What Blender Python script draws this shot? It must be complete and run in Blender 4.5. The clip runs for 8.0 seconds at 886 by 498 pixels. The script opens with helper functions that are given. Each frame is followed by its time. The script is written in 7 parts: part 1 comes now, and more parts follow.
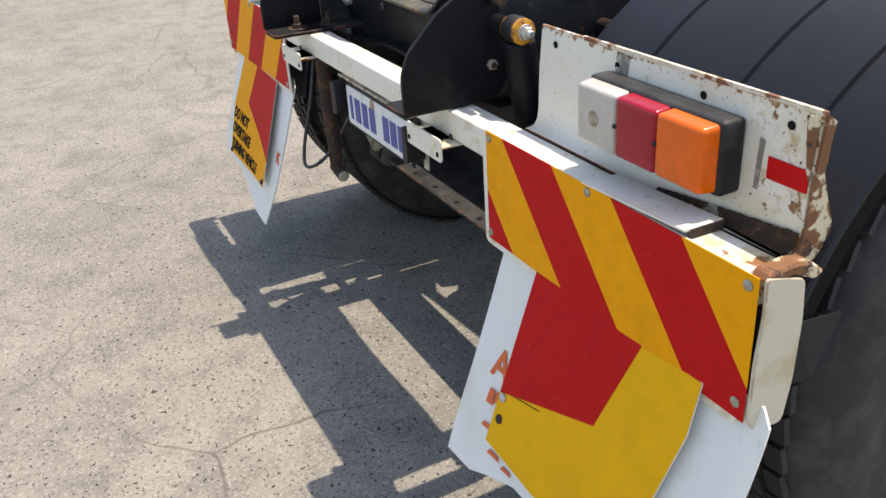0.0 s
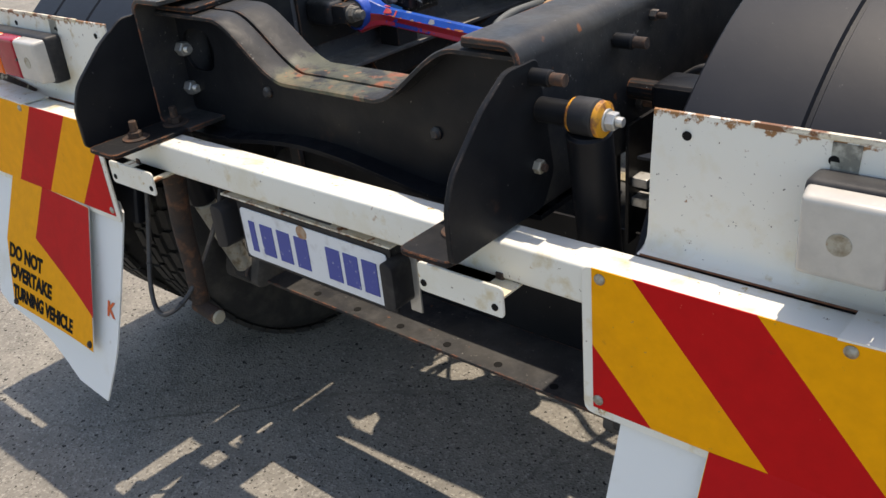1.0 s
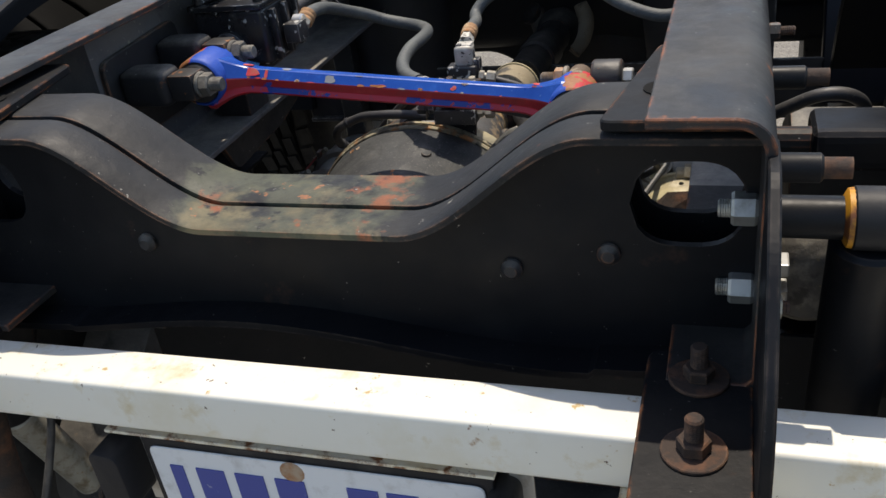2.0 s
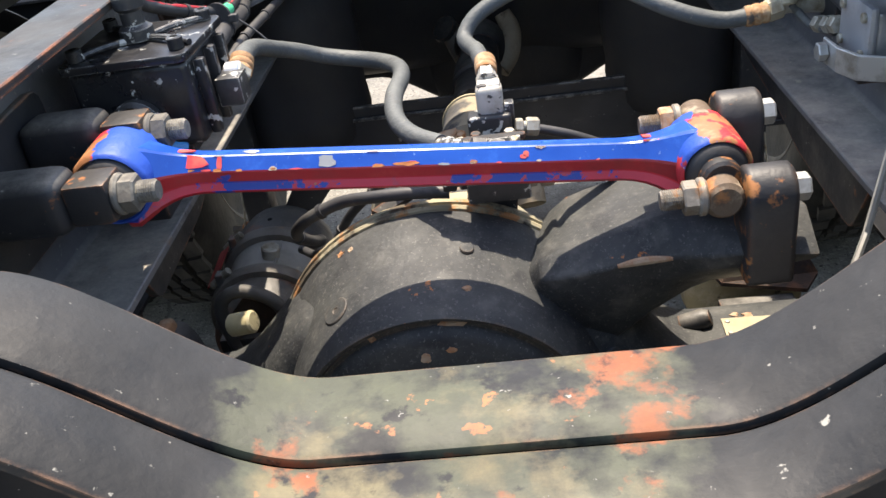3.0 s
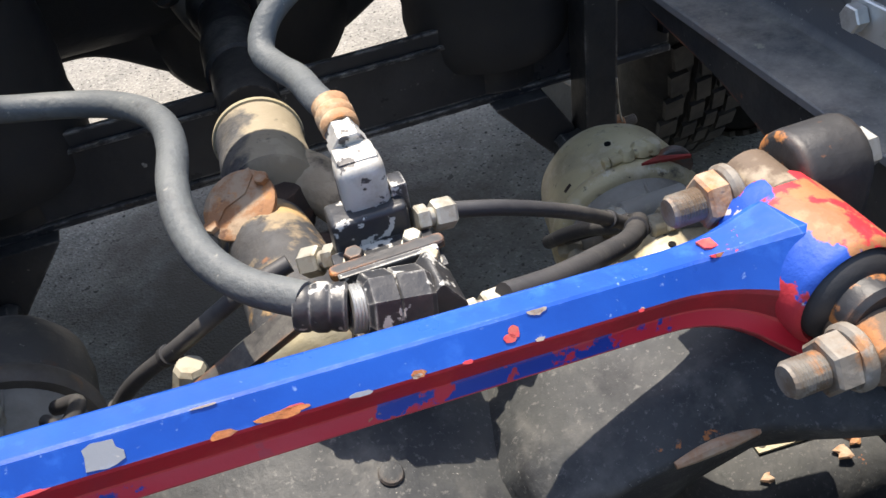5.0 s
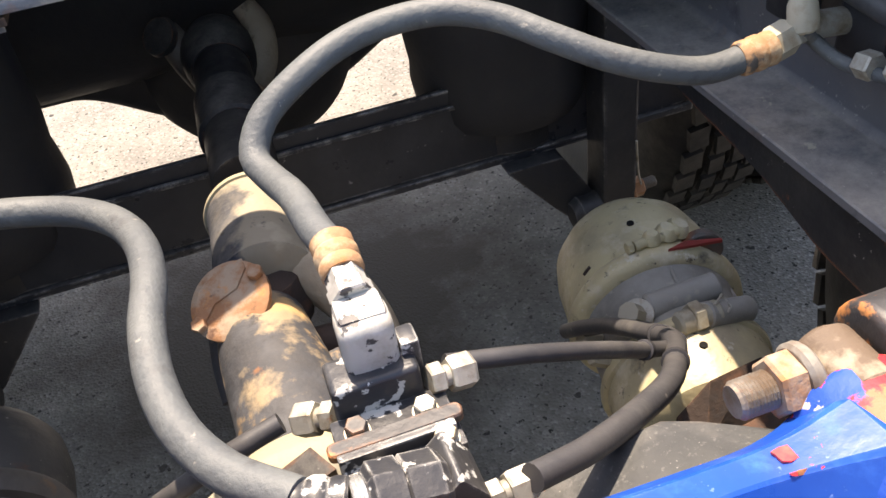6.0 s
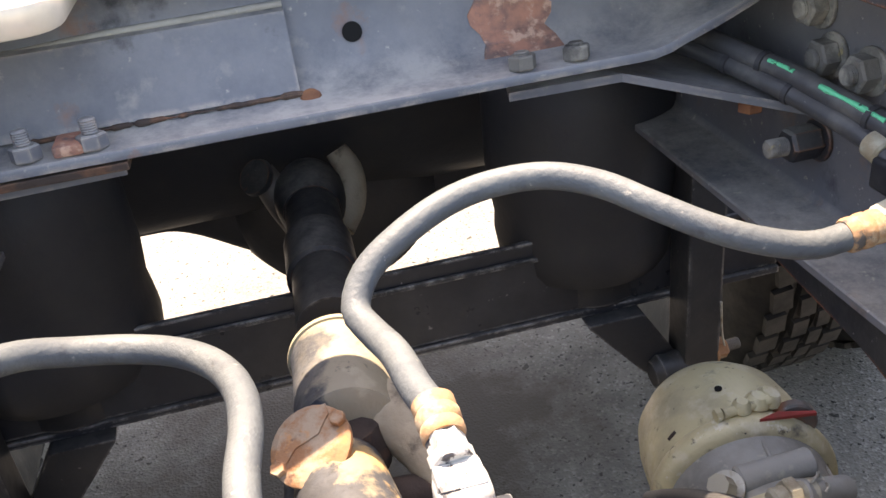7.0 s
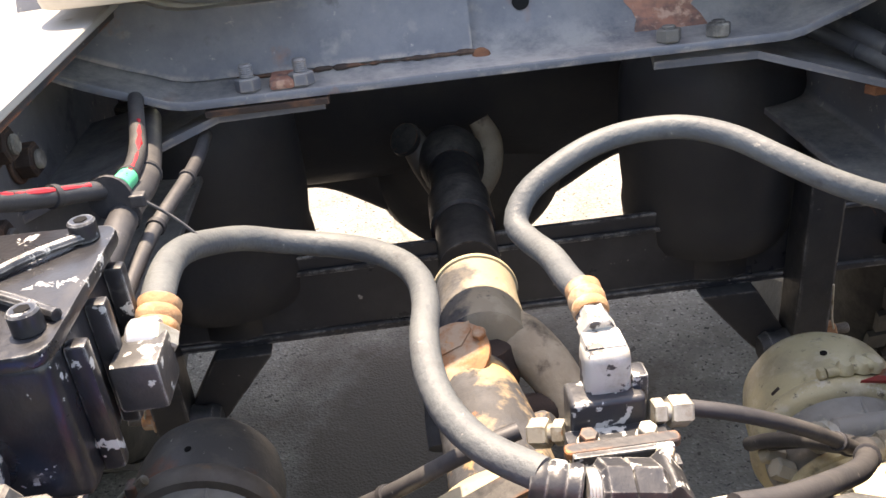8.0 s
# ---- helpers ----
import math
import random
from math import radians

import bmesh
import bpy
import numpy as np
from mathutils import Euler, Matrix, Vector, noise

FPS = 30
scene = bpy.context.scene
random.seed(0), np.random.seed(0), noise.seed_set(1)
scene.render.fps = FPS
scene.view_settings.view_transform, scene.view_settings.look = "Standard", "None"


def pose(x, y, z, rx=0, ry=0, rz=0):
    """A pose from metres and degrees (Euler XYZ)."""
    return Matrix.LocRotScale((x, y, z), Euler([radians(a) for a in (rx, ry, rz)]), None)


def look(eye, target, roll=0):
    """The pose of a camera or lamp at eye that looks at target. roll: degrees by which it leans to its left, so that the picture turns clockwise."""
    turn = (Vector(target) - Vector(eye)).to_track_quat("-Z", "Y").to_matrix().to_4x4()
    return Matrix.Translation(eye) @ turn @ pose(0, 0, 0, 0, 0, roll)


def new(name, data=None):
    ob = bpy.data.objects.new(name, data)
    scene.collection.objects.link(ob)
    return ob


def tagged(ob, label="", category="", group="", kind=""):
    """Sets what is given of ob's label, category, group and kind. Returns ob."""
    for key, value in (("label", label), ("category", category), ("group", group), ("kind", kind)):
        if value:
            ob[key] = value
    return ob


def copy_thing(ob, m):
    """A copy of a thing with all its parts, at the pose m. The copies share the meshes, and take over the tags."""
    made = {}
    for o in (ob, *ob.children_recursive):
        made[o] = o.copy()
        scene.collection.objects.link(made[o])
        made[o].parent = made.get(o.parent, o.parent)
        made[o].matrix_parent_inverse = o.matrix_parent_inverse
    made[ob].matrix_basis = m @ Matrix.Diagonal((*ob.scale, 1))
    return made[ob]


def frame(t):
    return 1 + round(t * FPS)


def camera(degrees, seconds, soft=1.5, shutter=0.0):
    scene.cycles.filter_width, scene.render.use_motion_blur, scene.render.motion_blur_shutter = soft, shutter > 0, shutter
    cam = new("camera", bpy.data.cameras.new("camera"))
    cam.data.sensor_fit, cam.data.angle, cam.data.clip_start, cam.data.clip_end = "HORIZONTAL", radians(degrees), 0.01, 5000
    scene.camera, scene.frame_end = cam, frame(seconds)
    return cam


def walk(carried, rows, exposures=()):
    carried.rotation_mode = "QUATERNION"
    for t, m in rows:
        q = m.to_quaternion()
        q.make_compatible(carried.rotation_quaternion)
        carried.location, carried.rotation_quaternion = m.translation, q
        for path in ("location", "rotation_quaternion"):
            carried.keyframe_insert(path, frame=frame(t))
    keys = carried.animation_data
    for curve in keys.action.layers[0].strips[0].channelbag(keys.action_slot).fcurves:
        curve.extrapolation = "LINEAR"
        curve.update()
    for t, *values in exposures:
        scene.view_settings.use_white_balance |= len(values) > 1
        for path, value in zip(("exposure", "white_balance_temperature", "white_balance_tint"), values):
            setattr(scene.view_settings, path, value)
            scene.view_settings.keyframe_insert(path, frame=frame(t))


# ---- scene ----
cam = camera(53.9, 8.0)

PATH = [
    (0, (1.91, -0.681, 1.378), (0.304, 0.089, 0.469), -3.8),
    (0.5, (1.533, -0.745, 1.386), (0.014, 0.191, 0.482), -4.3),
    (1, (1.111, -0.768, 1.389), (-0.094, 0.533, 0.466), -6.0),
    (1.5, (0.744, -0.65, 1.375), (-0.107, 0.878, 0.405), -7.8),
    (2, (0.421, -0.497, 1.354), (-0.196, 1.131, 0.37), -8.3),
    (2.2, (0.302, -0.434, 1.336), (-0.236, 1.221, 0.35), -8.7),
    (3.3, (-0.004, -0.015, 1.274), (-0.044, 1.693, 0.235), -9.0),
    (3.5, (-0.022, 0.042, 1.254), (0.031, 1.739, 0.197), -9.1),
    (4, (-0.068, 0.173, 1.237), (0.178, 1.806, 0.107), -9.3),
    (4.2, (-0.079, 0.216, 1.233), (0.216, 1.824, 0.081), -9.4),
    (5.3, (-0.029, 0.393, 1.24), (0.33, 1.868, -0.062), -9.1),
    (5.5, (-0.021, 0.415, 1.24), (0.342, 1.888, -0.063), -9.0),
    (6, (-0.017, 0.464, 1.254), (0.346, 1.972, -0.008), -8.4),
    (6.5, (-0.021, 0.479, 1.261), (0.331, 2.093, 0.134), -7.8),
    (7, (-0.037, 0.479, 1.268), (0.27, 2.19, 0.279), -7.1),
    (7.5, (-0.063, 0.465, 1.258), (0.138, 2.209, 0.301), -6.6),
    (8, (-0.099, 0.353, 1.277), (-0.026, 2.104, 0.313), -6.0),
]
walk(cam, [(t, look(eye, target, roll)) for t, eye, target, roll in PATH],
     exposures=[(0.0, 1.26, 7700, 13), (0.6, 1.14, 7700, 13), (1.2, 1.02, 7700, 12), (2.0, 0.82, 7450, 11), (2.3, 0.92, 7450, 11), (3.3, 2.22, 7700, 12),
                (4.2, 2.14, 7700, 11), (5.4, 1.75, 7050, 13), (6.0, 2.2, 8200, 17), (6.5, 2.64, 8400, 19), (7.4, 2.92, 8800, 19), (8.0, 2.65, 8700, 18)])

# ---- world and sun ----
world = bpy.data.worlds.new("sky")
scene.world = world
world.use_nodes = True
wt = world.node_tree
sky = wt.nodes.new("ShaderNodeTexSky")
sky.sky_type, sky.sun_disc = "NISHITA", False
sky.sun_elevation, sky.sun_rotation = radians(71), radians(0)
wt.nodes["Background"].inputs["Strength"].default_value = 0.12
wt.links.new(sky.outputs["Color"], wt.nodes["Background"].inputs["Color"])
sun = new("sun", bpy.data.lights.new("sun", "SUN"))
sun.data.energy, sun.data.angle, sun.data.color = 2.4, radians(0.6), (1.0, 0.96, 0.9)
sun.matrix_world = look((0.05, 3.3, 10), (0, 0, 0))


# ---- materials ----
def material(name, base, rough=0.6, metal=0.0, layers=(), bump=0.0, bump_scale=60.0, spec=0.5, rough_var=0.0, clear=0.0, grain=0.0, dust=None, edge=None):
    """A surface of base colour with noise layers of (colour, scale, low, high, detail), the low to high edge of the noise fading the layer in.
    A sixth entry (axis, a, b, gain) makes a layer grow from place a to b along an axis. dust: (colour, amount) settles on upward faces.
    edge: (colour, radius, amount) wears the corners."""
    m = bpy.data.materials.new(name)
    m.use_nodes = True
    t = m.node_tree
    b = t.nodes["Principled BSDF"]
    co = t.nodes.new("ShaderNodeNewGeometry")
    seed = sum(map(ord, name)) % 37

    def noise_at(scale, detail, shift=0.0, rough_n=0.62):
        mp = t.nodes.new("ShaderNodeMapping")
        mp.inputs["Location"].default_value = (seed + shift, 0.55 * shift, seed * 0.7)
        t.links.new(co.outputs["Position"], mp.inputs["Vector"])
        n = t.nodes.new("ShaderNodeTexNoise")
        n.inputs["Scale"].default_value, n.inputs["Detail"].default_value, n.inputs["Roughness"].default_value = scale, detail, rough_n
        t.links.new(mp.outputs[0], n.inputs["Vector"])
        return n.outputs["Fac"]

    def ranged(value, low, high, to0=0.0, to1=1.0):
        r = t.nodes.new("ShaderNodeMapRange")
        r.inputs["From Min"].default_value, r.inputs["From Max"].default_value = low, high
        r.inputs["To Min"].default_value, r.inputs["To Max"].default_value = to0, to1
        t.links.new(value, r.inputs["Value"])
        return r.outputs[0]

    def calc(op, u, v):
        n = t.nodes.new("ShaderNodeMath")
        n.operation = op
        for k, w in enumerate((u, v)):
            if isinstance(w, (int, float)):
                n.inputs[k].default_value = w
            else:
                t.links.new(w, n.inputs[k])
        return n.outputs[0]

    def over(fac, under, colour):
        mix = t.nodes.new("ShaderNodeMix")
        mix.data_type = "RGBA"
        mix.inputs[7].default_value = (*colour, 1)
        t.links.new(fac, mix.inputs[0])
        t.links.new(under, mix.inputs[6])
        return mix.outputs[2]

    col = t.nodes.new("ShaderNodeRGB")
    col.outputs[0].default_value = (*base, 1)
    col = col.outputs[0]
    if grain:
        hs = t.nodes.new("ShaderNodeHueSaturation")
        t.links.new(col, hs.inputs["Color"])
        t.links.new(ranged(noise_at(35, 6, 9.0), 0.3, 0.7, 1 - grain, 1 + grain), hs.inputs["Value"])
        col = hs.outputs[0]
    sep = t.nodes.new("ShaderNodeSeparateXYZ")
    t.links.new(co.outputs["Position"], sep.inputs[0])
    for k, layer in enumerate(layers):
        lc, scale, low, high, detail = layer[:5]
        f = noise_at(scale, detail, 3.1 * k)
        if len(layer) > 5:
            axis, za, zb, gain = layer[5]
            f = calc("ADD", f, ranged(calc("ABSOLUTE", sep.outputs[axis], 0.0), za, zb, 0.0, gain))
        col = over(ranged(f, low, high), col, lc)
    if dust:
        nz = t.nodes.new("ShaderNodeSeparateXYZ")
        t.links.new(co.outputs["Normal"], nz.inputs[0])
        f = calc("MULTIPLY", ranged(nz.outputs[2], 0.35, 0.95), ranged(noise_at(14, 12, 21.0, 0.78), *(dust[2:] or (0.36, 0.64))))
        col = over(calc("MULTIPLY", f, dust[1]), col, dust[0])
    if edge:
        bv = t.nodes.new("ShaderNodeBevel")
        bv.samples = 4
        bv.inputs["Radius"].default_value = edge[1]
        dot = t.nodes.new("ShaderNodeVectorMath")
        dot.operation = "DOT_PRODUCT"
        t.links.new(bv.outputs[0], dot.inputs[0])
        t.links.new(co.outputs["Normal"], dot.inputs[1])
        f = calc("MULTIPLY", ranged(dot.outputs["Value"], 0.997, 0.94), ranged(noise_at(28, 8, 31.0, 0.7), 0.46, 0.6))
        col = over(calc("MULTIPLY", f, edge[2]), col, edge[0])
    t.links.new(col, b.inputs["Base Color"])
    b.inputs["Roughness"].default_value = rough
    b.inputs["Metallic"].default_value = metal
    b.inputs["Specular IOR Level"].default_value = spec
    b.inputs["Coat Weight"].default_value = clear
    if rough_var:
        t.links.new(ranged(noise_at(14, 5, 41.0), 0.3, 0.7, max(rough - rough_var, 0.05), min(rough + rough_var, 1)), b.inputs["Roughness"])
    if bump:
        bp = t.nodes.new("ShaderNodeBump")
        bp.inputs["Strength"].default_value, bp.inputs["Distance"].default_value = bump, 0.004
        t.links.new(noise_at(bump_scale, 8, 51.0, 0.55), bp.inputs["Height"])
        t.links.new(bp.outputs[0], b.inputs["Normal"])
    return m


RUST, PALE = (0.2, 0.07, 0.025), (0.3, 0.29, 0.26)
black_paint = material("black chassis paint", (0.007, 0.0078, 0.01), 0.45, layers=[((0.014, 0.015, 0.017), 5, 0.42, 0.75, 6), (PALE, 130, 0.72, 0.77, 3), ((0.045, 0.026, 0.02), 16, 0.64, 0.75, 9)], bump=0.12, rough_var=0.15, spec=0.18, edge=((0.1, 0.08, 0.068), 0.003, 0.5))
dusty_black = material("dusty black paint", (0.02, 0.021, 0.025), 0.55, layers=[((0.045, 0.043, 0.039), 7, 0.42, 0.7, 7), (PALE, 140, 0.69, 0.75, 3), (RUST, 24, 0.68, 0.72, 8)], bump=0.2, rough_var=0.15, spec=0.4, dust=((0.26, 0.245, 0.215), 0.85), edge=((0.26, 0.12, 0.06), 0.004, 0.75))
# dusty, much lighter copy of the rail paint; fill light is put into its colour
rail_inside = material("dusty inside of the rail", (0.105, 0.106, 0.114), 0.55, layers=[((0.155, 0.147, 0.14), 6, 0.4, 0.68, 8), ((0.32, 0.3, 0.27), 120, 0.65, 0.72, 4), ((0.2, 0.13, 0.09), 14, 0.6, 0.72, 9), ((0.05, 0.05, 0.055), 16, 0.58, 0.68, 9), ((0.34, 0.32, 0.24), 45, 0.66, 0.7, 8)], bump=0.25, rough_var=0.15, dust=((0.4, 0.365, 0.31), 0.85))
rail_paint = material("dust-filmed rail paint", (0.014, 0.015, 0.018), 0.55, layers=[((0.05, 0.047, 0.042), 7, 0.42, 0.7, 7), (PALE, 140, 0.68, 0.75, 3), (RUST, 24, 0.66, 0.71, 8), ((0.1, 0.04, 0.025), 13, 0.69, 0.76, 9)], bump=0.2, rough_var=0.15, spec=0.4, dust=((0.06, 0.058, 0.056), 0.8, 0.47, 0.64), edge=((0.3, 0.1, 0.04), 0.005, 0.95))
# lighter copy of the black paint, its colour lifted to brighten shaded forward parts
lifted_black = material("sooty black paint", (0.024, 0.025, 0.028), 0.55, layers=[((0.05, 0.047, 0.043), 8, 0.44, 0.7, 8), ((0.2, 0.19, 0.17), 90, 0.68, 0.75, 5), ((0.1, 0.06, 0.04), 20, 0.64, 0.72, 8)], bump=0.2, rough_var=0.15, dust=((0.13, 0.125, 0.115), 0.7), edge=((0.3, 0.28, 0.25), 0.005, 0.8))
beam_black = material("scraped glossy black beam paint", (0.026, 0.028, 0.034), 0.36, layers=[((0.055, 0.056, 0.06), 7, 0.44, 0.66, 9), ((0.32, 0.31, 0.29), 48, 0.675, 0.7, 9), ((0.12, 0.08, 0.05), 20, 0.66, 0.72, 9)], bump=0.35, bump_scale=24, rough_var=0.12, dust=((0.2, 0.19, 0.17), 0.6), edge=((0.5, 0.49, 0.46), 0.006, 1.0))
axle_paint = material("chipped axle paint", (0.03, 0.033, 0.036), 0.66, layers=[((0.052, 0.055, 0.053), 9, 0.42, 0.62, 9), ((0.11, 0.108, 0.1), 24, 0.52, 0.72, 11), ((0.02, 0.022, 0.025), 15, 0.56, 0.66, 9), ((0.13, 0.127, 0.118), 260, 0.58, 0.72, 4), ((0.24, 0.23, 0.2), 120, 0.7, 0.76, 8), ((0.3, 0.29, 0.26), 420, 0.7, 0.74, 3), ((0.46, 0.16, 0.045), 22, 0.69, 0.705, 7)], bump=0.6, bump_scale=46, rough_var=0.15, spec=0.4, dust=((0.085, 0.084, 0.08), 0.35), edge=((0.2, 0.13, 0.08), 0.005, 0.4))
flange_rust = material("flaking rust on the housing rim", (0.1, 0.08, 0.055), 0.8, layers=[((0.34, 0.3, 0.2), 20, 0.47, 0.56, 9), ((0.42, 0.2, 0.08), 26, 0.54, 0.6, 9), ((0.035, 0.034, 0.033), 18, 0.56, 0.62, 8)], bump=0.5, bump_scale=70)
grime = material("grey-brown grime stain", (0.2, 0.19, 0.155), 0.7, layers=[((0.42, 0.4, 0.33), 34, 0.5, 0.62, 8), ((0.09, 0.08, 0.065), 40, 0.56, 0.66, 8)])
cross_paint = material("worn crossmember paint", (0.008, 0.009, 0.011), 0.55, layers=[((0.016, 0.016, 0.017), 6, 0.42, 0.66, 6), (PALE, 140, 0.69, 0.75, 3), ((0.06, 0.03, 0.02), 16, 0.63, 0.74, 9)], bump=0.2, rough_var=0.12, spec=0.16, dust=((0.022, 0.021, 0.021), 0.8), edge=((0.26, 0.1, 0.04), 0.004, 0.85))
saddle_paint = material("crossmember top rubbed to rust in its dip", (0.011, 0.012, 0.014), 0.6, layers=[((0.03, 0.03, 0.031), 9, 0.42, 0.66, 8), ((0.085, 0.09, 0.062), 14, 0.64, 0.76, 9, (0, 0.165, 0.115, 0.24)), ((0.17, 0.145, 0.085), 15, 0.75, 0.86, 10, (0, 0.15, 0.11, 0.24)), ((0.3, 0.1, 0.045), 17, 0.67, 0.73, 11, (0, 0.15, 0.11, 0.12)), ((0.4, 0.16, 0.07), 46, 0.735, 0.77, 8, (0, 0.15, 0.11, 0.1)), ((0.02, 0.02, 0.021), 34, 0.6, 0.67, 7), (PALE, 120, 0.69, 0.74, 3), ((0.36, 0.14, 0.06), 30, 0.715, 0.73, 6)], bump=0.35, bump_scale=50, spec=0.3, rough_var=0.12, dust=((0.032, 0.032, 0.032), 0.5), edge=((0.26, 0.14, 0.085), 0.004, 0.7))
blue_steel = material("greasy blue-black steel", (0.075, 0.082, 0.096), 0.46, layers=[((0.145, 0.15, 0.162), 5, 0.38, 0.7, 7), ((0.22, 0.208, 0.188), 26, 0.58, 0.74, 8), ((0.28, 0.265, 0.23), 90, 0.66, 0.74, 5), ((0.17, 0.08, 0.05), 13, 0.62, 0.72, 10), ((0.03, 0.032, 0.036), 18, 0.62, 0.72, 9)], bump=0.25, bump_scale=40, rough_var=0.15, dust=((0.36, 0.34, 0.31), 0.85, 0.35, 0.6), edge=((0.3, 0.26, 0.22), 0.005, 0.8))
ferrule_rust = material("ochre rust on a crimped ferrule", (0.36, 0.2, 0.1), 0.8, layers=[((0.46, 0.33, 0.2), 60, 0.5, 0.62, 8), ((0.5, 0.2, 0.06), 34, 0.57, 0.66, 8), ((0.1, 0.085, 0.07), 44, 0.61, 0.66, 8)], bump=0.5, bump_scale=90)
rust = material("rust", (0.13, 0.05, 0.026), 0.9, layers=[((0.24, 0.1, 0.045), 45, 0.42, 0.66, 8), ((0.035, 0.022, 0.018), 26, 0.56, 0.7, 8)], bump=0.6, bump_scale=90)
dark_rust = material("dark brown rust", (0.04, 0.026, 0.02), 0.85, layers=[((0.14, 0.06, 0.03), 30, 0.52, 0.7, 8), ((0.02, 0.018, 0.018), 18, 0.55, 0.7, 8)], bump=0.5, bump_scale=90, edge=((0.22, 0.12, 0.07), 0.003, 0.6))
red_rust = material("reddish streaked rust", (0.13, 0.08, 0.066), 0.75, layers=[((0.36, 0.16, 0.105), 28, 0.38, 0.58, 9), ((0.46, 0.28, 0.2), 70, 0.53, 0.64, 7), ((0.08, 0.075, 0.08), 24, 0.58, 0.68, 8)], bump=0.3, bump_scale=80)
orange_rust = material("orange rust", (0.34, 0.17, 0.085), 0.85, layers=[((0.4, 0.3, 0.21), 38, 0.44, 0.58, 8), ((0.52, 0.24, 0.09), 60, 0.57, 0.68, 8), ((0.14, 0.075, 0.05), 34, 0.62, 0.7, 8)], bump=0.5, bump_scale=90)
white_paint = material("weathered white paint", (0.77, 0.755, 0.68), 0.38, layers=[((0.6, 0.5, 0.3), 18, 0.56, 0.7, 10, (0, 1.08, 1.24, 0.16)), ((0.26, 0.11, 0.045), 30, 0.68, 0.72, 10, (0, 1.12, 1.24, 0.14)), ((0.66, 0.6, 0.44), 6, 0.54, 0.8, 8), ((0.5, 0.36, 0.17), 48, 0.655, 0.7, 6), ((0.12, 0.075, 0.04), 80, 0.685, 0.705, 4), ((0.34, 0.18, 0.07), 19, 0.66, 0.71, 9)], bump=0.05, bump_scale=20, rough_var=0.1, edge=((0.5, 0.36, 0.2), 0.0025, 0.3))
panel_white = material("white panel paint rusting at its end", (0.76, 0.735, 0.655), 0.4, layers=[((0.66, 0.57, 0.38), 8, 0.5, 0.72, 10, (0, 1.0, 1.25, 0.12)), ((0.5, 0.38, 0.2), 26, 0.62, 0.74, 11, (0, 1.1, 1.25, 0.1)), ((0.24, 0.105, 0.04), 48, 0.69, 0.73, 11, (0, 1.1, 1.25, 0.19)), ((0.3, 0.14, 0.05), 60, 0.68, 0.74, 10, (2, 1.005, 1.03, 0.26)), ((0.09, 0.045, 0.028), 120, 0.69, 0.71, 5, (0, 1.05, 1.25, 0.08)), ((0.3, 0.29, 0.22), 26, 0.7, 0.73, 9), ((0.14, 0.13, 0.11), 130, 0.7, 0.72, 4)], bump=0.08, bump_scale=30, rough_var=0.1)
rim_cream = material("dented cream rim paint", (0.62, 0.57, 0.44), 0.45, layers=[((0.5, 0.42, 0.27), 16, 0.5, 0.7, 9), ((0.25, 0.11, 0.04), 34, 0.66, 0.7, 9), ((0.06, 0.04, 0.03), 60, 0.7, 0.72, 7)], bump=0.2, bump_scale=30, edge=((0.24, 0.1, 0.04), 0.004, 0.9))
eaten_paint = material("rust-eaten cream paint", (0.2, 0.085, 0.035), 0.8, layers=[((0.66, 0.58, 0.4), 26, 0.53, 0.57, 10), ((0.07, 0.04, 0.026), 34, 0.55, 0.62, 9), ((0.3, 0.13, 0.05), 70, 0.6, 0.68, 8)], bump=0.5, bump_scale=70)
ledge_dirt = material("dark rust creeping over white paint", (0.075, 0.048, 0.033), 0.8, layers=[((0.16, 0.075, 0.035), 30, 0.5, 0.62, 9), ((0.6, 0.54, 0.4), 34, 0.6, 0.64, 10), ((0.03, 0.025, 0.022), 24, 0.56, 0.64, 8)], bump=0.4, bump_scale=80)
white_rusty = material("white paint with rust", (0.74, 0.7, 0.58), 0.5, layers=[((0.62, 0.5, 0.3), 14, 0.48, 0.68, 8), ((0.2, 0.08, 0.03), 22, 0.545, 0.6, 10), ((0.05, 0.04, 0.035), 40, 0.66, 0.69, 6)], bump=0.3, bump_scale=40, edge=((0.16, 0.065, 0.03), 0.005, 0.95))
flap_white = material("white flap sheet", (0.78, 0.785, 0.76), 0.5, layers=[((0.64, 0.6, 0.5), 5, 0.52, 0.8, 7), ((0.4, 0.34, 0.26), 60, 0.72, 0.76, 4), ((0.5, 0.46, 0.38), 14, 0.66, 0.78, 8)], bump=0.06)
sign_yellow = material("yellow reflective sheet", (0.88, 0.36, 0.004), 0.6, layers=[((0.74, 0.29, 0.006), 7, 0.55, 0.8, 6), ((0.5, 0.28, 0.06), 90, 0.7, 0.73, 4), ((0.62, 0.25, 0.02), 20, 0.66, 0.76, 9)], grain=0.06, bump=0.04, spec=0.15)
plate_yellow = material("lemon yellow reflective sheet", (0.84, 0.43, 0.008), 0.6, layers=[((0.74, 0.37, 0.01), 7, 0.55, 0.8, 6), ((0.5, 0.3, 0.06), 90, 0.7, 0.73, 4)], grain=0.05, bump=0.04, spec=0.15)
sign_red = material("red reflective sheet", (0.54, 0.005, 0.007), 0.6, layers=[((0.43, 0.005, 0.007), 7, 0.52, 0.8, 6), ((0.6, 0.14, 0.09), 90, 0.715, 0.73, 4), ((0.38, 0.012, 0.014), 20, 0.66, 0.76, 9)], grain=0.06, bump=0.04, spec=0.15)
ink_black = material("black ink", (0.012, 0.012, 0.012), 0.8, spec=0.08)
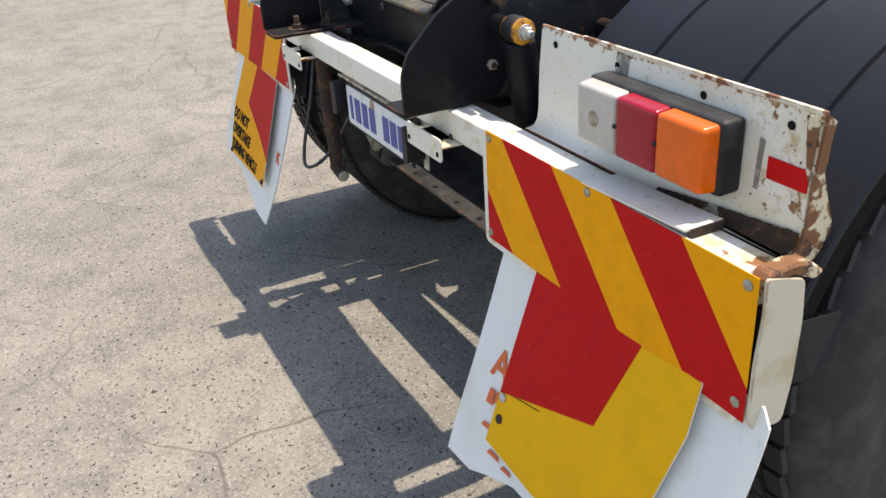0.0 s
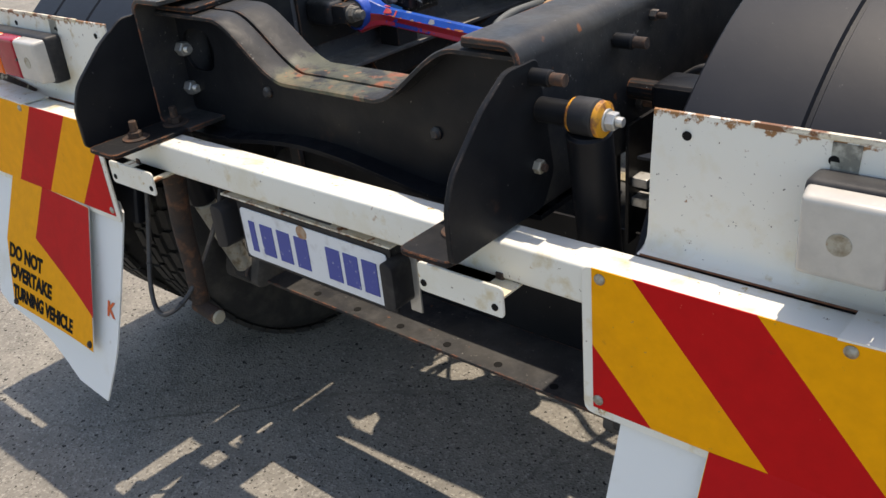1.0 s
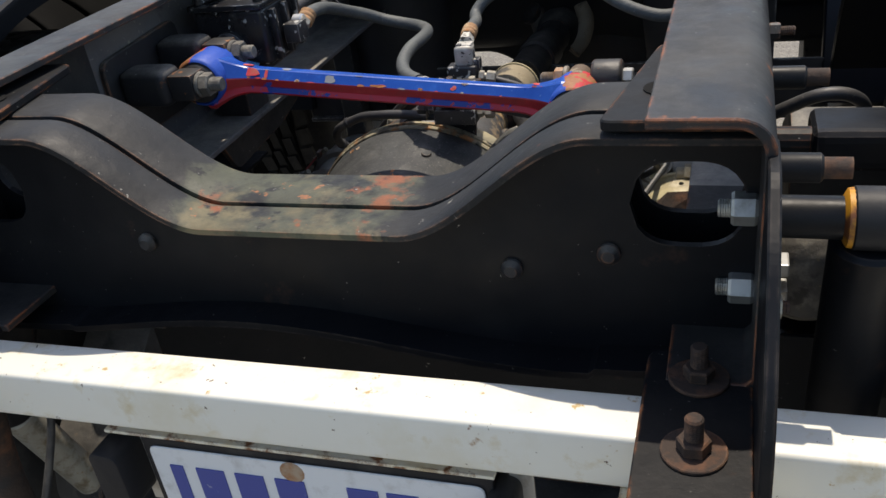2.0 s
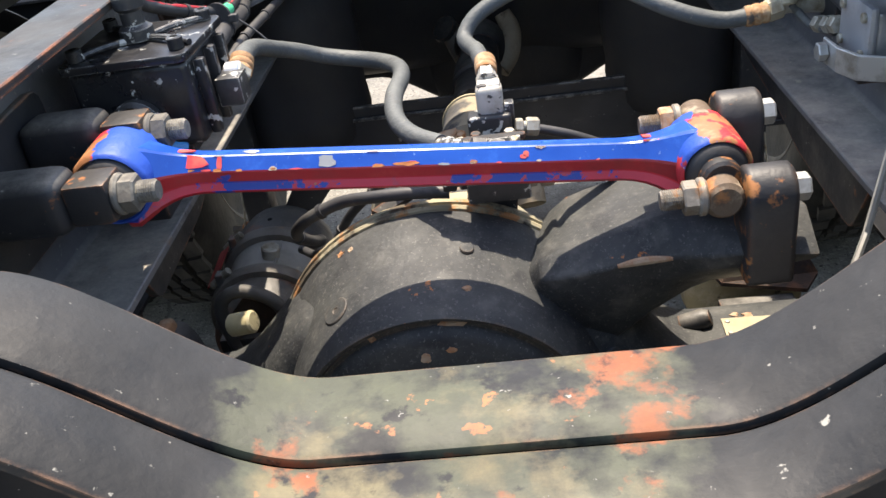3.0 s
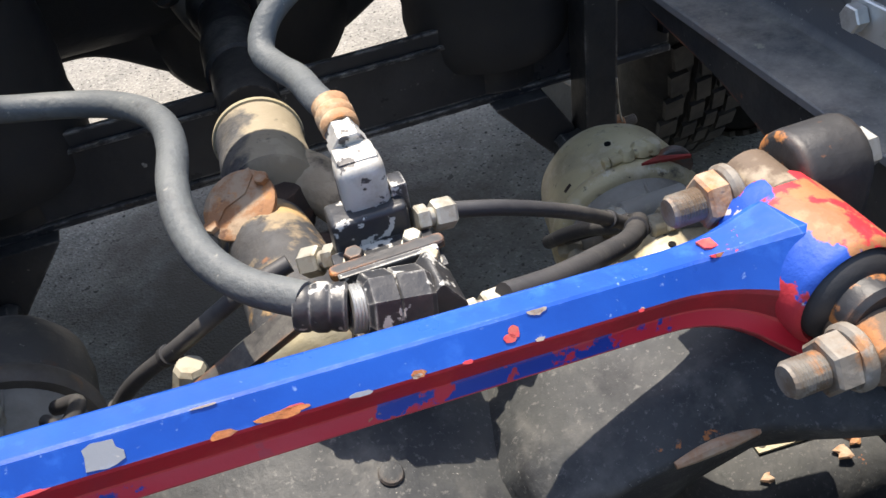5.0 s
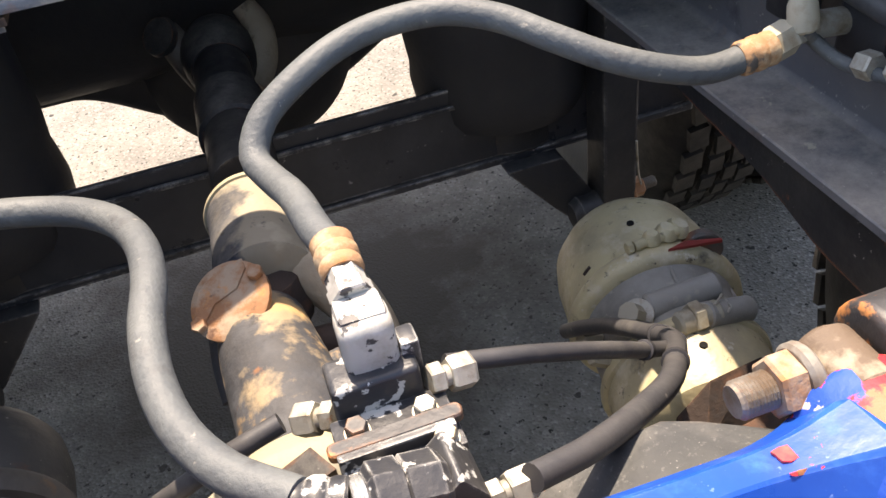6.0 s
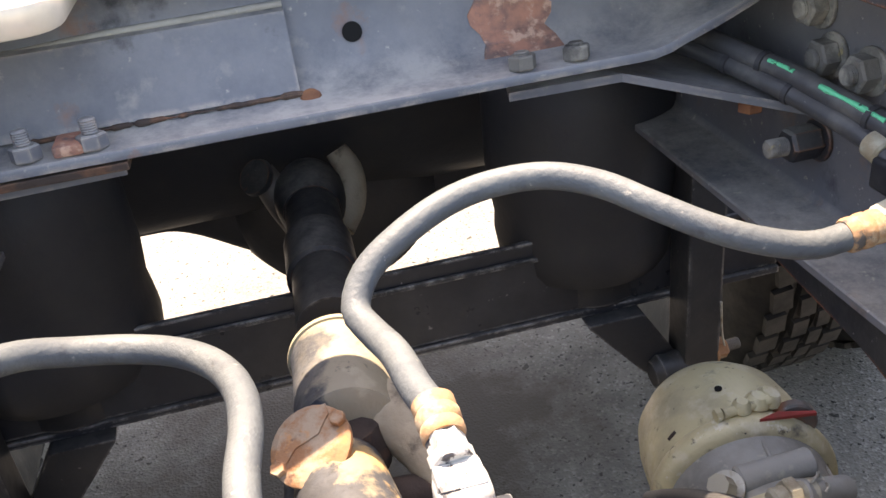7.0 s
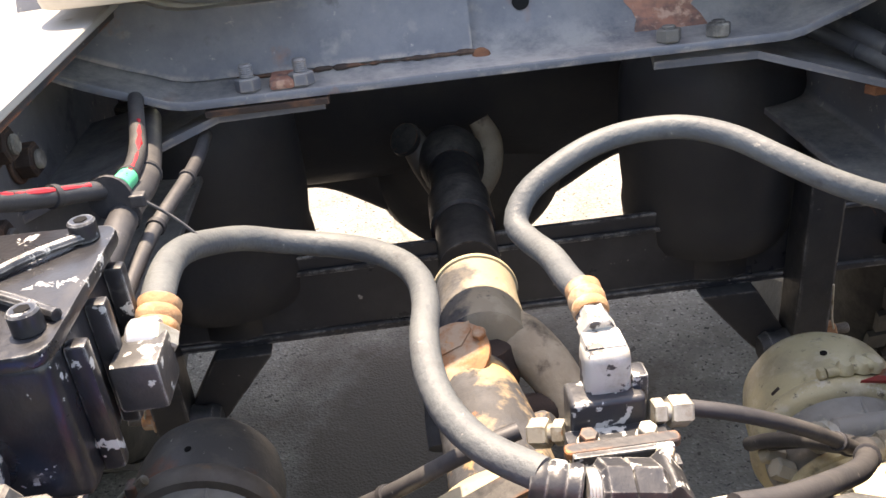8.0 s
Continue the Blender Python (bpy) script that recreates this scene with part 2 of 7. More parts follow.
ink_orange = material("orange lettering", (0.72, 0.13, 0.03), 0.6)
plate_white = material("plate face", (0.7, 0.72, 0.74), 0.45, layers=[((0.5, 0.5, 0.5), 30, 0.55, 0.75, 6)])
plate_blue = material("worn blue digits", (0.05, 0.07, 0.3), 0.5, layers=[((0.45, 0.47, 0.55), 90, 0.64, 0.7, 6)])
galv = material("galvanised steel", (0.52, 0.52, 0.5), 0.45, 0.7, layers=[((0.3, 0.28, 0.24), 40, 0.5, 0.7, 6)], bump=0.2)
zinc = material("dull zinc", (0.4, 0.38, 0.32), 0.5, 0.4, layers=[((0.22, 0.18, 0.12), 60, 0.48, 0.68, 7), ((0.3, 0.14, 0.06), 90, 0.66, 0.72, 6)], bump=0.2, bump_scale=120)
alu = material("cast aluminium", (0.5, 0.52, 0.55), 0.42, 0.6, layers=[((0.3, 0.31, 0.33), 18, 0.5, 0.7, 5)], bump=0.15)
chipped = material("chipped black fitting", (0.026, 0.027, 0.03), 0.42, layers=[((0.055, 0.053, 0.05), 20, 0.45, 0.7, 7), ((0.46, 0.45, 0.41), 62, 0.585, 0.605, 7)], bump=0.25, bump_scale=80, edge=((0.5, 0.48, 0.43), 0.0025, 0.85))
chipped_pale = material("chipped pale fitting", (0.5, 0.48, 0.43), 0.5, 0.15, layers=[((0.34, 0.31, 0.26), 40, 0.5, 0.68, 7), ((0.05, 0.047, 0.047), 55, 0.545, 0.57, 7)], bump=0.25, bump_scale=90)
hose_grey = material("grey rubber hose", (0.084, 0.092, 0.095), 0.56, layers=[((0.145, 0.153, 0.145), 18, 0.46, 0.75, 7), ((0.3, 0.28, 0.24), 120, 0.66, 0.74, 4), ((0.06, 0.06, 0.062), 40, 0.58, 0.72, 6)], bump=0.3, bump_scale=170, spec=0.35, dust=((0.15, 0.158, 0.148), 0.6))
hose_black = material("black rubber line", (0.04, 0.04, 0.043), 0.5, layers=[((0.11, 0.105, 0.095), 25, 0.5, 0.75, 7), ((0.2, 0.19, 0.17), 130, 0.68, 0.74, 4)], bump=0.2, dust=((0.09, 0.085, 0.08), 0.6))
rubber = material("black rubber", (0.026, 0.026, 0.029), 0.6, layers=[((0.042, 0.04, 0.037), 8, 0.45, 0.75, 7)], bump=0.25)
tyre_rubber = material("tyre rubber", (0.022, 0.0215, 0.0215), 0.75, layers=[((0.07, 0.064, 0.056), 12, 0.45, 0.75, 6)], bump=0.4)
guard_plastic = material("grey plastic guard", (0.0095, 0.0115, 0.0165), 0.44, layers=[((0.013, 0.015, 0.02), 4, 0.4, 0.75, 7), ((0.024, 0.026, 0.03), 22, 0.64, 0.82, 9), ((0.1, 0.1, 0.1), 110, 0.71, 0.78, 3)], bump=0.04, rough_var=0.03, spec=0.25)
olive_zinc = material("olive passivated steel", (0.54, 0.47, 0.28), 0.45, 0.1, layers=[((0.36, 0.31, 0.21), 12, 0.45, 0.68, 8), ((0.64, 0.58, 0.43), 24, 0.54, 0.7, 8), ((0.12, 0.1, 0.07), 60, 0.63, 0.7, 7), ((0.2, 0.14, 0.08), 9, 0.6, 0.72, 10), ((0.13, 0.12, 0.1), 15, 0.6, 0.68, 11), ((0.66, 0.62, 0.5), 40, 0.64, 0.7, 9), ((0.05, 0.045, 0.04), 95, 0.68, 0.71, 5)], bump=0.4, bump_scale=60, rough_var=0.15)
mid_grey = material("dusty grey casting", (0.28, 0.27, 0.24), 0.6, layers=[((0.16, 0.15, 0.13), 14, 0.45, 0.7, 8), ((0.38, 0.35, 0.28), 60, 0.6, 0.72, 6)], bump=0.25)
dark_chamber = material("dark chamber shell", (0.085, 0.08, 0.072), 0.5, layers=[((0.17, 0.15, 0.12), 18, 0.5, 0.72, 8), ((0.2, 0.075, 0.035), 9, 0.52, 0.62, 10), ((0.34, 0.32, 0.28), 120, 0.68, 0.74, 4)], bump=0.25, bump_scale=90)
yellow_dirt = material("ochre dust on blue-black casting", (0.04, 0.043, 0.05), 0.7, layers=[((0.07, 0.075, 0.085), 14, 0.45, 0.62, 8), ((0.3, 0.23, 0.145), 12, 0.51, 0.58, 12), ((0.48, 0.31, 0.14), 13, 0.56, 0.64, 12), ((0.22, 0.1, 0.05), 26, 0.63, 0.7, 9), ((0.03, 0.03, 0.034), 30, 0.6, 0.66, 9)], bump=0.5, bump_scale=70, dust=((0.3, 0.245, 0.165), 0.1))
# tan grows across the sleeve from left to right, paler on upward faces
sleeve_tan = material("tan dust drifted over a blue-black sleeve", (0.04, 0.046, 0.06), 0.6, layers=[((0.09, 0.095, 0.105), 22, 0.5, 0.62, 9), ((0.33, 0.28, 0.2), 13, 0.55, 0.64, 12, (0, 0.075, 0.02, 0.26)), ((0.42, 0.36, 0.26), 24, 0.66, 0.74, 10, (0, 0.06, 0.01, 0.14)), ((0.025, 0.026, 0.03), 40, 0.62, 0.68, 8)], bump=0.5, bump_scale=70, dust=((0.33, 0.285, 0.21), 0.5))
slinger_cream = material("cream dirt on the pinion cover", (0.34, 0.31, 0.225), 0.75, layers=[((0.42, 0.36, 0.22), 14, 0.46, 0.64, 9), ((0.4, 0.25, 0.1), 18, 0.58, 0.68, 9), ((0.1, 0.09, 0.07), 24, 0.58, 0.66, 9)], bump=0.45, bump_scale=60)
tan_dirt = material("caked tan dust", (0.34, 0.275, 0.19), 0.85, layers=[((0.46, 0.38, 0.27), 12, 0.42, 0.62, 8), ((0.09, 0.07, 0.05), 26, 0.56, 0.7, 8)], bump=0.6, bump_scale=70)
pale_deck = material("pale worn alloy deck", (0.31, 0.305, 0.29), 0.5, 0.2, layers=[((0.35, 0.335, 0.3), 9, 0.45, 0.7, 8), ((0.2, 0.18, 0.155), 40, 0.64, 0.72, 5)], bump=0.2)
valve_black = material("glossy black valve paint", (0.012, 0.0125, 0.015), 0.32, layers=[((0.03, 0.03, 0.032), 12, 0.45, 0.7, 7), ((0.4, 0.4, 0.38), 60, 0.62, 0.635, 7), ((0.09, 0.085, 0.08), 26, 0.6, 0.72, 8)], bump=0.2, bump_scale=70, rough_var=0.12, edge=((0.42, 0.42, 0.4), 0.0025, 0.8))
dirty_bolt = material("dirt-caked bolt steel", (0.13, 0.12, 0.105), 0.75, layers=[((0.26, 0.24, 0.2), 40, 0.48, 0.62, 8), ((0.06, 0.055, 0.05), 30, 0.54, 0.64, 8), ((0.3, 0.24, 0.12), 70, 0.64, 0.7, 6)], bump=0.4, bump_scale=90)
clamp_tan = material("dusty brown clamp steel", (0.17, 0.15, 0.125), 0.6, layers=[((0.1, 0.085, 0.068), 14, 0.45, 0.68, 8), ((0.26, 0.15, 0.08), 22, 0.58, 0.7, 8)], bump=0.3)
clamp_cream = material("cream dust on a bolt", (0.36, 0.33, 0.25), 0.75, layers=[((0.25, 0.2, 0.13), 40, 0.5, 0.64, 8)], bump=0.3)
grimy_cast = material("grimy dark casting", (0.06, 0.057, 0.053), 0.65, layers=[((0.11, 0.1, 0.088), 14, 0.48, 0.66, 9), ((0.2, 0.11, 0.06), 22, 0.62, 0.7, 9), ((0.025, 0.025, 0.026), 26, 0.58, 0.68, 8)], bump=0.4, bump_scale=70, dust=((0.2, 0.185, 0.16), 0.5))
red_shield = material("faded red tab", (0.3, 0.03, 0.025), 0.6, layers=[((0.16, 0.05, 0.03), 20, 0.5, 0.7, 6)])
# pale blue edge: ridge wear, with the ridge's highlight painted in
rod_blue = material("glossy blue paint", (0.003, 0.056, 0.33), 0.32, layers=[((0.006, 0.085, 0.43), 9, 0.4, 0.7, 7), ((0.02, 0.12, 0.5), 46, 0.56, 0.74, 8), ((0.5, 0.035, 0.035), 30, 0.7, 0.71, 7), ((0.3, 0.14, 0.07), 60, 0.71, 0.72, 7), ((0.16, 0.26, 0.55), 110, 0.66, 0.72, 4)], bump=0.16, bump_scale=36, rough_var=0.1, spec=0.4, edge=((0.13, 0.24, 0.58), 0.0022, 0.8))
rod_red = material("dull red paint", (0.45, 0.014, 0.026), 0.36, layers=[((0.24, 0.025, 0.03), 12, 0.45, 0.7, 8), ((0.5, 0.03, 0.035), 22, 0.58, 0.66, 8), ((0.01, 0.05, 0.36), 17, 0.64, 0.655, 7), ((0.33, 0.14, 0.06), 40, 0.67, 0.69, 7)], bump=0.2, bump_scale=34)
rod_lip = material("blue paint over red along the bottom lip", (0.54, 0.018, 0.035), 0.34, layers=[((0.003, 0.035, 0.27), 11, 0.5, 0.51, 8), ((0.45, 0.03, 0.05), 38, 0.58, 0.595, 8), ((0.34, 0.16, 0.07), 60, 0.69, 0.71, 6)], bump=0.2, bump_scale=34, edge=((0.6, 0.05, 0.06), 0.002, 0.7))
rod_eye = material("rusty eye with red paint and blue at its neck", (0.3, 0.125, 0.055), 0.6, layers=[((0.4, 0.2, 0.1), 60, 0.5, 0.64, 8), ((0.5, 0.025, 0.035), 14, 0.52, 0.54, 9), ((0.34, 0.15, 0.06), 24, 0.57, 0.6, 9), ((0.006, 0.065, 0.38), 13, 0.62, 0.635, 9, (0, 0.226, 0.192, 0.22)), ((0.45, 0.42, 0.41), 40, 0.7, 0.715, 9, (0, 0.222, 0.204, 0.1)), ((0.5, 0.03, 0.04), 17, 0.6, 0.615, 9, (2, 0.935, 0.905, 0.24))], bump=0.4, bump_scale=70)
rod_eye_left = material("rusty eye with blue and red paint", (0.3, 0.12, 0.05), 0.55, layers=[((0.42, 0.2, 0.09), 60, 0.5, 0.64, 8), ((0.5, 0.03, 0.04), 18, 0.58, 0.595, 8), ((0.008, 0.07, 0.42), 13, 0.6, 0.612, 8, (0, 0.36, 0.33, 0.26))], bump=0.4, bump_scale=70)
chip_red = material("salmon red under the chipped blue", (0.62, 0.055, 0.06), 0.45, layers=[((0.55, 0.12, 0.09), 60, 0.5, 0.66, 6)], bump=0.2)
chip_orange = material("orange rust in a paint chip", (0.45, 0.15, 0.05), 0.85, layers=[((0.3, 0.12, 0.06), 120, 0.46, 0.62, 7), ((0.6, 0.3, 0.16), 160, 0.6, 0.7, 6)], bump=0.4, bump_scale=150)
chip_pale = material("bare pale primer", (0.42, 0.34, 0.28), 0.55, layers=[((0.4, 0.26, 0.2), 150, 0.52, 0.66, 6)], bump=0.2)
chip_grey = material("grey primer under the blue", (0.24, 0.25, 0.27), 0.5, layers=[((0.3, 0.34, 0.44), 90, 0.5, 0.66, 6), ((0.5, 0.45, 0.4), 140, 0.6, 0.7, 5)], bump=0.15)
pin_rust = material("rust-flecked black pin", (0.022, 0.022, 0.024), 0.5, layers=[((0.05, 0.048, 0.046), 12, 0.45, 0.7, 7), ((0.3, 0.12, 0.045), 34, 0.6, 0.64, 9), ((0.4, 0.16, 0.05), 15, 0.65, 0.68, 9, (0, 0.25, 0.236, 0.14)), ((0.3, 0.32, 0.35), 30, 0.68, 0.7, 8)], bump=0.3, edge=((0.36, 0.15, 0.055), 0.004, 0.7))
worn_nut = material("rust-stained nut steel", (0.24, 0.215, 0.18), 0.6, 0.2, layers=[((0.16, 0.11, 0.07), 40, 0.48, 0.64, 8), ((0.4, 0.19, 0.08), 26, 0.6, 0.68, 8), ((0.36, 0.34, 0.3), 60, 0.6, 0.7, 7)], bump=0.3, bump_scale=100)
pin_brown = material("rust-brown pin steel", (0.13, 0.09, 0.06), 0.75, layers=[((0.36, 0.15, 0.055), 20, 0.58, 0.64, 9), ((0.3, 0.24, 0.17), 40, 0.54, 0.66, 8), ((0.06, 0.045, 0.035), 30, 0.58, 0.68, 8)], bump=0.5, bump_scale=80)
lens_clear = material("clear ribbed lens", (0.5, 0.47, 0.42), 0.28, spec=0.6, clear=0.4, grain=0.08, layers=[((0.4, 0.38, 0.35), 14, 0.45, 0.7, 6)])
lens_red = material("red lens", (0.33, 0.003, 0.018), 0.25, spec=0.4, clear=0.1, grain=0.1, layers=[((0.44, 0.02, 0.04), 9, 0.5, 0.75, 6)])
lens_amber = material("amber lens", (0.8, 0.125, 0.004), 0.25, spec=0.4, clear=0.1, grain=0.1, layers=[((0.66, 0.13, 0.02), 9, 0.5, 0.75, 6)])
lamp_black = material("black lamp body", (0.016, 0.0165, 0.019), 0.5, spec=0.25, layers=[((0.06, 0.058, 0.055), 14, 0.5, 0.75, 7)], bump=0.1, dust=((0.06, 0.058, 0.056), 0.5))
brass_tag = material("pale stamped tag", (0.36, 0.32, 0.22), 0.4, 0.3, layers=[((0.4, 0.33, 0.2), 60, 0.52, 0.65, 5)], bump=0.2)
green_mark = material("green stripe", (0.06, 0.52, 0.27), 0.5, layers=[((0.02, 0.05, 0.035), 90, 0.58, 0.62, 6)])
red_mark = material("red stripe", (0.5, 0.03, 0.04), 0.5, layers=[((0.06, 0.02, 0.02), 90, 0.58, 0.62, 6)])
blue_mark = material("blue clip", (0.02, 0.18, 0.42), 0.5)
bush_yellow = material("yellow polyurethane bush", (0.62, 0.28, 0.02), 0.5, layers=[(RUST, 30, 0.52, 0.62, 6)])
fifth_grease = material("greasy pale plate", (0.42, 0.36, 0.28), 0.4, 0.2, layers=[((0.6, 0.5, 0.4), 7, 0.45, 0.65, 6)], rough_var=0.15)


def asphalt_material():
    m = bpy.data.materials.new("coarse asphalt")
    m.use_nodes = True
    t = m.node_tree
    b = t.nodes["Principled BSDF"]
    co = t.nodes.new("ShaderNodeNewGeometry")

    def noise_tex(scale, detail, rough=0.6):
        n = t.nodes.new("ShaderNodeTexNoise")
        n.inputs["Scale"].default_value, n.inputs["Detail"].default_value, n.inputs["Roughness"].default_value = scale, detail, rough
        t.links.new(co.outputs["Position"], n.inputs["Vector"])
        return n.outputs["Fac"]

    def ramp(value, low, high):
        r = t.nodes.new("ShaderNodeMapRange")
        r.inputs["From Min"].default_value, r.inputs["From Max"].default_value = low, high
        t.links.new(value, r.inputs["Value"])
        return r.outputs[0]

    def over(fac, under, colour):
        mix = t.nodes.new("ShaderNodeMix")
        mix.data_type = "RGBA"
        mix.inputs[7].default_value = (*colour, 1)
        t.links.new(fac, mix.inputs[0])
        if isinstance(under, tuple):
            mix.inputs[6].default_value = (*under, 1)
        else:
            t.links.new(under, mix.inputs[6])
        return mix.outputs[2]

    vor = t.nodes.new("ShaderNodeTexVoronoi")
    vor.inputs["Scale"].default_value = 170
    t.links.new(co.outputs["Position"], vor.inputs["Vector"])
    col = over(ramp(noise_tex(0.9, 7), 0.36, 0.68), (0.194, 0.181, 0.157), (0.274, 0.255, 0.222))
    col = over(ramp(noise_tex(5, 8, 0.7), 0.46, 0.68), col, (0.146, 0.138, 0.123))
    col = over(ramp(noise_tex(26, 6, 0.7), 0.56, 0.7), col, (0.31, 0.292, 0.255))
    sep = t.nodes.new("ShaderNodeSeparateColor")
    t.links.new(vor.outputs["Color"], sep.inputs[0])
    col = over(ramp(sep.outputs[0], 0.75, 1.25), col, (0.4, 0.38, 0.34))
    col = over(ramp(sep.outputs[1], 0.78, 1.2), col, (0.07, 0.066, 0.06))
    col = over(ramp(noise_tex(75, 3, 0.5), 0.63, 0.66), col, (0.02, 0.019, 0.017))
    col = over(ramp(noise_tex(26, 2, 0.5), 0.7, 0.72), col, (0.045, 0.042, 0.038))
    # brown ragged patch below the axles: oil drips, and shade painted into the asphalt
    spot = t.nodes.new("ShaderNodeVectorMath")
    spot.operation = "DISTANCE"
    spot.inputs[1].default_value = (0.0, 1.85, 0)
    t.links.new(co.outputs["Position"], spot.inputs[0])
    shade_patch = t.nodes.new("ShaderNodeMath")
    shade_patch.operation = "MULTIPLY_ADD"
    t.links.new(noise_tex(4.5, 8, 0.65), shade_patch.inputs[0])
    shade_patch.inputs[1].default_value = -0.9
    t.links.new(spot.outputs["Value"], shade_patch.inputs[2])
    col = over(ramp(shade_patch.outputs[0], 0.22, -0.14), col, (0.075, 0.06, 0.047))
    # meandering cracks
    wob = t.nodes.new("ShaderNodeTexNoise")
    wob.inputs["Scale"].default_value, wob.inputs["Detail"].default_value = 1.6, 5
    t.links.new(co.outputs["Position"], wob.inputs["Vector"])
    add = t.nodes.new("ShaderNodeVectorMath")
    add.operation = "MULTIPLY_ADD"
    add.inputs[1].default_value = (0.3, 0.3, 0.3)
    t.links.new(wob.outputs["Color"], add.inputs[0])
    t.links.new(co.outputs["Position"], add.inputs[2])
    net = t.nodes.new("ShaderNodeTexVoronoi")
    net.feature = "DISTANCE_TO_EDGE"
    net.inputs["Scale"].default_value = 0.75
    t.links.new(add.outputs[0], net.inputs["Vector"])
    line = ramp(net.outputs["Distance"], 0.005, 0.0008)
    gate = t.nodes.new("ShaderNodeMath")
    gate.operation = "MULTIPLY"
    t.links.new(line, gate.inputs[0])
    t.links.new(ramp(noise_tex(1.3, 4), 0.36, 0.66), gate.inputs[1])
    col = over(gate.outputs[0], col, (0.11, 0.1, 0.086))
    t.links.new(col, b.inputs["Base Color"])
    b.inputs["Roughness"].default_value = 0.92
    bp = t.nodes.new("ShaderNodeBump")
    bp.inputs["Strength"].default_value, bp.inputs["Distance"].default_value = 0.6, 0.003
    t.links.new(vor.outputs["Distance"], bp.inputs["Height"])
    t.links.new(bp.outputs[0], b.inputs["Normal"])
    return m


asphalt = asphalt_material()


# ---- building helpers ----
def thing(name, at, label, category, group="", kind=""):
    ob = new(name)
    ob.empty_display_size = 0.05
    ob.location = at
    return tagged(ob, label, category, group, kind)


def part(name, bm, mat, parent, label="", smooth=False, sharp=38):
    """Links a bmesh in world places as one mesh under a thing or a part."""
    root = parent
    while root.parent:
        root = root.parent
    bmesh.ops.recalc_face_normals(bm, faces=bm.faces)
    bmesh.ops.translate(bm, vec=-root.location, verts=bm.verts)
    me = bpy.data.meshes.new(name)
    bm.to_mesh(me)
    bm.free()
    for mt in (mat if isinstance(mat, (list, tuple)) else [mat]):
        me.materials.append(mt)
    if smooth:
        for p in me.polygons:
            p.use_smooth = True
        me.set_sharp_from_angle(angle=radians(sharp))
    ob = new(name, me)
    ob.parent = parent
    if label:
        ob["label"] = label
    return ob


def bevel(bm, w, seg=2, limit=30):
    es = [e for e in bm.edges if len(e.link_faces) == 2 and e.calc_face_angle(0) > radians(limit)]
    bmesh.ops.bevel(bm, geom=es, offset=w, segments=seg, profile=0.6, affect="EDGES", clamp_overlap=True)
    return bm


def box(x0, x1, y0, y1, z0, z1, r=0.0, seg=2):
    bm = bmesh.new()
    bmesh.ops.create_cube(bm, size=1)
    for v in bm.verts:
        v.co = Vector((x0 + (v.co.x + 0.5) * (x1 - x0), y0 + (v.co.y + 0.5) * (y1 - y0), z0 + (v.co.z + 0.5) * (z1 - z0)))
    if r:
        bevel(bm, r, seg)
    return bm


def prism(pts, axis, a, b, r=0.0, seg=2):
    """A polygon pulled along an axis. pts: (u, v) in the two other axes, in x, y, z order."""
    bm = bmesh.new()

    def place(u, v, w):
        return {"x": (w, u, v), "y": (u, w, v), "z": (u, v, w)}[axis]

    low = [bm.verts.new(place(u, v, a)) for u, v in pts]
    high = [bm.verts.new(place(u, v, b)) for u, v in pts]
    bm.faces.new(low)
    bm.faces.new(high[::-1])
    n = len(pts)
    for i in range(n):
        bm.faces.new((low[i], low[(i + 1) % n], high[(i + 1) % n], high[i]))
    bmesh.ops.recalc_face_normals(bm, faces=bm.faces)
    if r:
        bevel(bm, r, seg)
    return bm


def along(direction):
    return Vector(direction).to_track_quat("Z", "Y").to_matrix().to_4x4()


def lathe(profile, at, direction, n=32):
    """A profile of (radius, height) turned about a line from at along direction."""
    bm = bmesh.new()
    rings = []
    for r, h in profile:
        if r < 1e-5:
            rings.append([bm.verts.new((0, 0, h))])
        else:
            rings.append([bm.verts.new((r * math.cos(2 * math.pi * k / n), r * math.sin(2 * math.pi * k / n), h)) for k in range(n)])
    for a, b in zip(rings, rings[1:]):
        for k in range(n):
            k2 = (k + 1) % n
            if len(a) == 1 and len(b) == 1:
                continue
            if len(a) == 1:
                bm.faces.new((a[0], b[k], b[k2]))
            elif len(b) == 1:
                bm.faces.new((a[k], b[0], a[k2]))
            else:
                bm.faces.new((a[k], a[k2], b[k2], b[k]))
    for ring, flip in ((rings[0], True), (rings[-1], False)):
        if len(ring) > 1:
            bm.faces.new(ring[::-1] if flip else ring)
    bmesh.ops.transform(bm, matrix=Matrix.Translation(at) @ along(direction), verts=bm.verts)
    return bm


def cyl(a, b, r, n=20, r2=None, edge=0.0):
    a, b = Vector(a), Vector(b)
    h = (b - a).length
    r2 = r if r2 is None else r2
    prof = [(r, 0), (r2, h)] if not edge else [(r - edge, 0), (r, edge), (r2, h - edge), (r2 - edge, h)]
    return lathe(prof, a, b - a, n)


def spline(points, step=0.008):
    """A smooth line through the points (Catmull-Rom)."""
    p = [Vector(q) for q in points]
    p = [p[0] * 2 - p[1]] + p + [p[-1] * 2 - p[-2]]
    out = []
    for i in range(1, len(p) - 2):
        n = max(2, int((p[i + 1] - p[i]).length / step))
        for k in range(n):
            t = k / n
            out.append(0.5 * (2 * p[i] + (p[i + 1] - p[i - 1]) * t + (2 * p[i - 1] - 5 * p[i] + 4 * p[i + 1] - p[i + 2]) * t * t
                              + (3 * p[i] - p[i - 1] - 3 * p[i + 1] + p[i + 2]) * t ** 3))
    out.append(p[-2])
    return out


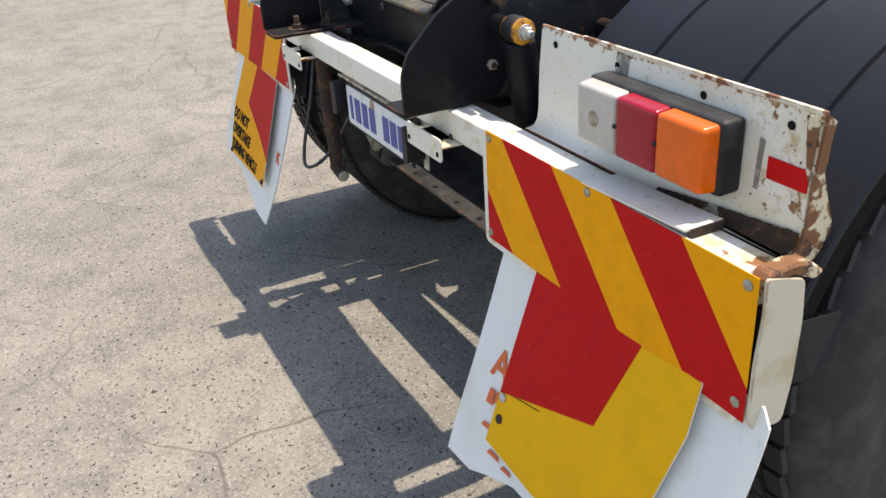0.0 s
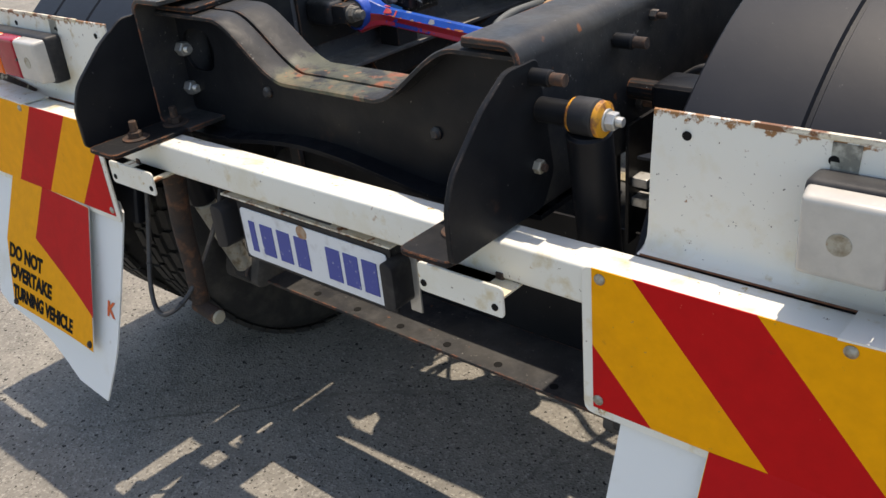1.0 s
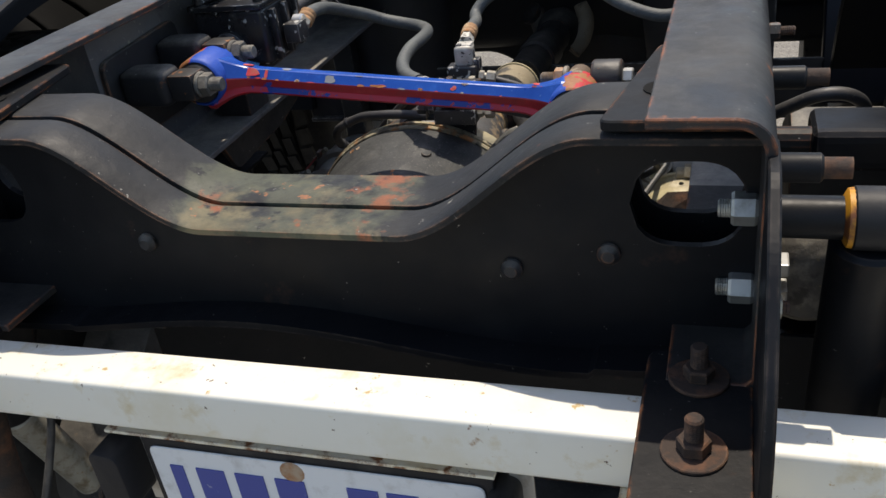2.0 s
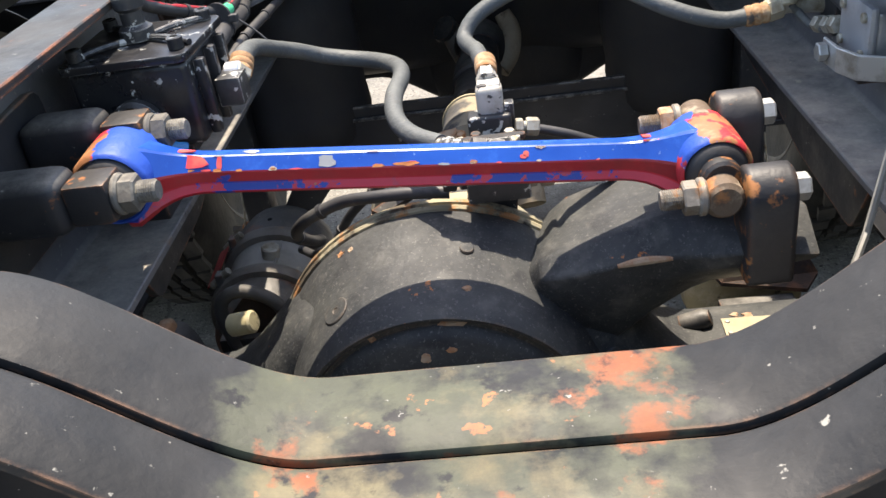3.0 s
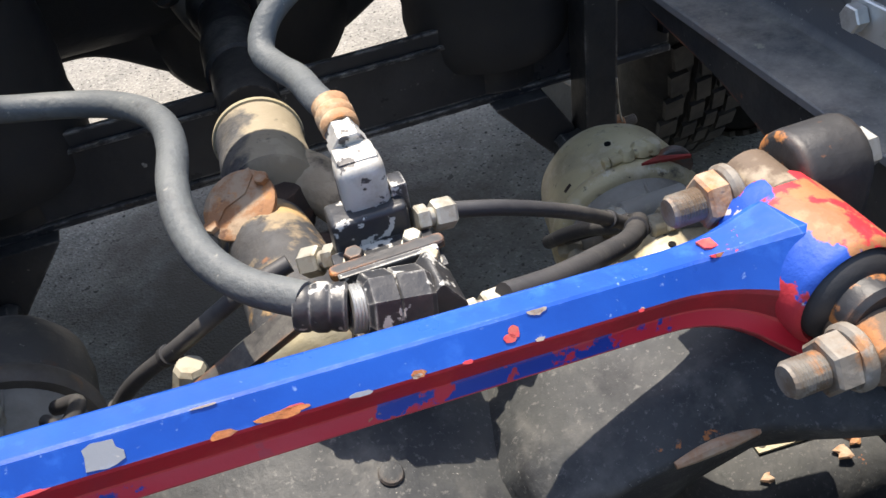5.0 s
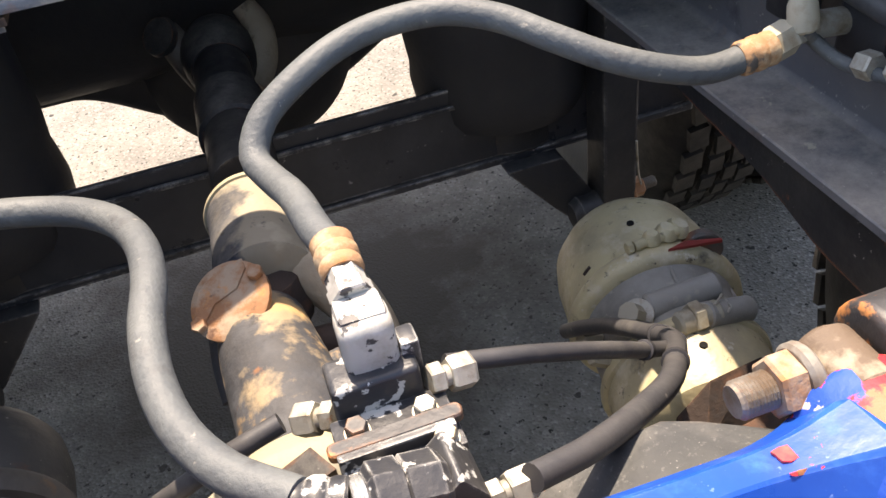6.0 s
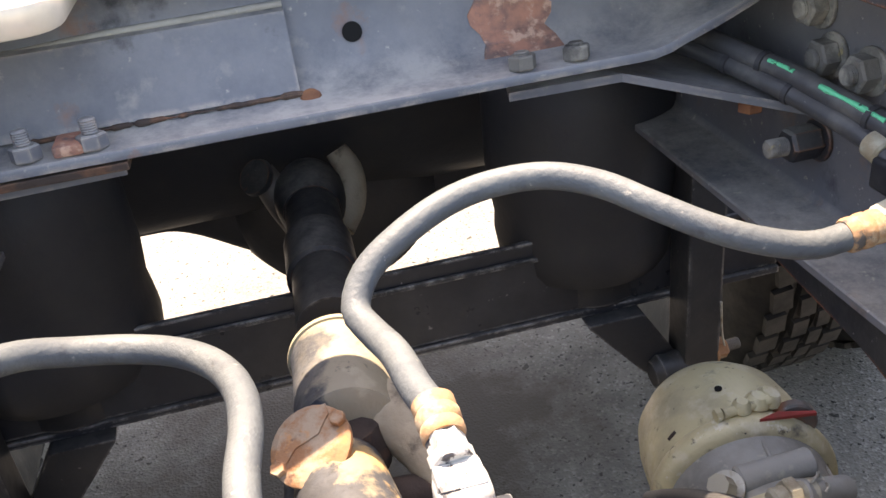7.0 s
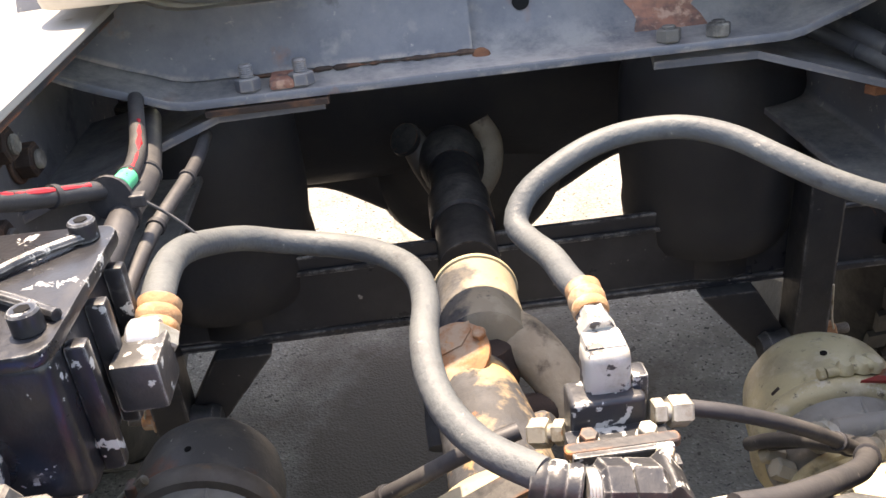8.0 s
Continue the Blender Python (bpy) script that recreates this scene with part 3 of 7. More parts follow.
def tube(points, r, n=14, step=0.008, smooth_line=True):
    line = spline(points, step) if smooth_line else [Vector(q) for q in points]
    bm = bmesh.new()
    rings = []
    up = Vector((0.13, 0.2, 1)).normalized()
    for i, p in enumerate(line):
        d = (line[min(i + 1, len(line) - 1)] - line[max(i - 1, 0)]).normalized()
        up = (up - d * up.dot(d)).normalized()
        side = d.cross(up)
        rad = r(i / (len(line) - 1)) if callable(r) else r
        rings.append([bm.verts.new(p + (up * math.cos(2 * math.pi * k / n) + side * math.sin(2 * math.pi * k / n)) * rad) for k in range(n)])
    for a, b in zip(rings, rings[1:]):
        for k in range(n):
            bm.faces.new((a[k], a[(k + 1) % n], b[(k + 1) % n], b[k]))
    bm.faces.new(rings[0][::-1])
    bm.faces.new(rings[-1])
    return bm


def hexnut(at, direction, r, h):
    bm = lathe([(r * 0.9, 0), (r, h * 0.12), (r, h * 0.88), (r * 0.88, h)], at, direction, 6)
    return bm


def bolt(name, at, direction, r, parent, nut_mat, stud_mat=None, washer=0.0, nut_h=None, stud=0.0, washer_mat=None):
    """A nut with its washer and the stud that stands out of it, as parts."""
    d = Vector(direction).normalized()
    at = Vector(at)
    nut_h = nut_h or r * 0.9
    base = at
    if washer:
        part("washer", cyl(base, base + d * r * 0.25, washer, 24, edge=r * 0.06), washer_mat or nut_mat, parent, smooth=True)
        base = base + d * r * 0.2
    part("nut", hexnut(base, d, r, nut_h), nut_mat, parent)
    if stud:
        prof = []
        n = max(3, int(stud / 0.0018))
        rs = r * 0.56
        for k in range(n):
            prof += [(rs, stud * k / n), (rs * 0.9, stud * (k + 0.5) / n)]
        prof.append((rs * 0.8, stud))
        part("stud", lathe(prof, base + d * (nut_h - 0.001), d, 14), stud_mat or nut_mat, parent)


def sheet(points, thick, direction):
    """A thin plate: a polygon of 3D points given thickness along a direction."""
    bm = bmesh.new()
    d = Vector(direction).normalized() * thick
    a = [bm.verts.new(p) for p in points]
    b = [bm.verts.new(Vector(p) + d) for p in points]
    bm.faces.new(a)
    bm.faces.new(b[::-1])
    for i in range(len(a)):
        bm.faces.new((a[i], a[(i + 1) % len(a)], b[(i + 1) % len(a)], b[i]))
    bmesh.ops.recalc_face_normals(bm, faces=bm.faces)
    return bm


def rounded(pts, r, n=5):
    """A polygon with its corners rounded."""
    out = []
    m = len(pts)
    for i in range(m):
        p, a, b = Vector(pts[i]), Vector(pts[i - 1]), Vector(pts[(i + 1) % m])
        rr = min(r, (a - p).length * 0.45, (b - p).length * 0.45)
        s, e = p + (a - p).normalized() * rr, p + (b - p).normalized() * rr
        for k in range(n + 1):
            t = k / n
            out.append(tuple(s * (1 - t) ** 2 + p * 2 * t * (1 - t) + e * t * t))
    return out


def lettering(name, text, size, m, mat, parent, bold=0.0, squeeze=1.0, label=""):
    """Flat raised letters as a mesh."""
    cu = bpy.data.curves.new(name, "FONT")
    cu.body, cu.size, cu.extrude, cu.offset = text, size, 0.0004, bold
    tmp = bpy.data.objects.new(name, cu)
    scene.collection.objects.link(tmp)
    dg = bpy.context.evaluated_depsgraph_get()
    me = bpy.data.meshes.new_from_object(tmp.evaluated_get(dg))
    bpy.data.objects.remove(tmp)
    bm = bmesh.new()
    bm.from_mesh(me)
    bpy.data.meshes.remove(me)
    bmesh.ops.transform(bm, matrix=m @ Matrix.Diagonal((squeeze, 1, 1, 1)), verts=bm.verts)
    return part(name, bm, mat, parent, label)


# ---- ground ----
def build_ground():
    bm = bmesh.new()
    bmesh.ops.create_grid(bm, x_segments=60, y_segments=60, size=400)
    me = bpy.data.meshes.new("ground")
    bm.to_mesh(me)
    bm.free()
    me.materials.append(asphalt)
    tagged(new("ground", me), "coarse weathered grey asphalt yard with fine cracks", "asphalt", kind="structure")


build_ground()

RAIL_IN, RAIL_OUT, RAIL_TOP, RAIL_LOW = 0.36, 0.455, 1.10, 0.848


# ---- chassis rails ----
def build_rail(s, label):
    rail = thing("chassis_rail", (s * 0.41, 0.12, RAIL_LOW), label, "chassis rail", "chassis rails")
    t = 0.009
    lip = 0.375 if s > 0 else 0.348
    prof = [(s * RAIL_IN, RAIL_TOP), *[(s * (RAIL_OUT - 0.03 + 0.03 * math.sin(math.pi / 2 * q / 6)), RAIL_TOP - 0.03 + 0.03 * math.cos(math.pi / 2 * q / 6)) for q in range(7)],
            (s * RAIL_OUT, RAIL_LOW + 0.013), (s * (RAIL_OUT - 0.004), RAIL_LOW + 0.003), (s * (RAIL_OUT - 0.013), RAIL_LOW), (s * lip, RAIL_LOW),
            (s * lip, RAIL_LOW + t), (s * (RAIL_OUT - 0.015), RAIL_LOW + t), (s * (RAIL_OUT - t), RAIL_LOW + 0.016),
            *[(s * (RAIL_OUT - 0.03 + 0.021 * math.sin(math.pi / 2 * q / 6)), RAIL_TOP - 0.03 + 0.021 * math.cos(math.pi / 2 * q / 6)) for q in range(6, -1, -1)], (s * RAIL_IN, RAIL_TOP - t)]
    bm = prism(prof, "y", 0.12, 2.8, 0.0012, 1)
    bmesh.ops.bisect_plane(bm, geom=bm.verts[:] + bm.edges[:] + bm.faces[:], plane_co=(0, 0.5, 0), plane_no=(0, 1, 0))
    # web's inner face and the lower flange's shelf: dusty, and lightened against shade
    for f in bm.faces:
        c = f.calc_center_median()
        if RAIL_LOW + 0.004 < c.z < RAIL_TOP - t - 0.001 and abs(c.x) < RAIL_OUT - 0.004 and 0.5 < c.y < 2.7:
            f.material_index = 1
    part("rail_channel", bm, [rail_paint, rail_inside], rail, smooth=True, sharp=25)
    # tail plate that carries the foot
    x0, x1 = s * (RAIL_OUT - t), s * RAIL_OUT
    edge = rounded([(0.16, 1.071), (0.09, 1.071), (0.035, 1.035), (-0.03, 0.972), (-0.046, 0.93), (-0.046, 0.853), (0.16, 0.853), (0.19, 0.9)], 0.012, 3)
    part("tail_plate", prism(edge, "x", x0 + s * 0.0015, x1 + s * 0.0015, 0.0015, 1), black_paint, rail)
    foot = rounded([(s * 0.357, -0.046), (s * 0.448, -0.046), (s * 0.448, 0.165), (s * 0.357, 0.165)], 0.016, 4)
    part("foot", prism(foot, "z", 0.847, 0.856, 0.0015, 1), cross_paint, rail)
    for y in (0.034, 0.125):
        bolt("foot_bolt", (s * 0.403, y, 0.856), (0, 0, 1), 0.0135, rail, dark_rust, dark_rust, 0.026, stud=0.022)
    # heads inside the web and the threaded ends outside
    for y, z in ((0.2, 0.985), (0.2, 0.905)):
        bolt("web_bolt", (s * (RAIL_OUT - t), y, z), (-s, 0, 0), 0.015, rail, galv, galv, 0.0, 0.022, 0.012)
    for y, z, r in ((0.146, 0.922, 0.0105), (0.43, 0.926, 0.011), (0.47, 1.055, 0.009)):
        bolt("web_nut", (s * RAIL_OUT, y, z), (s, 0, 0), r, rail, zinc if y < 0.2 else dusty_black, dark_rust, 0.0, 0.012, 0.007 if y < 0.2 else 0.016)
    for y, z in ((0.145, 1.05), (0.36, 1.043)):
        part("spacer_stud", cyl((s * RAIL_OUT, y, z), (s * 0.488, y, z), 0.0115, 18, edge=0.002), black_paint, rail, smooth=True)
        part("spacer_stud", cyl((s * 0.488, y, z), (s * 0.508, y, z), 0.0085, 14), dark_rust, rail, smooth=True)
    # plate hung under the flange beside the axle
    part("under_plate", prism(rounded([(0.66, 0.848), (1.2, 0.848), (1.1, 0.826), (0.97, 0.811), (0.88, 0.787), (0.7, 0.775)], 0.015, 3), "x", *sorted((s * 0.384, s * 0.394)), 0.0015, 1), rail_paint, rail)
    return rail


build_rail(1, "black C-section chassis rail with rust-edged end and bolted foot")
build_rail(-1, "black C-section chassis rail carrying the relay valve")


def crest(x):
    """Height of the crossmember's top over its width."""
    a = abs(x - 0.018)
    if a < 0.105:
        return 0.969
    if a > 0.29:
        return 1.068
    u = (a - 0.105) / 0.185
    return 0.969 + 0.099 * (3 * u * u - 2 * u ** 3)


def build_crossmember():
    cm = thing("rear_crossmember", (0, 0.22, 0.82), "black swooped rear crossmember of two pressed channels with rusty saddle", "crossmember")
    n = 140
    xs = [-0.446 + 0.892 * k / n for k in range(n + 1)]

    def flange(y0, y1, lift, name, mats):
        bm = bmesh.new()
        rows = []
        for x in xs:
            z = crest(x) + lift
            slope = (crest(x + 0.004) - crest(x - 0.004)) / 0.008
            nx, nz = -slope / math.hypot(slope, 1), 1 / math.hypot(slope, 1)
            t = 0.008
            rows.append([bm.verts.new((x, y, z)) for y in (y0 + 0.004, y1 - 0.004)] + [bm.verts.new((x - nx * 0.002, y1, z - nz * 0.002)), bm.verts.new((x - nx * t, y1, z - nz * t)), bm.verts.new((x - nx * t, y0, z - nz * t)), bm.verts.new((x - nx * 0.002, y0, z - nz * 0.002))])
        for a, b, x in zip(rows, rows[1:], xs):
            for k in range(6):
                bm.faces.new((a[k], a[(k + 1) % 6], b[(k + 1) % 6], b[k]))
        bm.faces.new(rows[0])
        bm.faces.new(rows[-1][::-1])
        part(name, bm, mats, cm, smooth=True)

    flange(0.162, 0.2145, 0.0, "near_flange", saddle_paint)
    flange(0.2195, 0.288, 0.002, "far_flange", saddle_paint)

    def web(y0, y1, low, name, mat):
        bm = bmesh.new()

        def strip(x_a, x_b, za, zb, ta, tb):
            v = [bm.verts.new((x_a, y0, za)), bm.verts.new((x_b, y0, zb)), bm.verts.new((x_b, y0, tb)), bm.verts.new((x_a, y0, ta))]
            w = [bm.verts.new((q.co.x, y1, q.co.z)) for q in v]
            bm.faces.new(v)
            bm.faces.new(w[::-1])
            bm.faces.new((v[0], v[1], w[1], w[0]))
            bm.faces.new((v[3], v[2], w[2], w[3]))

        def hole(x):
            u = (abs(x) - 0.388) / 0.05
            return 0.042 * max(0.0, 1 - abs(u) ** 3) ** 0.5

        for a, b in zip(xs, xs[1:]):
            ta, tb = crest(a) - 0.006, crest(b) - 0.006
            la, lb = low(a), low(b)
            if hole(a) > 0 or hole(b) > 0:
                strip(a, b, la, lb, 0.985 - hole(a), 0.985 - hole(b))
                strip(a, b, 0.985 + hole(a), 0.985 + hole(b), ta, tb)
            else:
                strip(a, b, la, lb, ta, tb)
        bmesh.ops.remove_doubles(bm, verts=bm.verts, dist=0.0002)
        part(name, bm, mat, cm)

    def low(x):
        return 0.832 + 0.016 * math.cos(x * 9 + 0.6) * (1 if abs(x) < 0.3 else 0.6)

    web(0.204, 0.212, low, "near_web", black_paint)
    web(0.268, 0.276, low, "far_web", black_paint)
    bm = bmesh.new()
    rows = [[bm.verts.new((x, y, low(x) + dz)) for y, dz in ((0.165, -0.004), (0.3, -0.004), (0.3, 0.004), (0.165, 0.004))] for x in xs]
    for a, b in zip(rows, rows[1:]):
        for k in range(4):
            bm.faces.new((a[k], a[(k + 1) % 4], b[(k + 1) % 4], b[k]))
    bm.faces.new(rows[0])
    bm.faces.new(rows[-1][::-1])
    part("bottom_flange", bm, black_paint, cm)
    for s in (-1, 1):
        # corner plate with its round hole
        pts = rounded([(s * 0.318, 0.163), (s * 0.446, 0.163), (s * 0.446, 0.36), (s * 0.352, 0.36)], 0.01, 3)
        part("corner_plate", prism(pts, "z", 1.071, 1.081, 0.0015, 1), cross_paint, cm)
        part("plate_hole", cyl((s * 0.365, 0.235, 1.0805), (s * 0.365, 0.235, 1.0825), 0.017, 24), ink_black, cm)
    for x, z in ((-0.19, 0.925), (0.224, 0.912), (0.318, 0.933)):
        part("rivet", lathe([(0.011, 0), (0.011, 0.004), (0.006, 0.009), (0, 0.0095)], (x, 0.204, z), (0, -1, 0), 16), dusty_black, cm, smooth=True)
    return cm


build_crossmember()


# ---- rear beam ----
def build_beam():
    beam = thing("rear_beam", (0, 0.08, 0.787), "white-painted square steel rear beam clamped under the frame feet", "beam")
    part("beam_tube", box(-1.235, 1.235, 0.052, 0.111, 0.788, 0.846, 0.006, 3), white_paint, beam, smooth=True)
    for s in (-1, 1):
        part("rust_seam", box(s * 0.447 if s > 0 else -0.459, 0.459 if s > 0 else -0.447, 0.0495, 0.06, 0.774, 0.798, 0.001), dark_rust, beam)
        part("clamp_bar", box(s * 0.403 - 0.045, s * 0.403 + 0.045, 0.01, 0.15, 0.775, 0.7875, 0.002), dark_rust, beam)
    return beam


build_beam()


def build_tab(s):
    tab = thing("tab_bracket", (s * 0.41, 0.03, 0.75), "small white bent steel tab with two holes under the beam", "bracket", "beam tabs")
    xa, xb = sorted((s * 0.338, s * 0.49))
    prof = rounded([(xa, 0.757), (xb, 0.757), (xb, 0.805), (xa, 0.805)], 0.008, 3)
    face = part("tab_face", prism(prof, "y", 0.008, 0.0125, 0.001, 1), white_paint, tab)
    part("tab_top", box(xa + 0.004, xb - 0.004, 0.0125, 0.06, 0.7835, 0.7875, 0.001), white_rusty, tab)
    for x in (s * 0.348, s * 0.476):
        part("hole", cyl((x, 0.0082, 0.772), (x, 0.0068, 0.772), 0.0055, 16), ink_black, face)
    return tab


build_tab(1)
build_tab(-1)


# ---- number plate, its holder and the black panel below ----
def build_number_plate():
    pl = thing("number_plate", (0.026, 0.07, 0.652), "worn white number plate with blue embossed characters", "number plate")
    face = rounded([(-0.16, 0.652), (0.214, 0.652), (0.214, 0.753), (-0.16, 0.753)], 0.01, 4)
    plate = part("plate_sheet", prism(face, "y", 0.066, 0.0685, 0.0008, 1), plate_white, pl)
    part("orange_dab", lathe([(0.014, 0), (0.012, 0.0012), (0, 0.0014)], (0.01, 0.066, 0.741), (0, -1, 0), 14), orange_rust, plate)
    for k, x in enumerate((-0.131, -0.09, -0.043, 0.004, 0.085, 0.128, 0.172)):
        w = 0.008 if k == 0 else 0.017
        part("character_bar", box(x - w, x + w, 0.0645, 0.0662, 0.668, 0.73, 0.0006), plate_blue, pl)
    part("backing", box(-0.168, 0.222, 0.0687, 0.074, 0.645, 0.762, 0.001), lamp_black, pl)
    part("header_strip", box(-0.21, 0.225, 0.0655, 0.09, 0.7655, 0.7695, 0.001), white_rusty, pl)
    for x0, x1 in ((0.2165, 0.244), (-0.226, -0.19)):
        lamp = part("plate_lamp", prism(rounded([(x0, 0.66), (x1, 0.668), (x1, 0.748), (x0, 0.752)], 0.012, 4), "y", 0.045, 0.1, 0.004, 2), lamp_black, pl, "black plastic plate lamp", smooth=True)
        part("lamp_clip", box(x1 - 0.012, x1 + 0.012, 0.09, 0.094, 0.645, 0.768, 0.001), galv, lamp)
    part("hanger", box(-0.05, 0.08, 0.074, 0.0795, 0.66, 0.79, 0.001), dusty_black, pl)
    return pl


build_number_plate()


def build_under_panel():
    pan = thing("under_panel", (0, 0.35, 0.411), "glossy black steel panel with a holed lower lip", "panel")
    part("panel_sheet", box(-0.42, 0.6, 0.415, 0.421, 0.417, 0.7, 0.001), black_paint, pan)
    lip = part("panel_lip", box(-0.42, 0.56, 0.268, 0.4148, 0.411, 0.418, 0.001), rail_paint, pan)
    for k in range(-2, 5):
        part("hole", lathe([(0.0085, 0), (0.0085, 0.0008)], (0.242 - k * 0.127, 0.29, 0.418), (0, 0, 1), 16), ink_black, lip)
    for x in (-0.4, 0.42):
        part("hanger", box(x - 0.015, x + 0.015, 0.4, 0.414, 0.65, 0.85, 0.002), dusty_black, pan)
    return pan


build_under_panel()


def build_tow_post():
    post = thing("tow_post", (-0.43, 0.12, 0.31), "rusty hanging steel post with a round foot pin", "post")
    part("post_tube", tube([(-0.41, 0.1, 0.785), (-0.43, 0.105, 0.72), (-0.455, 0.112, 0.62), (-0.468, 0.12, 0.52), (-0.482, 0.125, 0.42)], lambda u: 0.024 - 0.004 * u, 16), dark_rust, post, smooth=True)
    part("foot_pin", cyl((-0.5, 0.125, 0.405), (-0.415, 0.12, 0.398), 0.018, 18, edge=0.003), dark_rust, post, smooth=True)
    part("pin_cap", lathe([(0.017, 0), (0.014, 0.005), (0, 0.007)], (-0.415, 0.12, 0.398), (1, 0, -0.05), 16), clamp_cream, post, smooth=True)
    return post


build_tow_post()


# ---- marker boards ----
def clip_poly(poly, f):
    """Keeps the side of a 2D polygon where f >= 0."""
    out = []
    for a, b in zip(poly, poly[1:] + poly[:1]):
        fa, fb = f(a), f(b)
        if fa >= 0:
            out.append(a)
        if fa * fb < 0:
            u = fa / (fa - fb)
            out.append((a[0] + (b[0] - a[0]) * u, a[1] + (b[1] - a[1]) * u))
    return out


def build_marker(s):
    name = "yellow and red diagonal-striped rear marker board on white backing"
    mk = thing("marker_board", (s * 0.93, 0.048, 0.634), name, "marker board", "marker boards")
    x0, x1, z0, z1 = 0.604, 1.262, 0.636, 0.851
    back = rounded([(s * 0.588, 0.622), (s * 1.25, 0.622), (s * 1.25, 0.851), (s * 0.588, 0.851)], 0.015, 3)
    part("backing", prism(back, "y", 0.0465, 0.051, 0.001, 1), white_paint, mk)
    rect = [(x0, z0), (x1, z0), (x1, z1), (x0, z1)]
    lean = (1.0 - 0.815) / (0.851 - 0.636)
    if s > 0:
        cuts, tones = [0.506, 0.661, 0.815, 0.971, 1.124], [sign_red, sign_yellow, sign_red, sign_yellow, sign_red, sign_yellow]
    else:
        cuts, tones = [0.555, 0.709, 0.863, 1.017, 1.17], [sign_red, sign_yellow, sign_red, sign_yellow, sign_red, sign_yellow]
    edges = [-9.0] + cuts + [9.0]
    for a, b, tone in zip(edges, edges[1:], tones):
        poly = clip_poly(clip_poly(rect, lambda p: p[0] - a - (z1 - p[1]) * lean), lambda p: b - p[0] + (z1 - p[1]) * lean)
        if len(poly) > 2:
            part("stripe", prism([(s * u, v) for u, v in poly], "y", 0.0452, 0.0466), tone, mk)
    for x, z in ((0.616, 0.838), (0.612, 0.65), (0.915, 0.84), (1.246, 0.835), (1.246, 0.66)):
        part("rivet", lathe([(0.0078, 0), (0.0078, 0.0015), (0.0052, 0.0035), (0.0025, 0.0045), (0, 0.0046)], (s * x, 0.0453, z), (0, -1, 0), 16), zinc, mk, smooth=True)
    return mk


build_marker(1)
build_marker(-1)


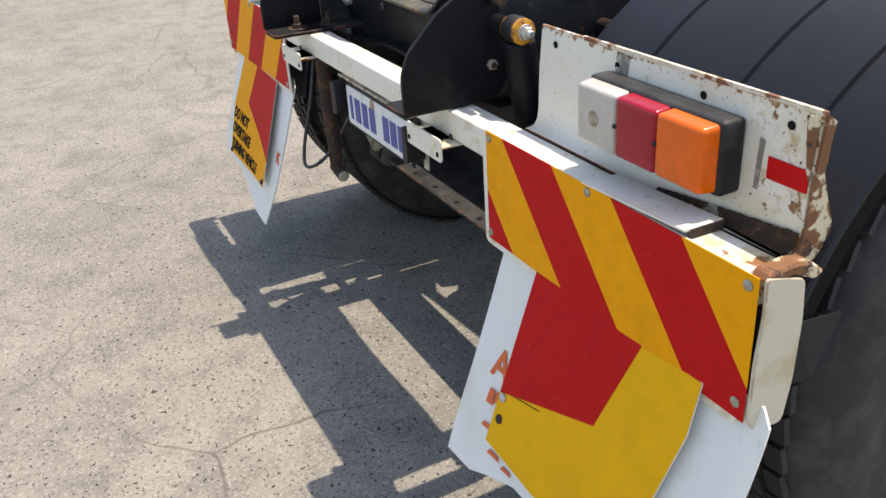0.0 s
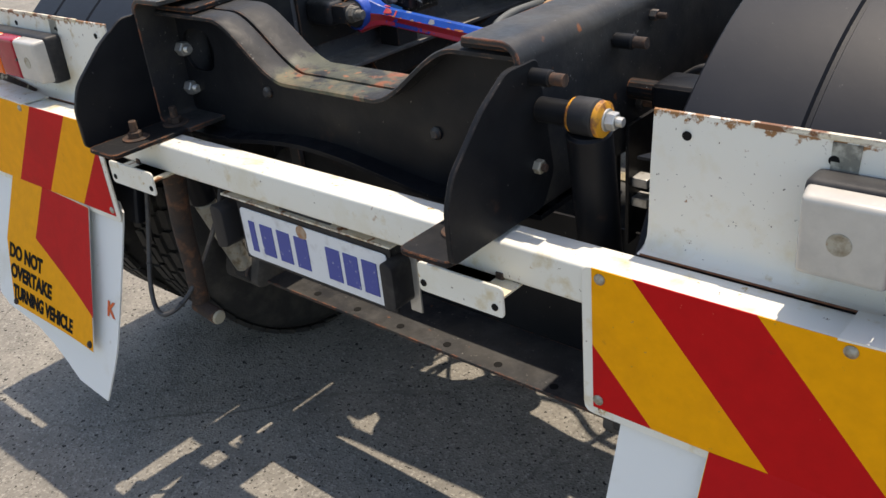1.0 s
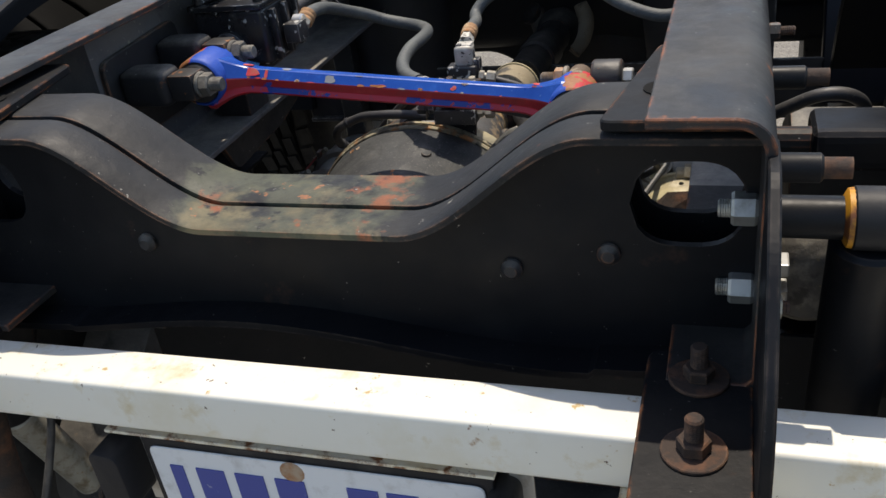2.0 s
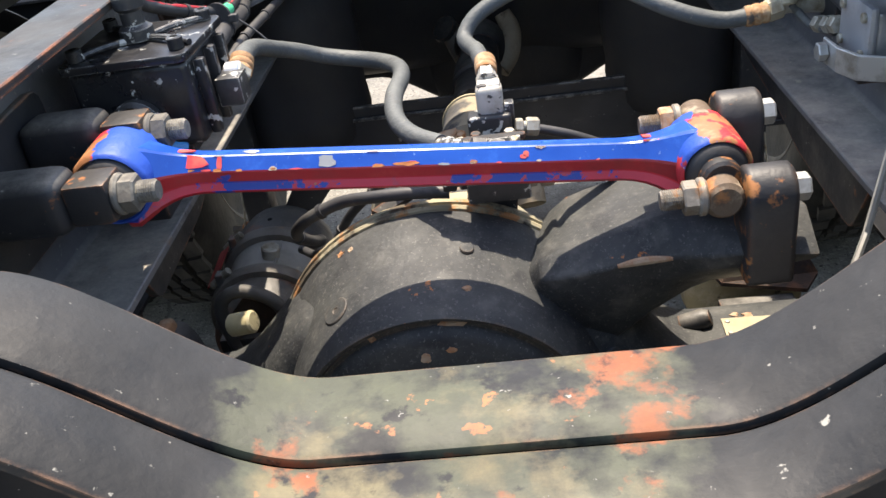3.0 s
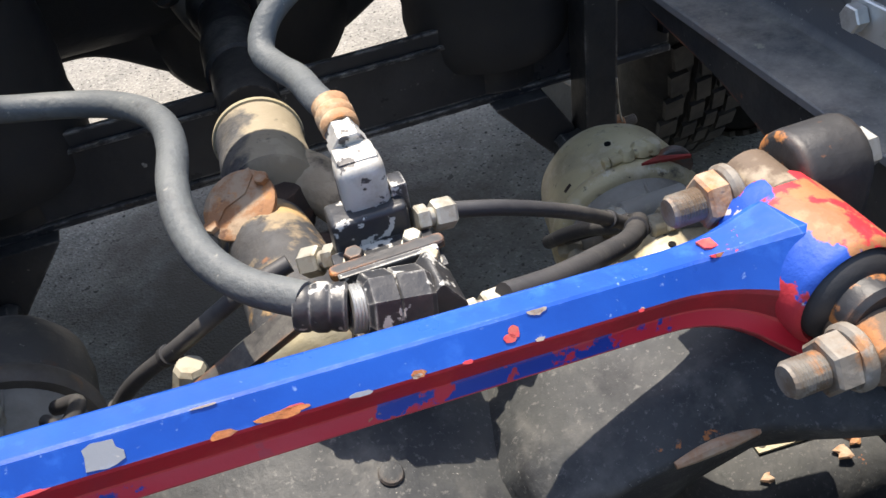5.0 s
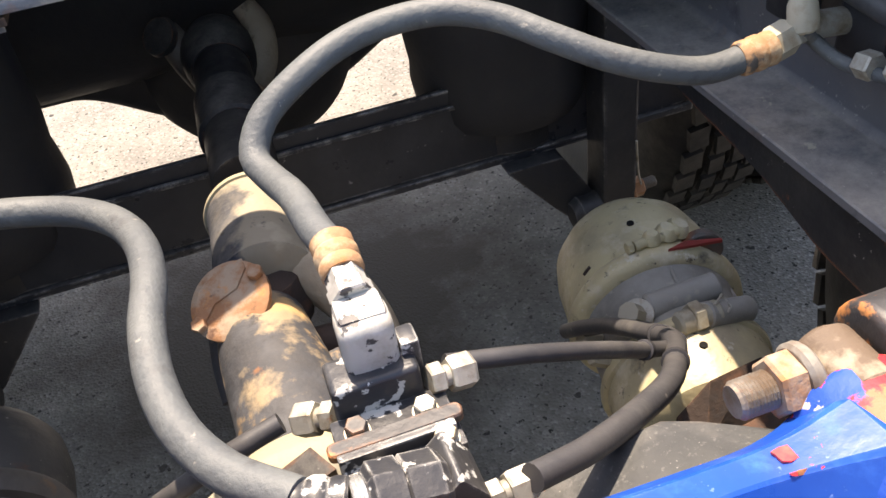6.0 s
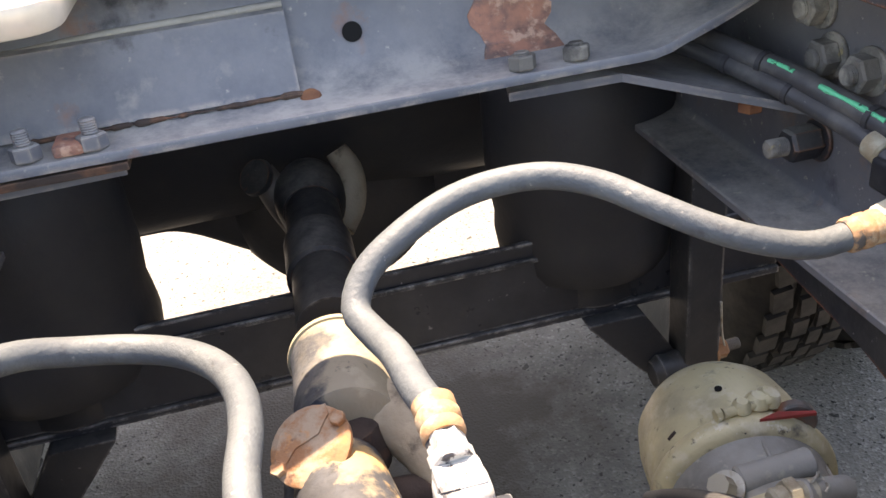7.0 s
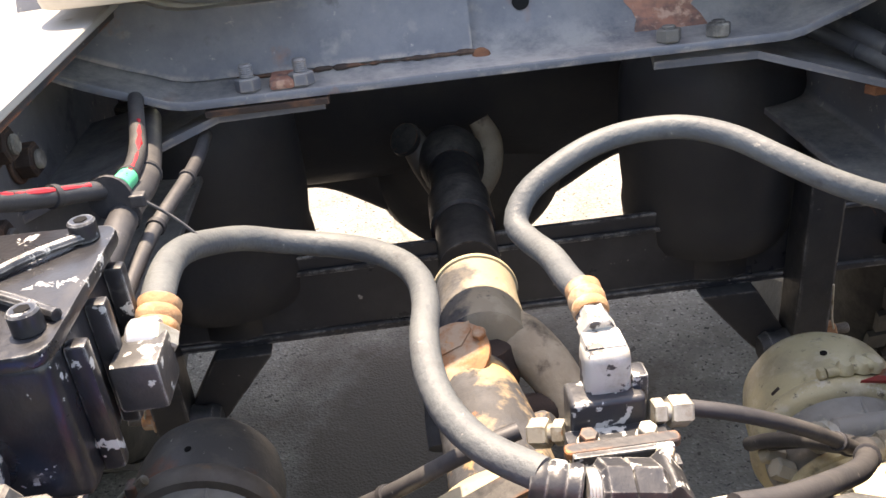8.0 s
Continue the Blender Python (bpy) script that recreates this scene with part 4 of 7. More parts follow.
# ---- lamp panels ----
def build_lamp_panel(s):
    lp = thing("lamp_panel", (s * 0.94, 0.13, 0.846), "white sheet-metal lamp panel with rusty rim and bolt holes", "lamp panel", "lamp panels")
    xs0, xs1 = 0.63, 1.235
    prof = [(0.112, 0.8465), (0.124, 0.8475), (0.133, 0.852), (0.139, 0.861), (0.142, 0.88), (0.145, 0.955), (0.152, 1.028)]
    bm = bmesh.new()
    a = [bm.verts.new((s * xs0, y, z)) for y, z in prof] + [bm.verts.new((s * xs0, y + 0.003, z + 0.001)) for y, z in prof[::-1]]
    b = [bm.verts.new((s * xs1, v.co.y, v.co.z)) for v in a]
    bm.faces.new(a)
    bm.faces.new(b[::-1])
    for k in range(len(a)):
        bm.faces.new((a[k], a[(k + 1) % len(a)], b[(k + 1) % len(a)], b[k]))
    face = part("panel_sheet", bm, panel_white, lp, smooth=True)
    part("rusty_edge", box(min(s * 0.75, s * 1.236), max(s * 0.75, s * 1.236), 0.1505, 0.1568, 1.0235, 1.0305, 0.001), white_rusty, lp)
    for x in (0.675, 0.845, 1.035, 1.19):
        part("hole", lathe([(0.006, 0), (0.006, 0.0012)], (s * x, 0.1493, 1.0015), (0, -1, -0.07), 16), ink_black, face)
    part("drain_slot", sheet([(s * 0.843, 0.1455, 0.955), (s * 0.87, 0.1455, 0.955), (s * 0.872, 0.1512, 1.022), (s * 0.841, 0.1512, 1.022)], 0.0012, (0, -1, 0)), grime, face)
    part("stain_strip", sheet([(s * 1.146, 0.1425, 0.905), (s * 1.153, 0.1425, 0.905), (s * 1.155, 0.1455, 0.972), (s * 1.147, 0.1455, 0.975)], 0.0012, (0, -1, 0)), grime, face)
    # end rim that runs down past the marker board
    xa, xb = sorted((s * 1.2645, s * 1.2705))
    low = rounded([(0.05, 0.853), (0.053, 0.8), (0.047, 0.73), (0.046, 0.65), (0.056, 0.622), (0.108, 0.618), (0.118, 0.68), (0.121, 0.77), (0.115, 0.835)], 0.01, 3)
    part("end_rim", prism(low, "x", xa, xb, 0.0015, 2), rim_cream, lp, "dented white end rim with rust along its edges")
    # side return folded forward from the panel's end
    fold = [(0.152, 1.027), (0.17, 1.016), (0.164, 0.99), (0.162, 0.95), (0.174, 0.915), (0.187, 0.882), (0.188, 0.85), (0.175, 0.835), (0.132, 0.826), (0.104, 0.842), (0.1185, 0.847), (0.133, 0.852), (0.139, 0.862), (0.142, 0.88), (0.145, 0.955)]
    part("side_return", prism(fold, "x", *sorted((s * 1.2325, s * 1.2375)), 0.0), eaten_paint, lp, "cream side return eaten by brown rust")
    crust = [(0.1535, 1.027), (0.1685, 1.016), (0.1635, 0.99), (0.1625, 0.965), (0.153, 0.95), (0.1455, 0.955)]
    part("rust_crust", prism(crust, "x", *sorted((s * 1.2376, s * 1.2392)), 0.0), eaten_paint, lp)
    part("rust_crust", prism([(0.05, 0.845), (0.1, 0.842), (0.135, 0.826), (0.15, 0.834), (0.128, 0.852), (0.1, 0.858), (0.06, 0.8555)], "x", *sorted((s * 1.2395, s * 1.2685)), 0.003, 1), eaten_paint, lp)
    part("rust_strip", sheet([(s * 1.214, 0.1465, 1.022), (s * 1.2325, 0.1475, 1.025), (s * 1.2325, 0.1425, 0.94), (s * 1.2265, 0.1425, 0.955)], 0.0012, (0, -1, 0)), eaten_paint, lp)
    part("reflector", box(*sorted((s * 1.165, s * 1.23)), 0.142, 0.1448, 0.925, 0.955, 0.001), sign_red, lp, "red reflective strip")
    # flap folded over the beam
    part("folded_flap", sheet([(s * 0.9, 0.045, 0.8525), (s * 1.13, 0.045, 0.862), (s * 1.13, 0.112, 0.8615), (s * 0.9, 0.112, 0.8495)], 0.003, (0, 0, -1)), white_paint, lp)
    part("flap_end", box(*sorted((s * 1.127, s * 1.131)), 0.053, 0.112, 0.8465, 0.861, 0.0), dark_rust, lp)
    # ragged rust that creeps up the bend from the ledge
    rng = random.Random(8)
    bm = bmesh.new()
    rows = []
    for k in range(41):
        u = k / 40
        lo, hi = 0.12 - 0.01 * u + rng.uniform(-0.0006, 0.0006), 0.1265 + 0.0115 * u ** 0.7 + rng.uniform(-0.0003, 0.0003)
        row = []
        for m in range(5):
            y = lo + (hi - lo) * m / 4
            z = 0.8475 if y < 0.121 else 0.8475 + 90 * (y - 0.121) ** 2
            row.append(bm.verts.new((s * (0.98 + 0.2525 * u), y - 0.001, min(z, 0.874) + 0.0016)))
        rows.append(row)
    for a, b in zip(rows, rows[1:]):
        for m in range(4):
            bm.faces.new((a[m], a[m + 1], b[m + 1], b[m]))
    bmesh.ops.solidify(bm, geom=bm.faces[:], thickness=0.0012)
    part("ledge_rust", bm, ledge_dirt, lp)
    part("rust_line", cyl((s * 0.635, 0.1118, 0.8478), (s * 1.0, 0.1118, 0.8482), 0.0014, 8), rust, lp)
    return lp


build_lamp_panel(1)
build_lamp_panel(-1)


def build_tail_lamp(s):
    lamp = thing("tail_lamp", (s * 0.99, 0.11, 0.9), "three-section tail lamp, clear, red and amber lenses in black housing", "tail lamp", "tail lamps")
    c = lambda a, b: sorted((s * a, s * b))
    part("housing", box(*c(0.835, 1.128), 0.106, 0.1475, 0.894, 1.0, 0.01, 3), lamp_black, lamp, smooth=True)
    for (a, b), mat, lab in (((0.837, 0.936), lens_clear, "clear ribbed lens"), ((0.937, 1.026), lens_red, "red lens"), ((1.027, 1.122), lens_amber, "amber lens")):
        bm = box(*c(a, b), 0.079, 0.112, 0.899, 0.996, 0.0)
        for v in bm.verts:
            if v.co.y < 0.09:
                v.co.z = 0.948 + (v.co.z - 0.948) * 0.94
                if abs(abs(v.co.x) - 0.837) < 0.001:
                    v.co.x += s * 0.006
                if abs(abs(v.co.x) - 1.122) < 0.001:
                    v.co.x -= s * 0.005
        bevel(bm, 0.008, 4)
        lens = part("lens", bm, mat, lamp, lab, smooth=True)
    for x in (0.9365, 1.0265):
        part("lens_screw", lathe([(0.004, 0), (0.003, 0.002), (0, 0.0022)], (s * x, 0.0795, 0.948), (0, -1, 0), 10), lamp_black, lamp)
    part("bulb_ring", lathe([(0.009, 0), (0.012, 0.0006), (0.013, 0.0002), (0.013, -0.001), (0.009, -0.001)], (s * 0.886, 0.0785, 0.946), (0, -1, 0), 24), zinc, lamp, smooth=True)
    for ob in lamp.children:
        ob.data.transform(Matrix.Translation((-0.006 * s, 0.0, -0.006)))
    return lamp


build_tail_lamp(1)
build_tail_lamp(-1)


# ---- mud flaps with warning plates ----
def flap_y(z, drop=0.33):
    return 0.058 - drop * (0.63 - z)


def build_mud_flap(s):
    fl = thing("mud_flap", (s * 0.92, 0.02, 0.22), "white plastic mud flap hanging crooked below the marker board", "mud flap", "mud flaps")
    outline = [(0.642, 0.66), (1.293, 0.66), (1.297, 0.54), (1.27, 0.27), (0.834, 0.25), (0.7, 0.2), (0.634, 0.187), (0.632, 0.3)] if s > 0 else [(0.6, 0.66), (1.2, 0.66), (1.19, 0.3), (0.98, 0.27), (0.72, 0.19), (0.635, 0.185), (0.605, 0.32)]
    bm = bmesh.new()
    n = 22
    pts = rounded(outline, 0.03, 4)
    zs = [0.66 - (0.66 - 0.185) * k / n for k in range(n + 1)]

    def span(z):
        hits = []
        for (ax, az), (bx, bz) in zip(pts, pts[1:] + pts[:1]):
            if (az - z) * (bz - z) <= 0 and abs(az - bz) > 1e-9:
                hits.append(ax + (bx - ax) * (z - az) / (bz - az))
        return (min(hits), max(hits)) if hits else None

    rows = []
    for z in zs:
        z = min(max(z, 0.1865), 0.6585)
        sp = span(z)
        if not sp:
            continue
        row = []
        for k in range(13):
            x = sp[0] + (sp[1] - sp[0]) * k / 12
            y = flap_y(z) + 0.006 * math.sin(7 * x + 5 * z) * (0.66 - z) / 0.3
            row.append((s * x, y, z))
        rows.append(row)
    va = [[bm.verts.new(p) for p in r] for r in rows]
    vb = [[bm.verts.new((p[0], p[1] + 0.004, p[2])) for p in r] for r in rows]
    for grid in (va, vb):
        for r0, r1 in zip(grid, grid[1:]):
            for k in range(12):
                bm.faces.new((r0[k], r0[k + 1], r1[k + 1], r1[k]))
    for r0, r1, q0, q1 in zip(va, va[1:], vb, vb[1:]):
        bm.faces.new((r0[0], r1[0], q1[0], q0[0]))
        bm.faces.new((r0[-1], r1[-1], q1[-1], q0[-1]))
    for r, q in ((va[0], vb[0]), (va[-1], vb[-1])):
        for k in range(12):
            bm.faces.new((r[k], r[k + 1], q[k + 1], q[k]))
    part("flap_sheet", bm, flap_white, fl, smooth=True)
    # red letters of the flap itself that stand clear of the plate
    if s > 0:
        text, x, z, size = "A", 0.727, 0.402, 0.085
    else:
        text, x, z, size = "K", -0.655, 0.4, 0.05
    m = Matrix.Translation((x - (0.03 if s > 0 else 0), flap_y(z) - 0.002 + (0.006 * math.sin(7 * abs(x) + 5 * z) * (0.66 - z) / 0.3), z)) @ pose(0, 0, 0, 90 - 18)
    lettering("flap_letter", text, size, m, ink_orange, fl, bold=0.0015)
    if s > 0:
        for k, (x, z, w, h) in enumerate(((0.722, 0.35, 0.012, 0.03), (0.74, 0.36, 0.006, 0.022), (0.735, 0.305, 0.02, 0.01), (0.775, 0.268, 0.022, 0.009), (0.82, 0.262, 0.018, 0.008), (1.2, 0.4, 0.016, 0.03), (1.215, 0.36, 0.012, 0.02))):
            y = flap_y(z) - 0.0035 + 0.006 * math.sin(7 * x + 5 * z) * (0.66 - z) / 0.3
            part("print_mark", sheet([(x - w, y, z), (x + w, y, z + 0.004), (x + w * 0.6, y + 0.33 * h, z + h), (x - w * 0.7, y + 0.33 * h, z + h)], 0.0012, (0, -1, 0)), ink_orange, fl)
    return fl


build_mud_flap(1)
build_mud_flap(-1)


def build_warning_plate(s):
    wp = thing("warning_plate", (s * 0.9, -0.01, 0.33), "red and yellow checkered warning plate bolted askew on the mud flap" if s > 0 else "yellow and red warning plate with black overtaking warning, curling edge", "warning plate", "warning plates")
    tilt = math.atan(0.33)
    # local frame in the plane of the flap: u across, v up the flap
    if s > 0:
        o, ang = Vector((0.97, flap_y(0.47) - 0.012, 0.47)), 0.0
    else:
        o, ang = Vector((-0.9, flap_y(0.45) - 0.012, 0.45)), radians(-2)
    vz = Vector((0, math.sin(tilt), math.cos(tilt)))
    ux = Vector((1, 0, 0))
    u = ux * math.cos(ang) + vz * math.sin(ang)
    v = -ux * math.sin(ang) + vz * math.cos(ang)
    nrm = u.cross(v)

    def at(a, b, lift=0.0):
        bend = 0.008 * max(0.0, a / 0.24) ** 2 if s > 0 else 0.01 * max(0.0, (a - 0.05) / 0.2) ** 2
        return o + u * a + v * b + nrm * (lift + bend)

    def patch(name, poly, lift, mat, thick=0.0008):
        # split into slim columns so that it follows the bend
        bm = bmesh.new()
        lo, hi = min(p[0] for p in poly), max(p[0] for p in poly)
        n = 14
        for k in range(n):
            a, b = lo + (hi - lo) * k / n, lo + (hi - lo) * (k + 1) / n
            c = clip_poly(clip_poly(list(poly), lambda p: p[0] - a), lambda p: b - p[0])
            if len(c) > 2:
                lowv = [bm.verts.new(at(p[0], p[1], lift)) for p in c]
                topv = [bm.verts.new(at(p[0], p[1], lift + thick)) for p in c]
                bm.faces.new(lowv)
                bm.faces.new(topv)
                for i in range(len(c)):
                    bm.faces.new((lowv[i], lowv[(i + 1) % len(c)], topv[(i + 1) % len(c)], topv[i]))
        bmesh.ops.remove_doubles(bm, verts=bm.verts, dist=2e-5)
        return part(name, bm, mat, wp)

    if s > 0:
        plate = [(-0.215, -0.18), (-0.054, -0.187), (0.19, -0.2), (0.2, -0.02), (0.222, 0.108), (0.217, 0.19), (-0.202, 0.175)]
        patch("plate_base", plate, 0.0, flap_white, 0.0015)
        patch("yellow_field", [(p[0] * 0.995, p[1] * 0.995) for p in plate], 0.0016, plate_yellow)
        patch("red_field", [(-0.208, -0.072), (0.041, 0.011), (0.088, 0.182), (-0.2, 0.174)], 0.0026, sign_red)
        for a, b in ((-0.196, -0.078), (-0.19, -0.12)):
            part("bolt_head", lathe([(0.009, 0), (0.009, 0.003), (0.005, 0.006), (0, 0.0062)], at(a, b, 0.0024), nrm, 14), dark_rust if b < -0.1 else galv, wp, smooth=True)
        part("print_line", sheet([at(-0.196, -0.064, 0.003), at(-0.09, -0.042, 0.003), at(-0.09, -0.0435, 0.003), at(-0.196, -0.0655, 0.003)], 0.0003, nrm), ink_black, wp)
    else:
        plate = [(-0.178, -0.147), (0.232, -0.136), (0.178, 0.198), (-0.2, 0.192), (-0.226, 0.017)]
        patch("plate_base", plate, 0.0, flap_white, 0.0015)
        patch("yellow_field", [(p[0] * 0.995, p[1] * 0.995) for p in plate], 0.0016, sign_yellow)
        patch("red_field", [(-0.044, 0.194), (-0.07, 0.058), (0.224, -0.052), (0.178, 0.196)], 0.0026, sign_red)
        rot = Matrix((u, v, nrm)).transposed().to_4x4()
        for text, a, b, size, wide in (("DO NOT", -0.208, -0.024, 0.05, 0.86), ("OVERTAKE", -0.198, -0.076, 0.05, 0.86), ("TURNING VEHICLE", -0.182, -0.128, 0.047, 0.76)):
            m = Matrix.Translation(at(a, b, 0.0034)) @ rot
            lettering("warning_text", text, size, m, ink_black, wp, bold=0.0022, squeeze=wide)
        for a, b in ((-0.165, -0.138), (0.215, -0.122)):
            part("bolt_head", lathe([(0.009, 0), (0.009, 0.003), (0.005, 0.006), (0, 0.0062)], at(a, b, 0.0024), nrm, 14), dark_rust, wp, smooth=True)
    return wp


build_warning_plate(1)
build_warning_plate(-1)


# ---- wheels and mudguards ----
AXLE_Y, AXLE_Z = 0.72, 0.5


def build_wheel(s, x):
    w = thing("wheel", (s * x, AXLE_Y, 0.0), "worn black truck tyre on dark steel rim under the mudguard", "wheel", "rear wheels")
    c = (s * (x - 0.115), AXLE_Y, AXLE_Z)
    prof = [(0.29, 0.02), (0.33, 0.004), (0.42, -0.006), (0.465, 0.008), (0.492, 0.03), (0.5, 0.05), (0.5, 0.066), (0.488, 0.068), (0.488, 0.078), (0.5, 0.08), (0.502, 0.112), (0.488, 0.114),
            (0.488, 0.122), (0.502, 0.124), (0.5, 0.15), (0.488, 0.152), (0.488, 0.162), (0.5, 0.164), (0.5, 0.18), (0.492, 0.2), (0.465, 0.222), (0.42, 0.236), (0.33, 0.226), (0.29, 0.21)]
    tyre = part("tyre", lathe(prof, c, (s, 0, 0), 72), tyre_rubber, w, smooth=True)
    blk = bmesh.new()
    for k in range(54):
        a = 2 * math.pi * k / 54
        for off, wide, turn in ((0.042, 0.018, 0.0), (0.096, 0.0145, 0.055), (0.137, 0.012, 0.02), (0.178, 0.018, 0.06)):
            q = box(-wide, wide, -0.0235, 0.0235, 0.497, 0.509, 0.0)
            bmesh.ops.transform(q, matrix=Matrix.Translation((c[0] + s * off, c[1], c[2])) @ Matrix.Rotation(a + turn, 4, "X") @ Matrix.Rotation(0.16, 4, "Z"), verts=q.verts)
            me = bpy.data.meshes.new("tmp")
            q.to_mesh(me)
            q.free()
            blk.from_mesh(me)
            bpy.data.meshes.remove(me)
    tagged(part("tread", blk, tyre_rubber, tyre), kind="stuff")
    part("rim", lathe([(0.06, 0.09), (0.2, 0.09), (0.25, 0.06), (0.288, 0.02), (0.3, 0.015), (0.3, 0.215), (0.288, 0.21), (0.25, 0.17), (0.2, 0.13), (0.06, 0.13)], c, (s, 0, 0), 40), dusty_black, w, smooth=True)
    return w


for sx in (1, -1):
    build_wheel(sx, 0.79)
    build_wheel(sx, 1.115)


def build_mudguard(s):
    g = thing("mudguard", (s * 0.9, 0.4, 0.6), "grey ribbed plastic mudguard arched over twin tyres", "mudguard", "mudguards")
    R, cy, cz = 0.62, 0.70, 0.515
    a0, a1 = radians(172), radians(20)
    # cross profile with narrow grooves that run round the arch
    prof = [(0.6, -0.03), (0.6, -0.004), (0.604, 0.0)]
    for gx in (0.765, 0.97, 1.13):
        prof += [(gx - 0.006, 0.0), (gx - 0.003, -0.006), (gx + 0.003, -0.006), (gx + 0.006, 0.0)]
    prof += [(1.246, 0.0), (1.25, -0.004), (1.25, -0.03)]
    bm = bmesh.new()
    n = 72
    rows = []
    for k in range(n + 1):
        a = a0 + (a1 - a0) * k / n
        rows.append([bm.verts.new((s * px, cy + (R + pr) * math.cos(a), cz + (R + pr) * math.sin(a))) for px, pr in prof]
                    + [bm.verts.new((s * px, cy + (R + pr - 0.005) * math.cos(a), cz + (R + pr - 0.005) * math.sin(a))) for px, pr in prof[::-1]])
    m = len(rows[0])
    for a, b in zip(rows, rows[1:]):
        for k in range(m):
            bm.faces.new((a[k], a[(k + 1) % m], b[(k + 1) % m], b[k]))
    for k in range(len(prof) - 1):
        for r in (rows[0], rows[-1]):
            bm.faces.new((r[k], r[k + 1], r[m - 2 - k], r[m - 1 - k]))
    part("guard_shell", bm, guard_plastic, g, smooth=True)
    # hidden strip added to stop sun passing between guard and lamp panel
    part("rear_stay", sheet([(s * 0.605, 0.157, 0.96), (s * 0.98, 0.157, 0.96), (s * 0.98, 0.27, 0.935), (s * 0.605, 0.27, 0.935)], 0.004, (0, 0, -1)), black_paint, g)
    part("side_flare", sheet([(s * 1.2505, 0.13, 0.755), (s * 1.2505, 0.215, 0.745), (s * 1.258, 0.205, 0.69), (s * 1.255, 0.167, 0.66), (s * 1.2505, 0.134, 0.658)], 0.004, (1, 0, 0)), guard_plastic, g)
    part("support_block", box(*sorted((s * 0.5, s * 0.6)), 0.385, 0.46, 0.93, 0.975, 0.012, 3), black_paint, g)
    part("support_tube", cyl((s * 0.455, 0.41, 0.955), (s * 0.501, 0.41, 0.955), 0.016, 14), cross_paint, g)
    part("support_tube", cyl((s * 0.455, 1.1, 0.94), (s * 0.62, 1.1, 0.94), 0.016, 14), black_paint, g)
    return g


for sx in (1, -1):
    guard = build_mudguard(sx)
    # unseen copy over the forward wheels, added to shade the ground
    copy_thing(guard, Matrix.Translation((sx * 0.9, 1.73, 0.6)))


# ---- shock absorber and brackets outside the rail ----
def build_shock(s):
    sh = thing("shock_absorber", (s * 0.54, 0.17, 0.45), "black shock absorber hung from a pin with yellow bush", "shock absorber", "shock absorbers")
    y, z = 0.16, 1.0
    part("pin", cyl((s * 0.456, y, z), (s * 0.515, y, z), 0.0175, 20, edge=0.002), black_paint, sh, smooth=True)
    part("bush", lathe([(0.018, 0), (0.0235, 0.003), (0.0245, 0.008), (0.021, 0.012)], (s * 0.507, y, z), (s, 0, 0), 24), bush_yellow, sh, "yellow rubber bush", smooth=True)
    part("eye", cyl((s * 0.512, y, z), (s * 0.549, y, z), 0.0255, 26, edge=0.003), lamp_black, sh, smooth=True)
    part("bush", lathe([(0.021, 0), (0.0245, 0.003), (0.024, 0.01), (0.018, 0.013)], (s * 0.547, y, z), (s, 0, 0), 24), bush_yellow, sh, "yellow rubber bush", smooth=True)
    bolt("pin_nut", (s * 0.559, y, z), (s, 0, 0), 0.0125, sh, galv, galv, 0.015, 0.013, 0.01)
    part("dust_tube", cyl((s * 0.53, y + 0.004, z - 0.02), (s * 0.527, y + 0.06, 0.62), 0.031, 24, edge=0.004), black_paint, sh, smooth=True)
    part("lower_tube", cyl((s * 0.527, y + 0.06, 0.62), (s * 0.525, y + 0.13, 0.42), 0.025, 24, edge=0.004), zinc, sh, smooth=True)
    part("lower_eye", cyl((s * 0.5, y + 0.135, 0.405), (s * 0.55, y + 0.135, 0.405), 0.026, 20, edge=0.003), dusty_black, sh, smooth=True)
    return sh


build_shock(1)
build_shock(-1)


def build_axle_mount(s):
    am = thing("axle_mount", (s * 0.54, 0.6, 0.45), "black cast suspension mount between the rail and the tyre", "suspension mount", "suspension mounts")
    part("trailing_beam", prism(rounded([(0.27, 0.37), (0.4, 0.36), (0.75, 0.42), (0.9, 0.44), (0.93, 0.56), (0.86, 0.64), (0.55, 0.66), (0.3, 0.46)], 0.03, 3), "x", *sorted((s * 0.475, s * 0.6)), 0.006, 2), grimy_cast, am, smooth=True)
    part("bracket_block", prism(rounded([(0.5, 0.64), (0.75, 0.64), (0.74, 0.84), (0.6, 0.92), (0.52, 0.9)], 0.02, 3), "x", *sorted((s * 0.49, s * 0.6)), 0.008, 2), dusty_black, am, smooth=True)
    part("bump_stop", lathe([(0.033, 0), (0.037, 0.006), (0.035, 0.016), (0.037, 0.026), (0.035, 0.036), (0.037, 0.046), (0.035, 0.056), (0.036, 0.066), (0.03, 0.1), (0.016, 0.115), (0, 0.12)], (s * 0.512, 0.455, 0.715), (0, 0.12, 1), 28), dirty_bolt, am, "dusty ribbed rubber bump stop", smooth=True)
    # made-up sheet that keeps sun off the ground between rail and tyre
    part("inner_shield", box(*sorted((s * 0.462, s * 0.605)), 0.46, 0.93, 0.7, 0.706, 0.001), black_paint, am)
    part("hose_loop", tube([(s * 0.47, 0.55, 0.93), (s * 0.52, 0.53, 0.96), (s * 0.56, 0.54, 0.95), (s * 0.58, 0.57, 0.9)], 0.008, 10), hose_black, am, smooth=True)
    for z in (0.8, 0.765):
        part("clip", box(*sorted((s * 0.462, s * 0.49)), 0.4, 0.43, z - 0.008, z + 0.008, 0.002), galv, am)
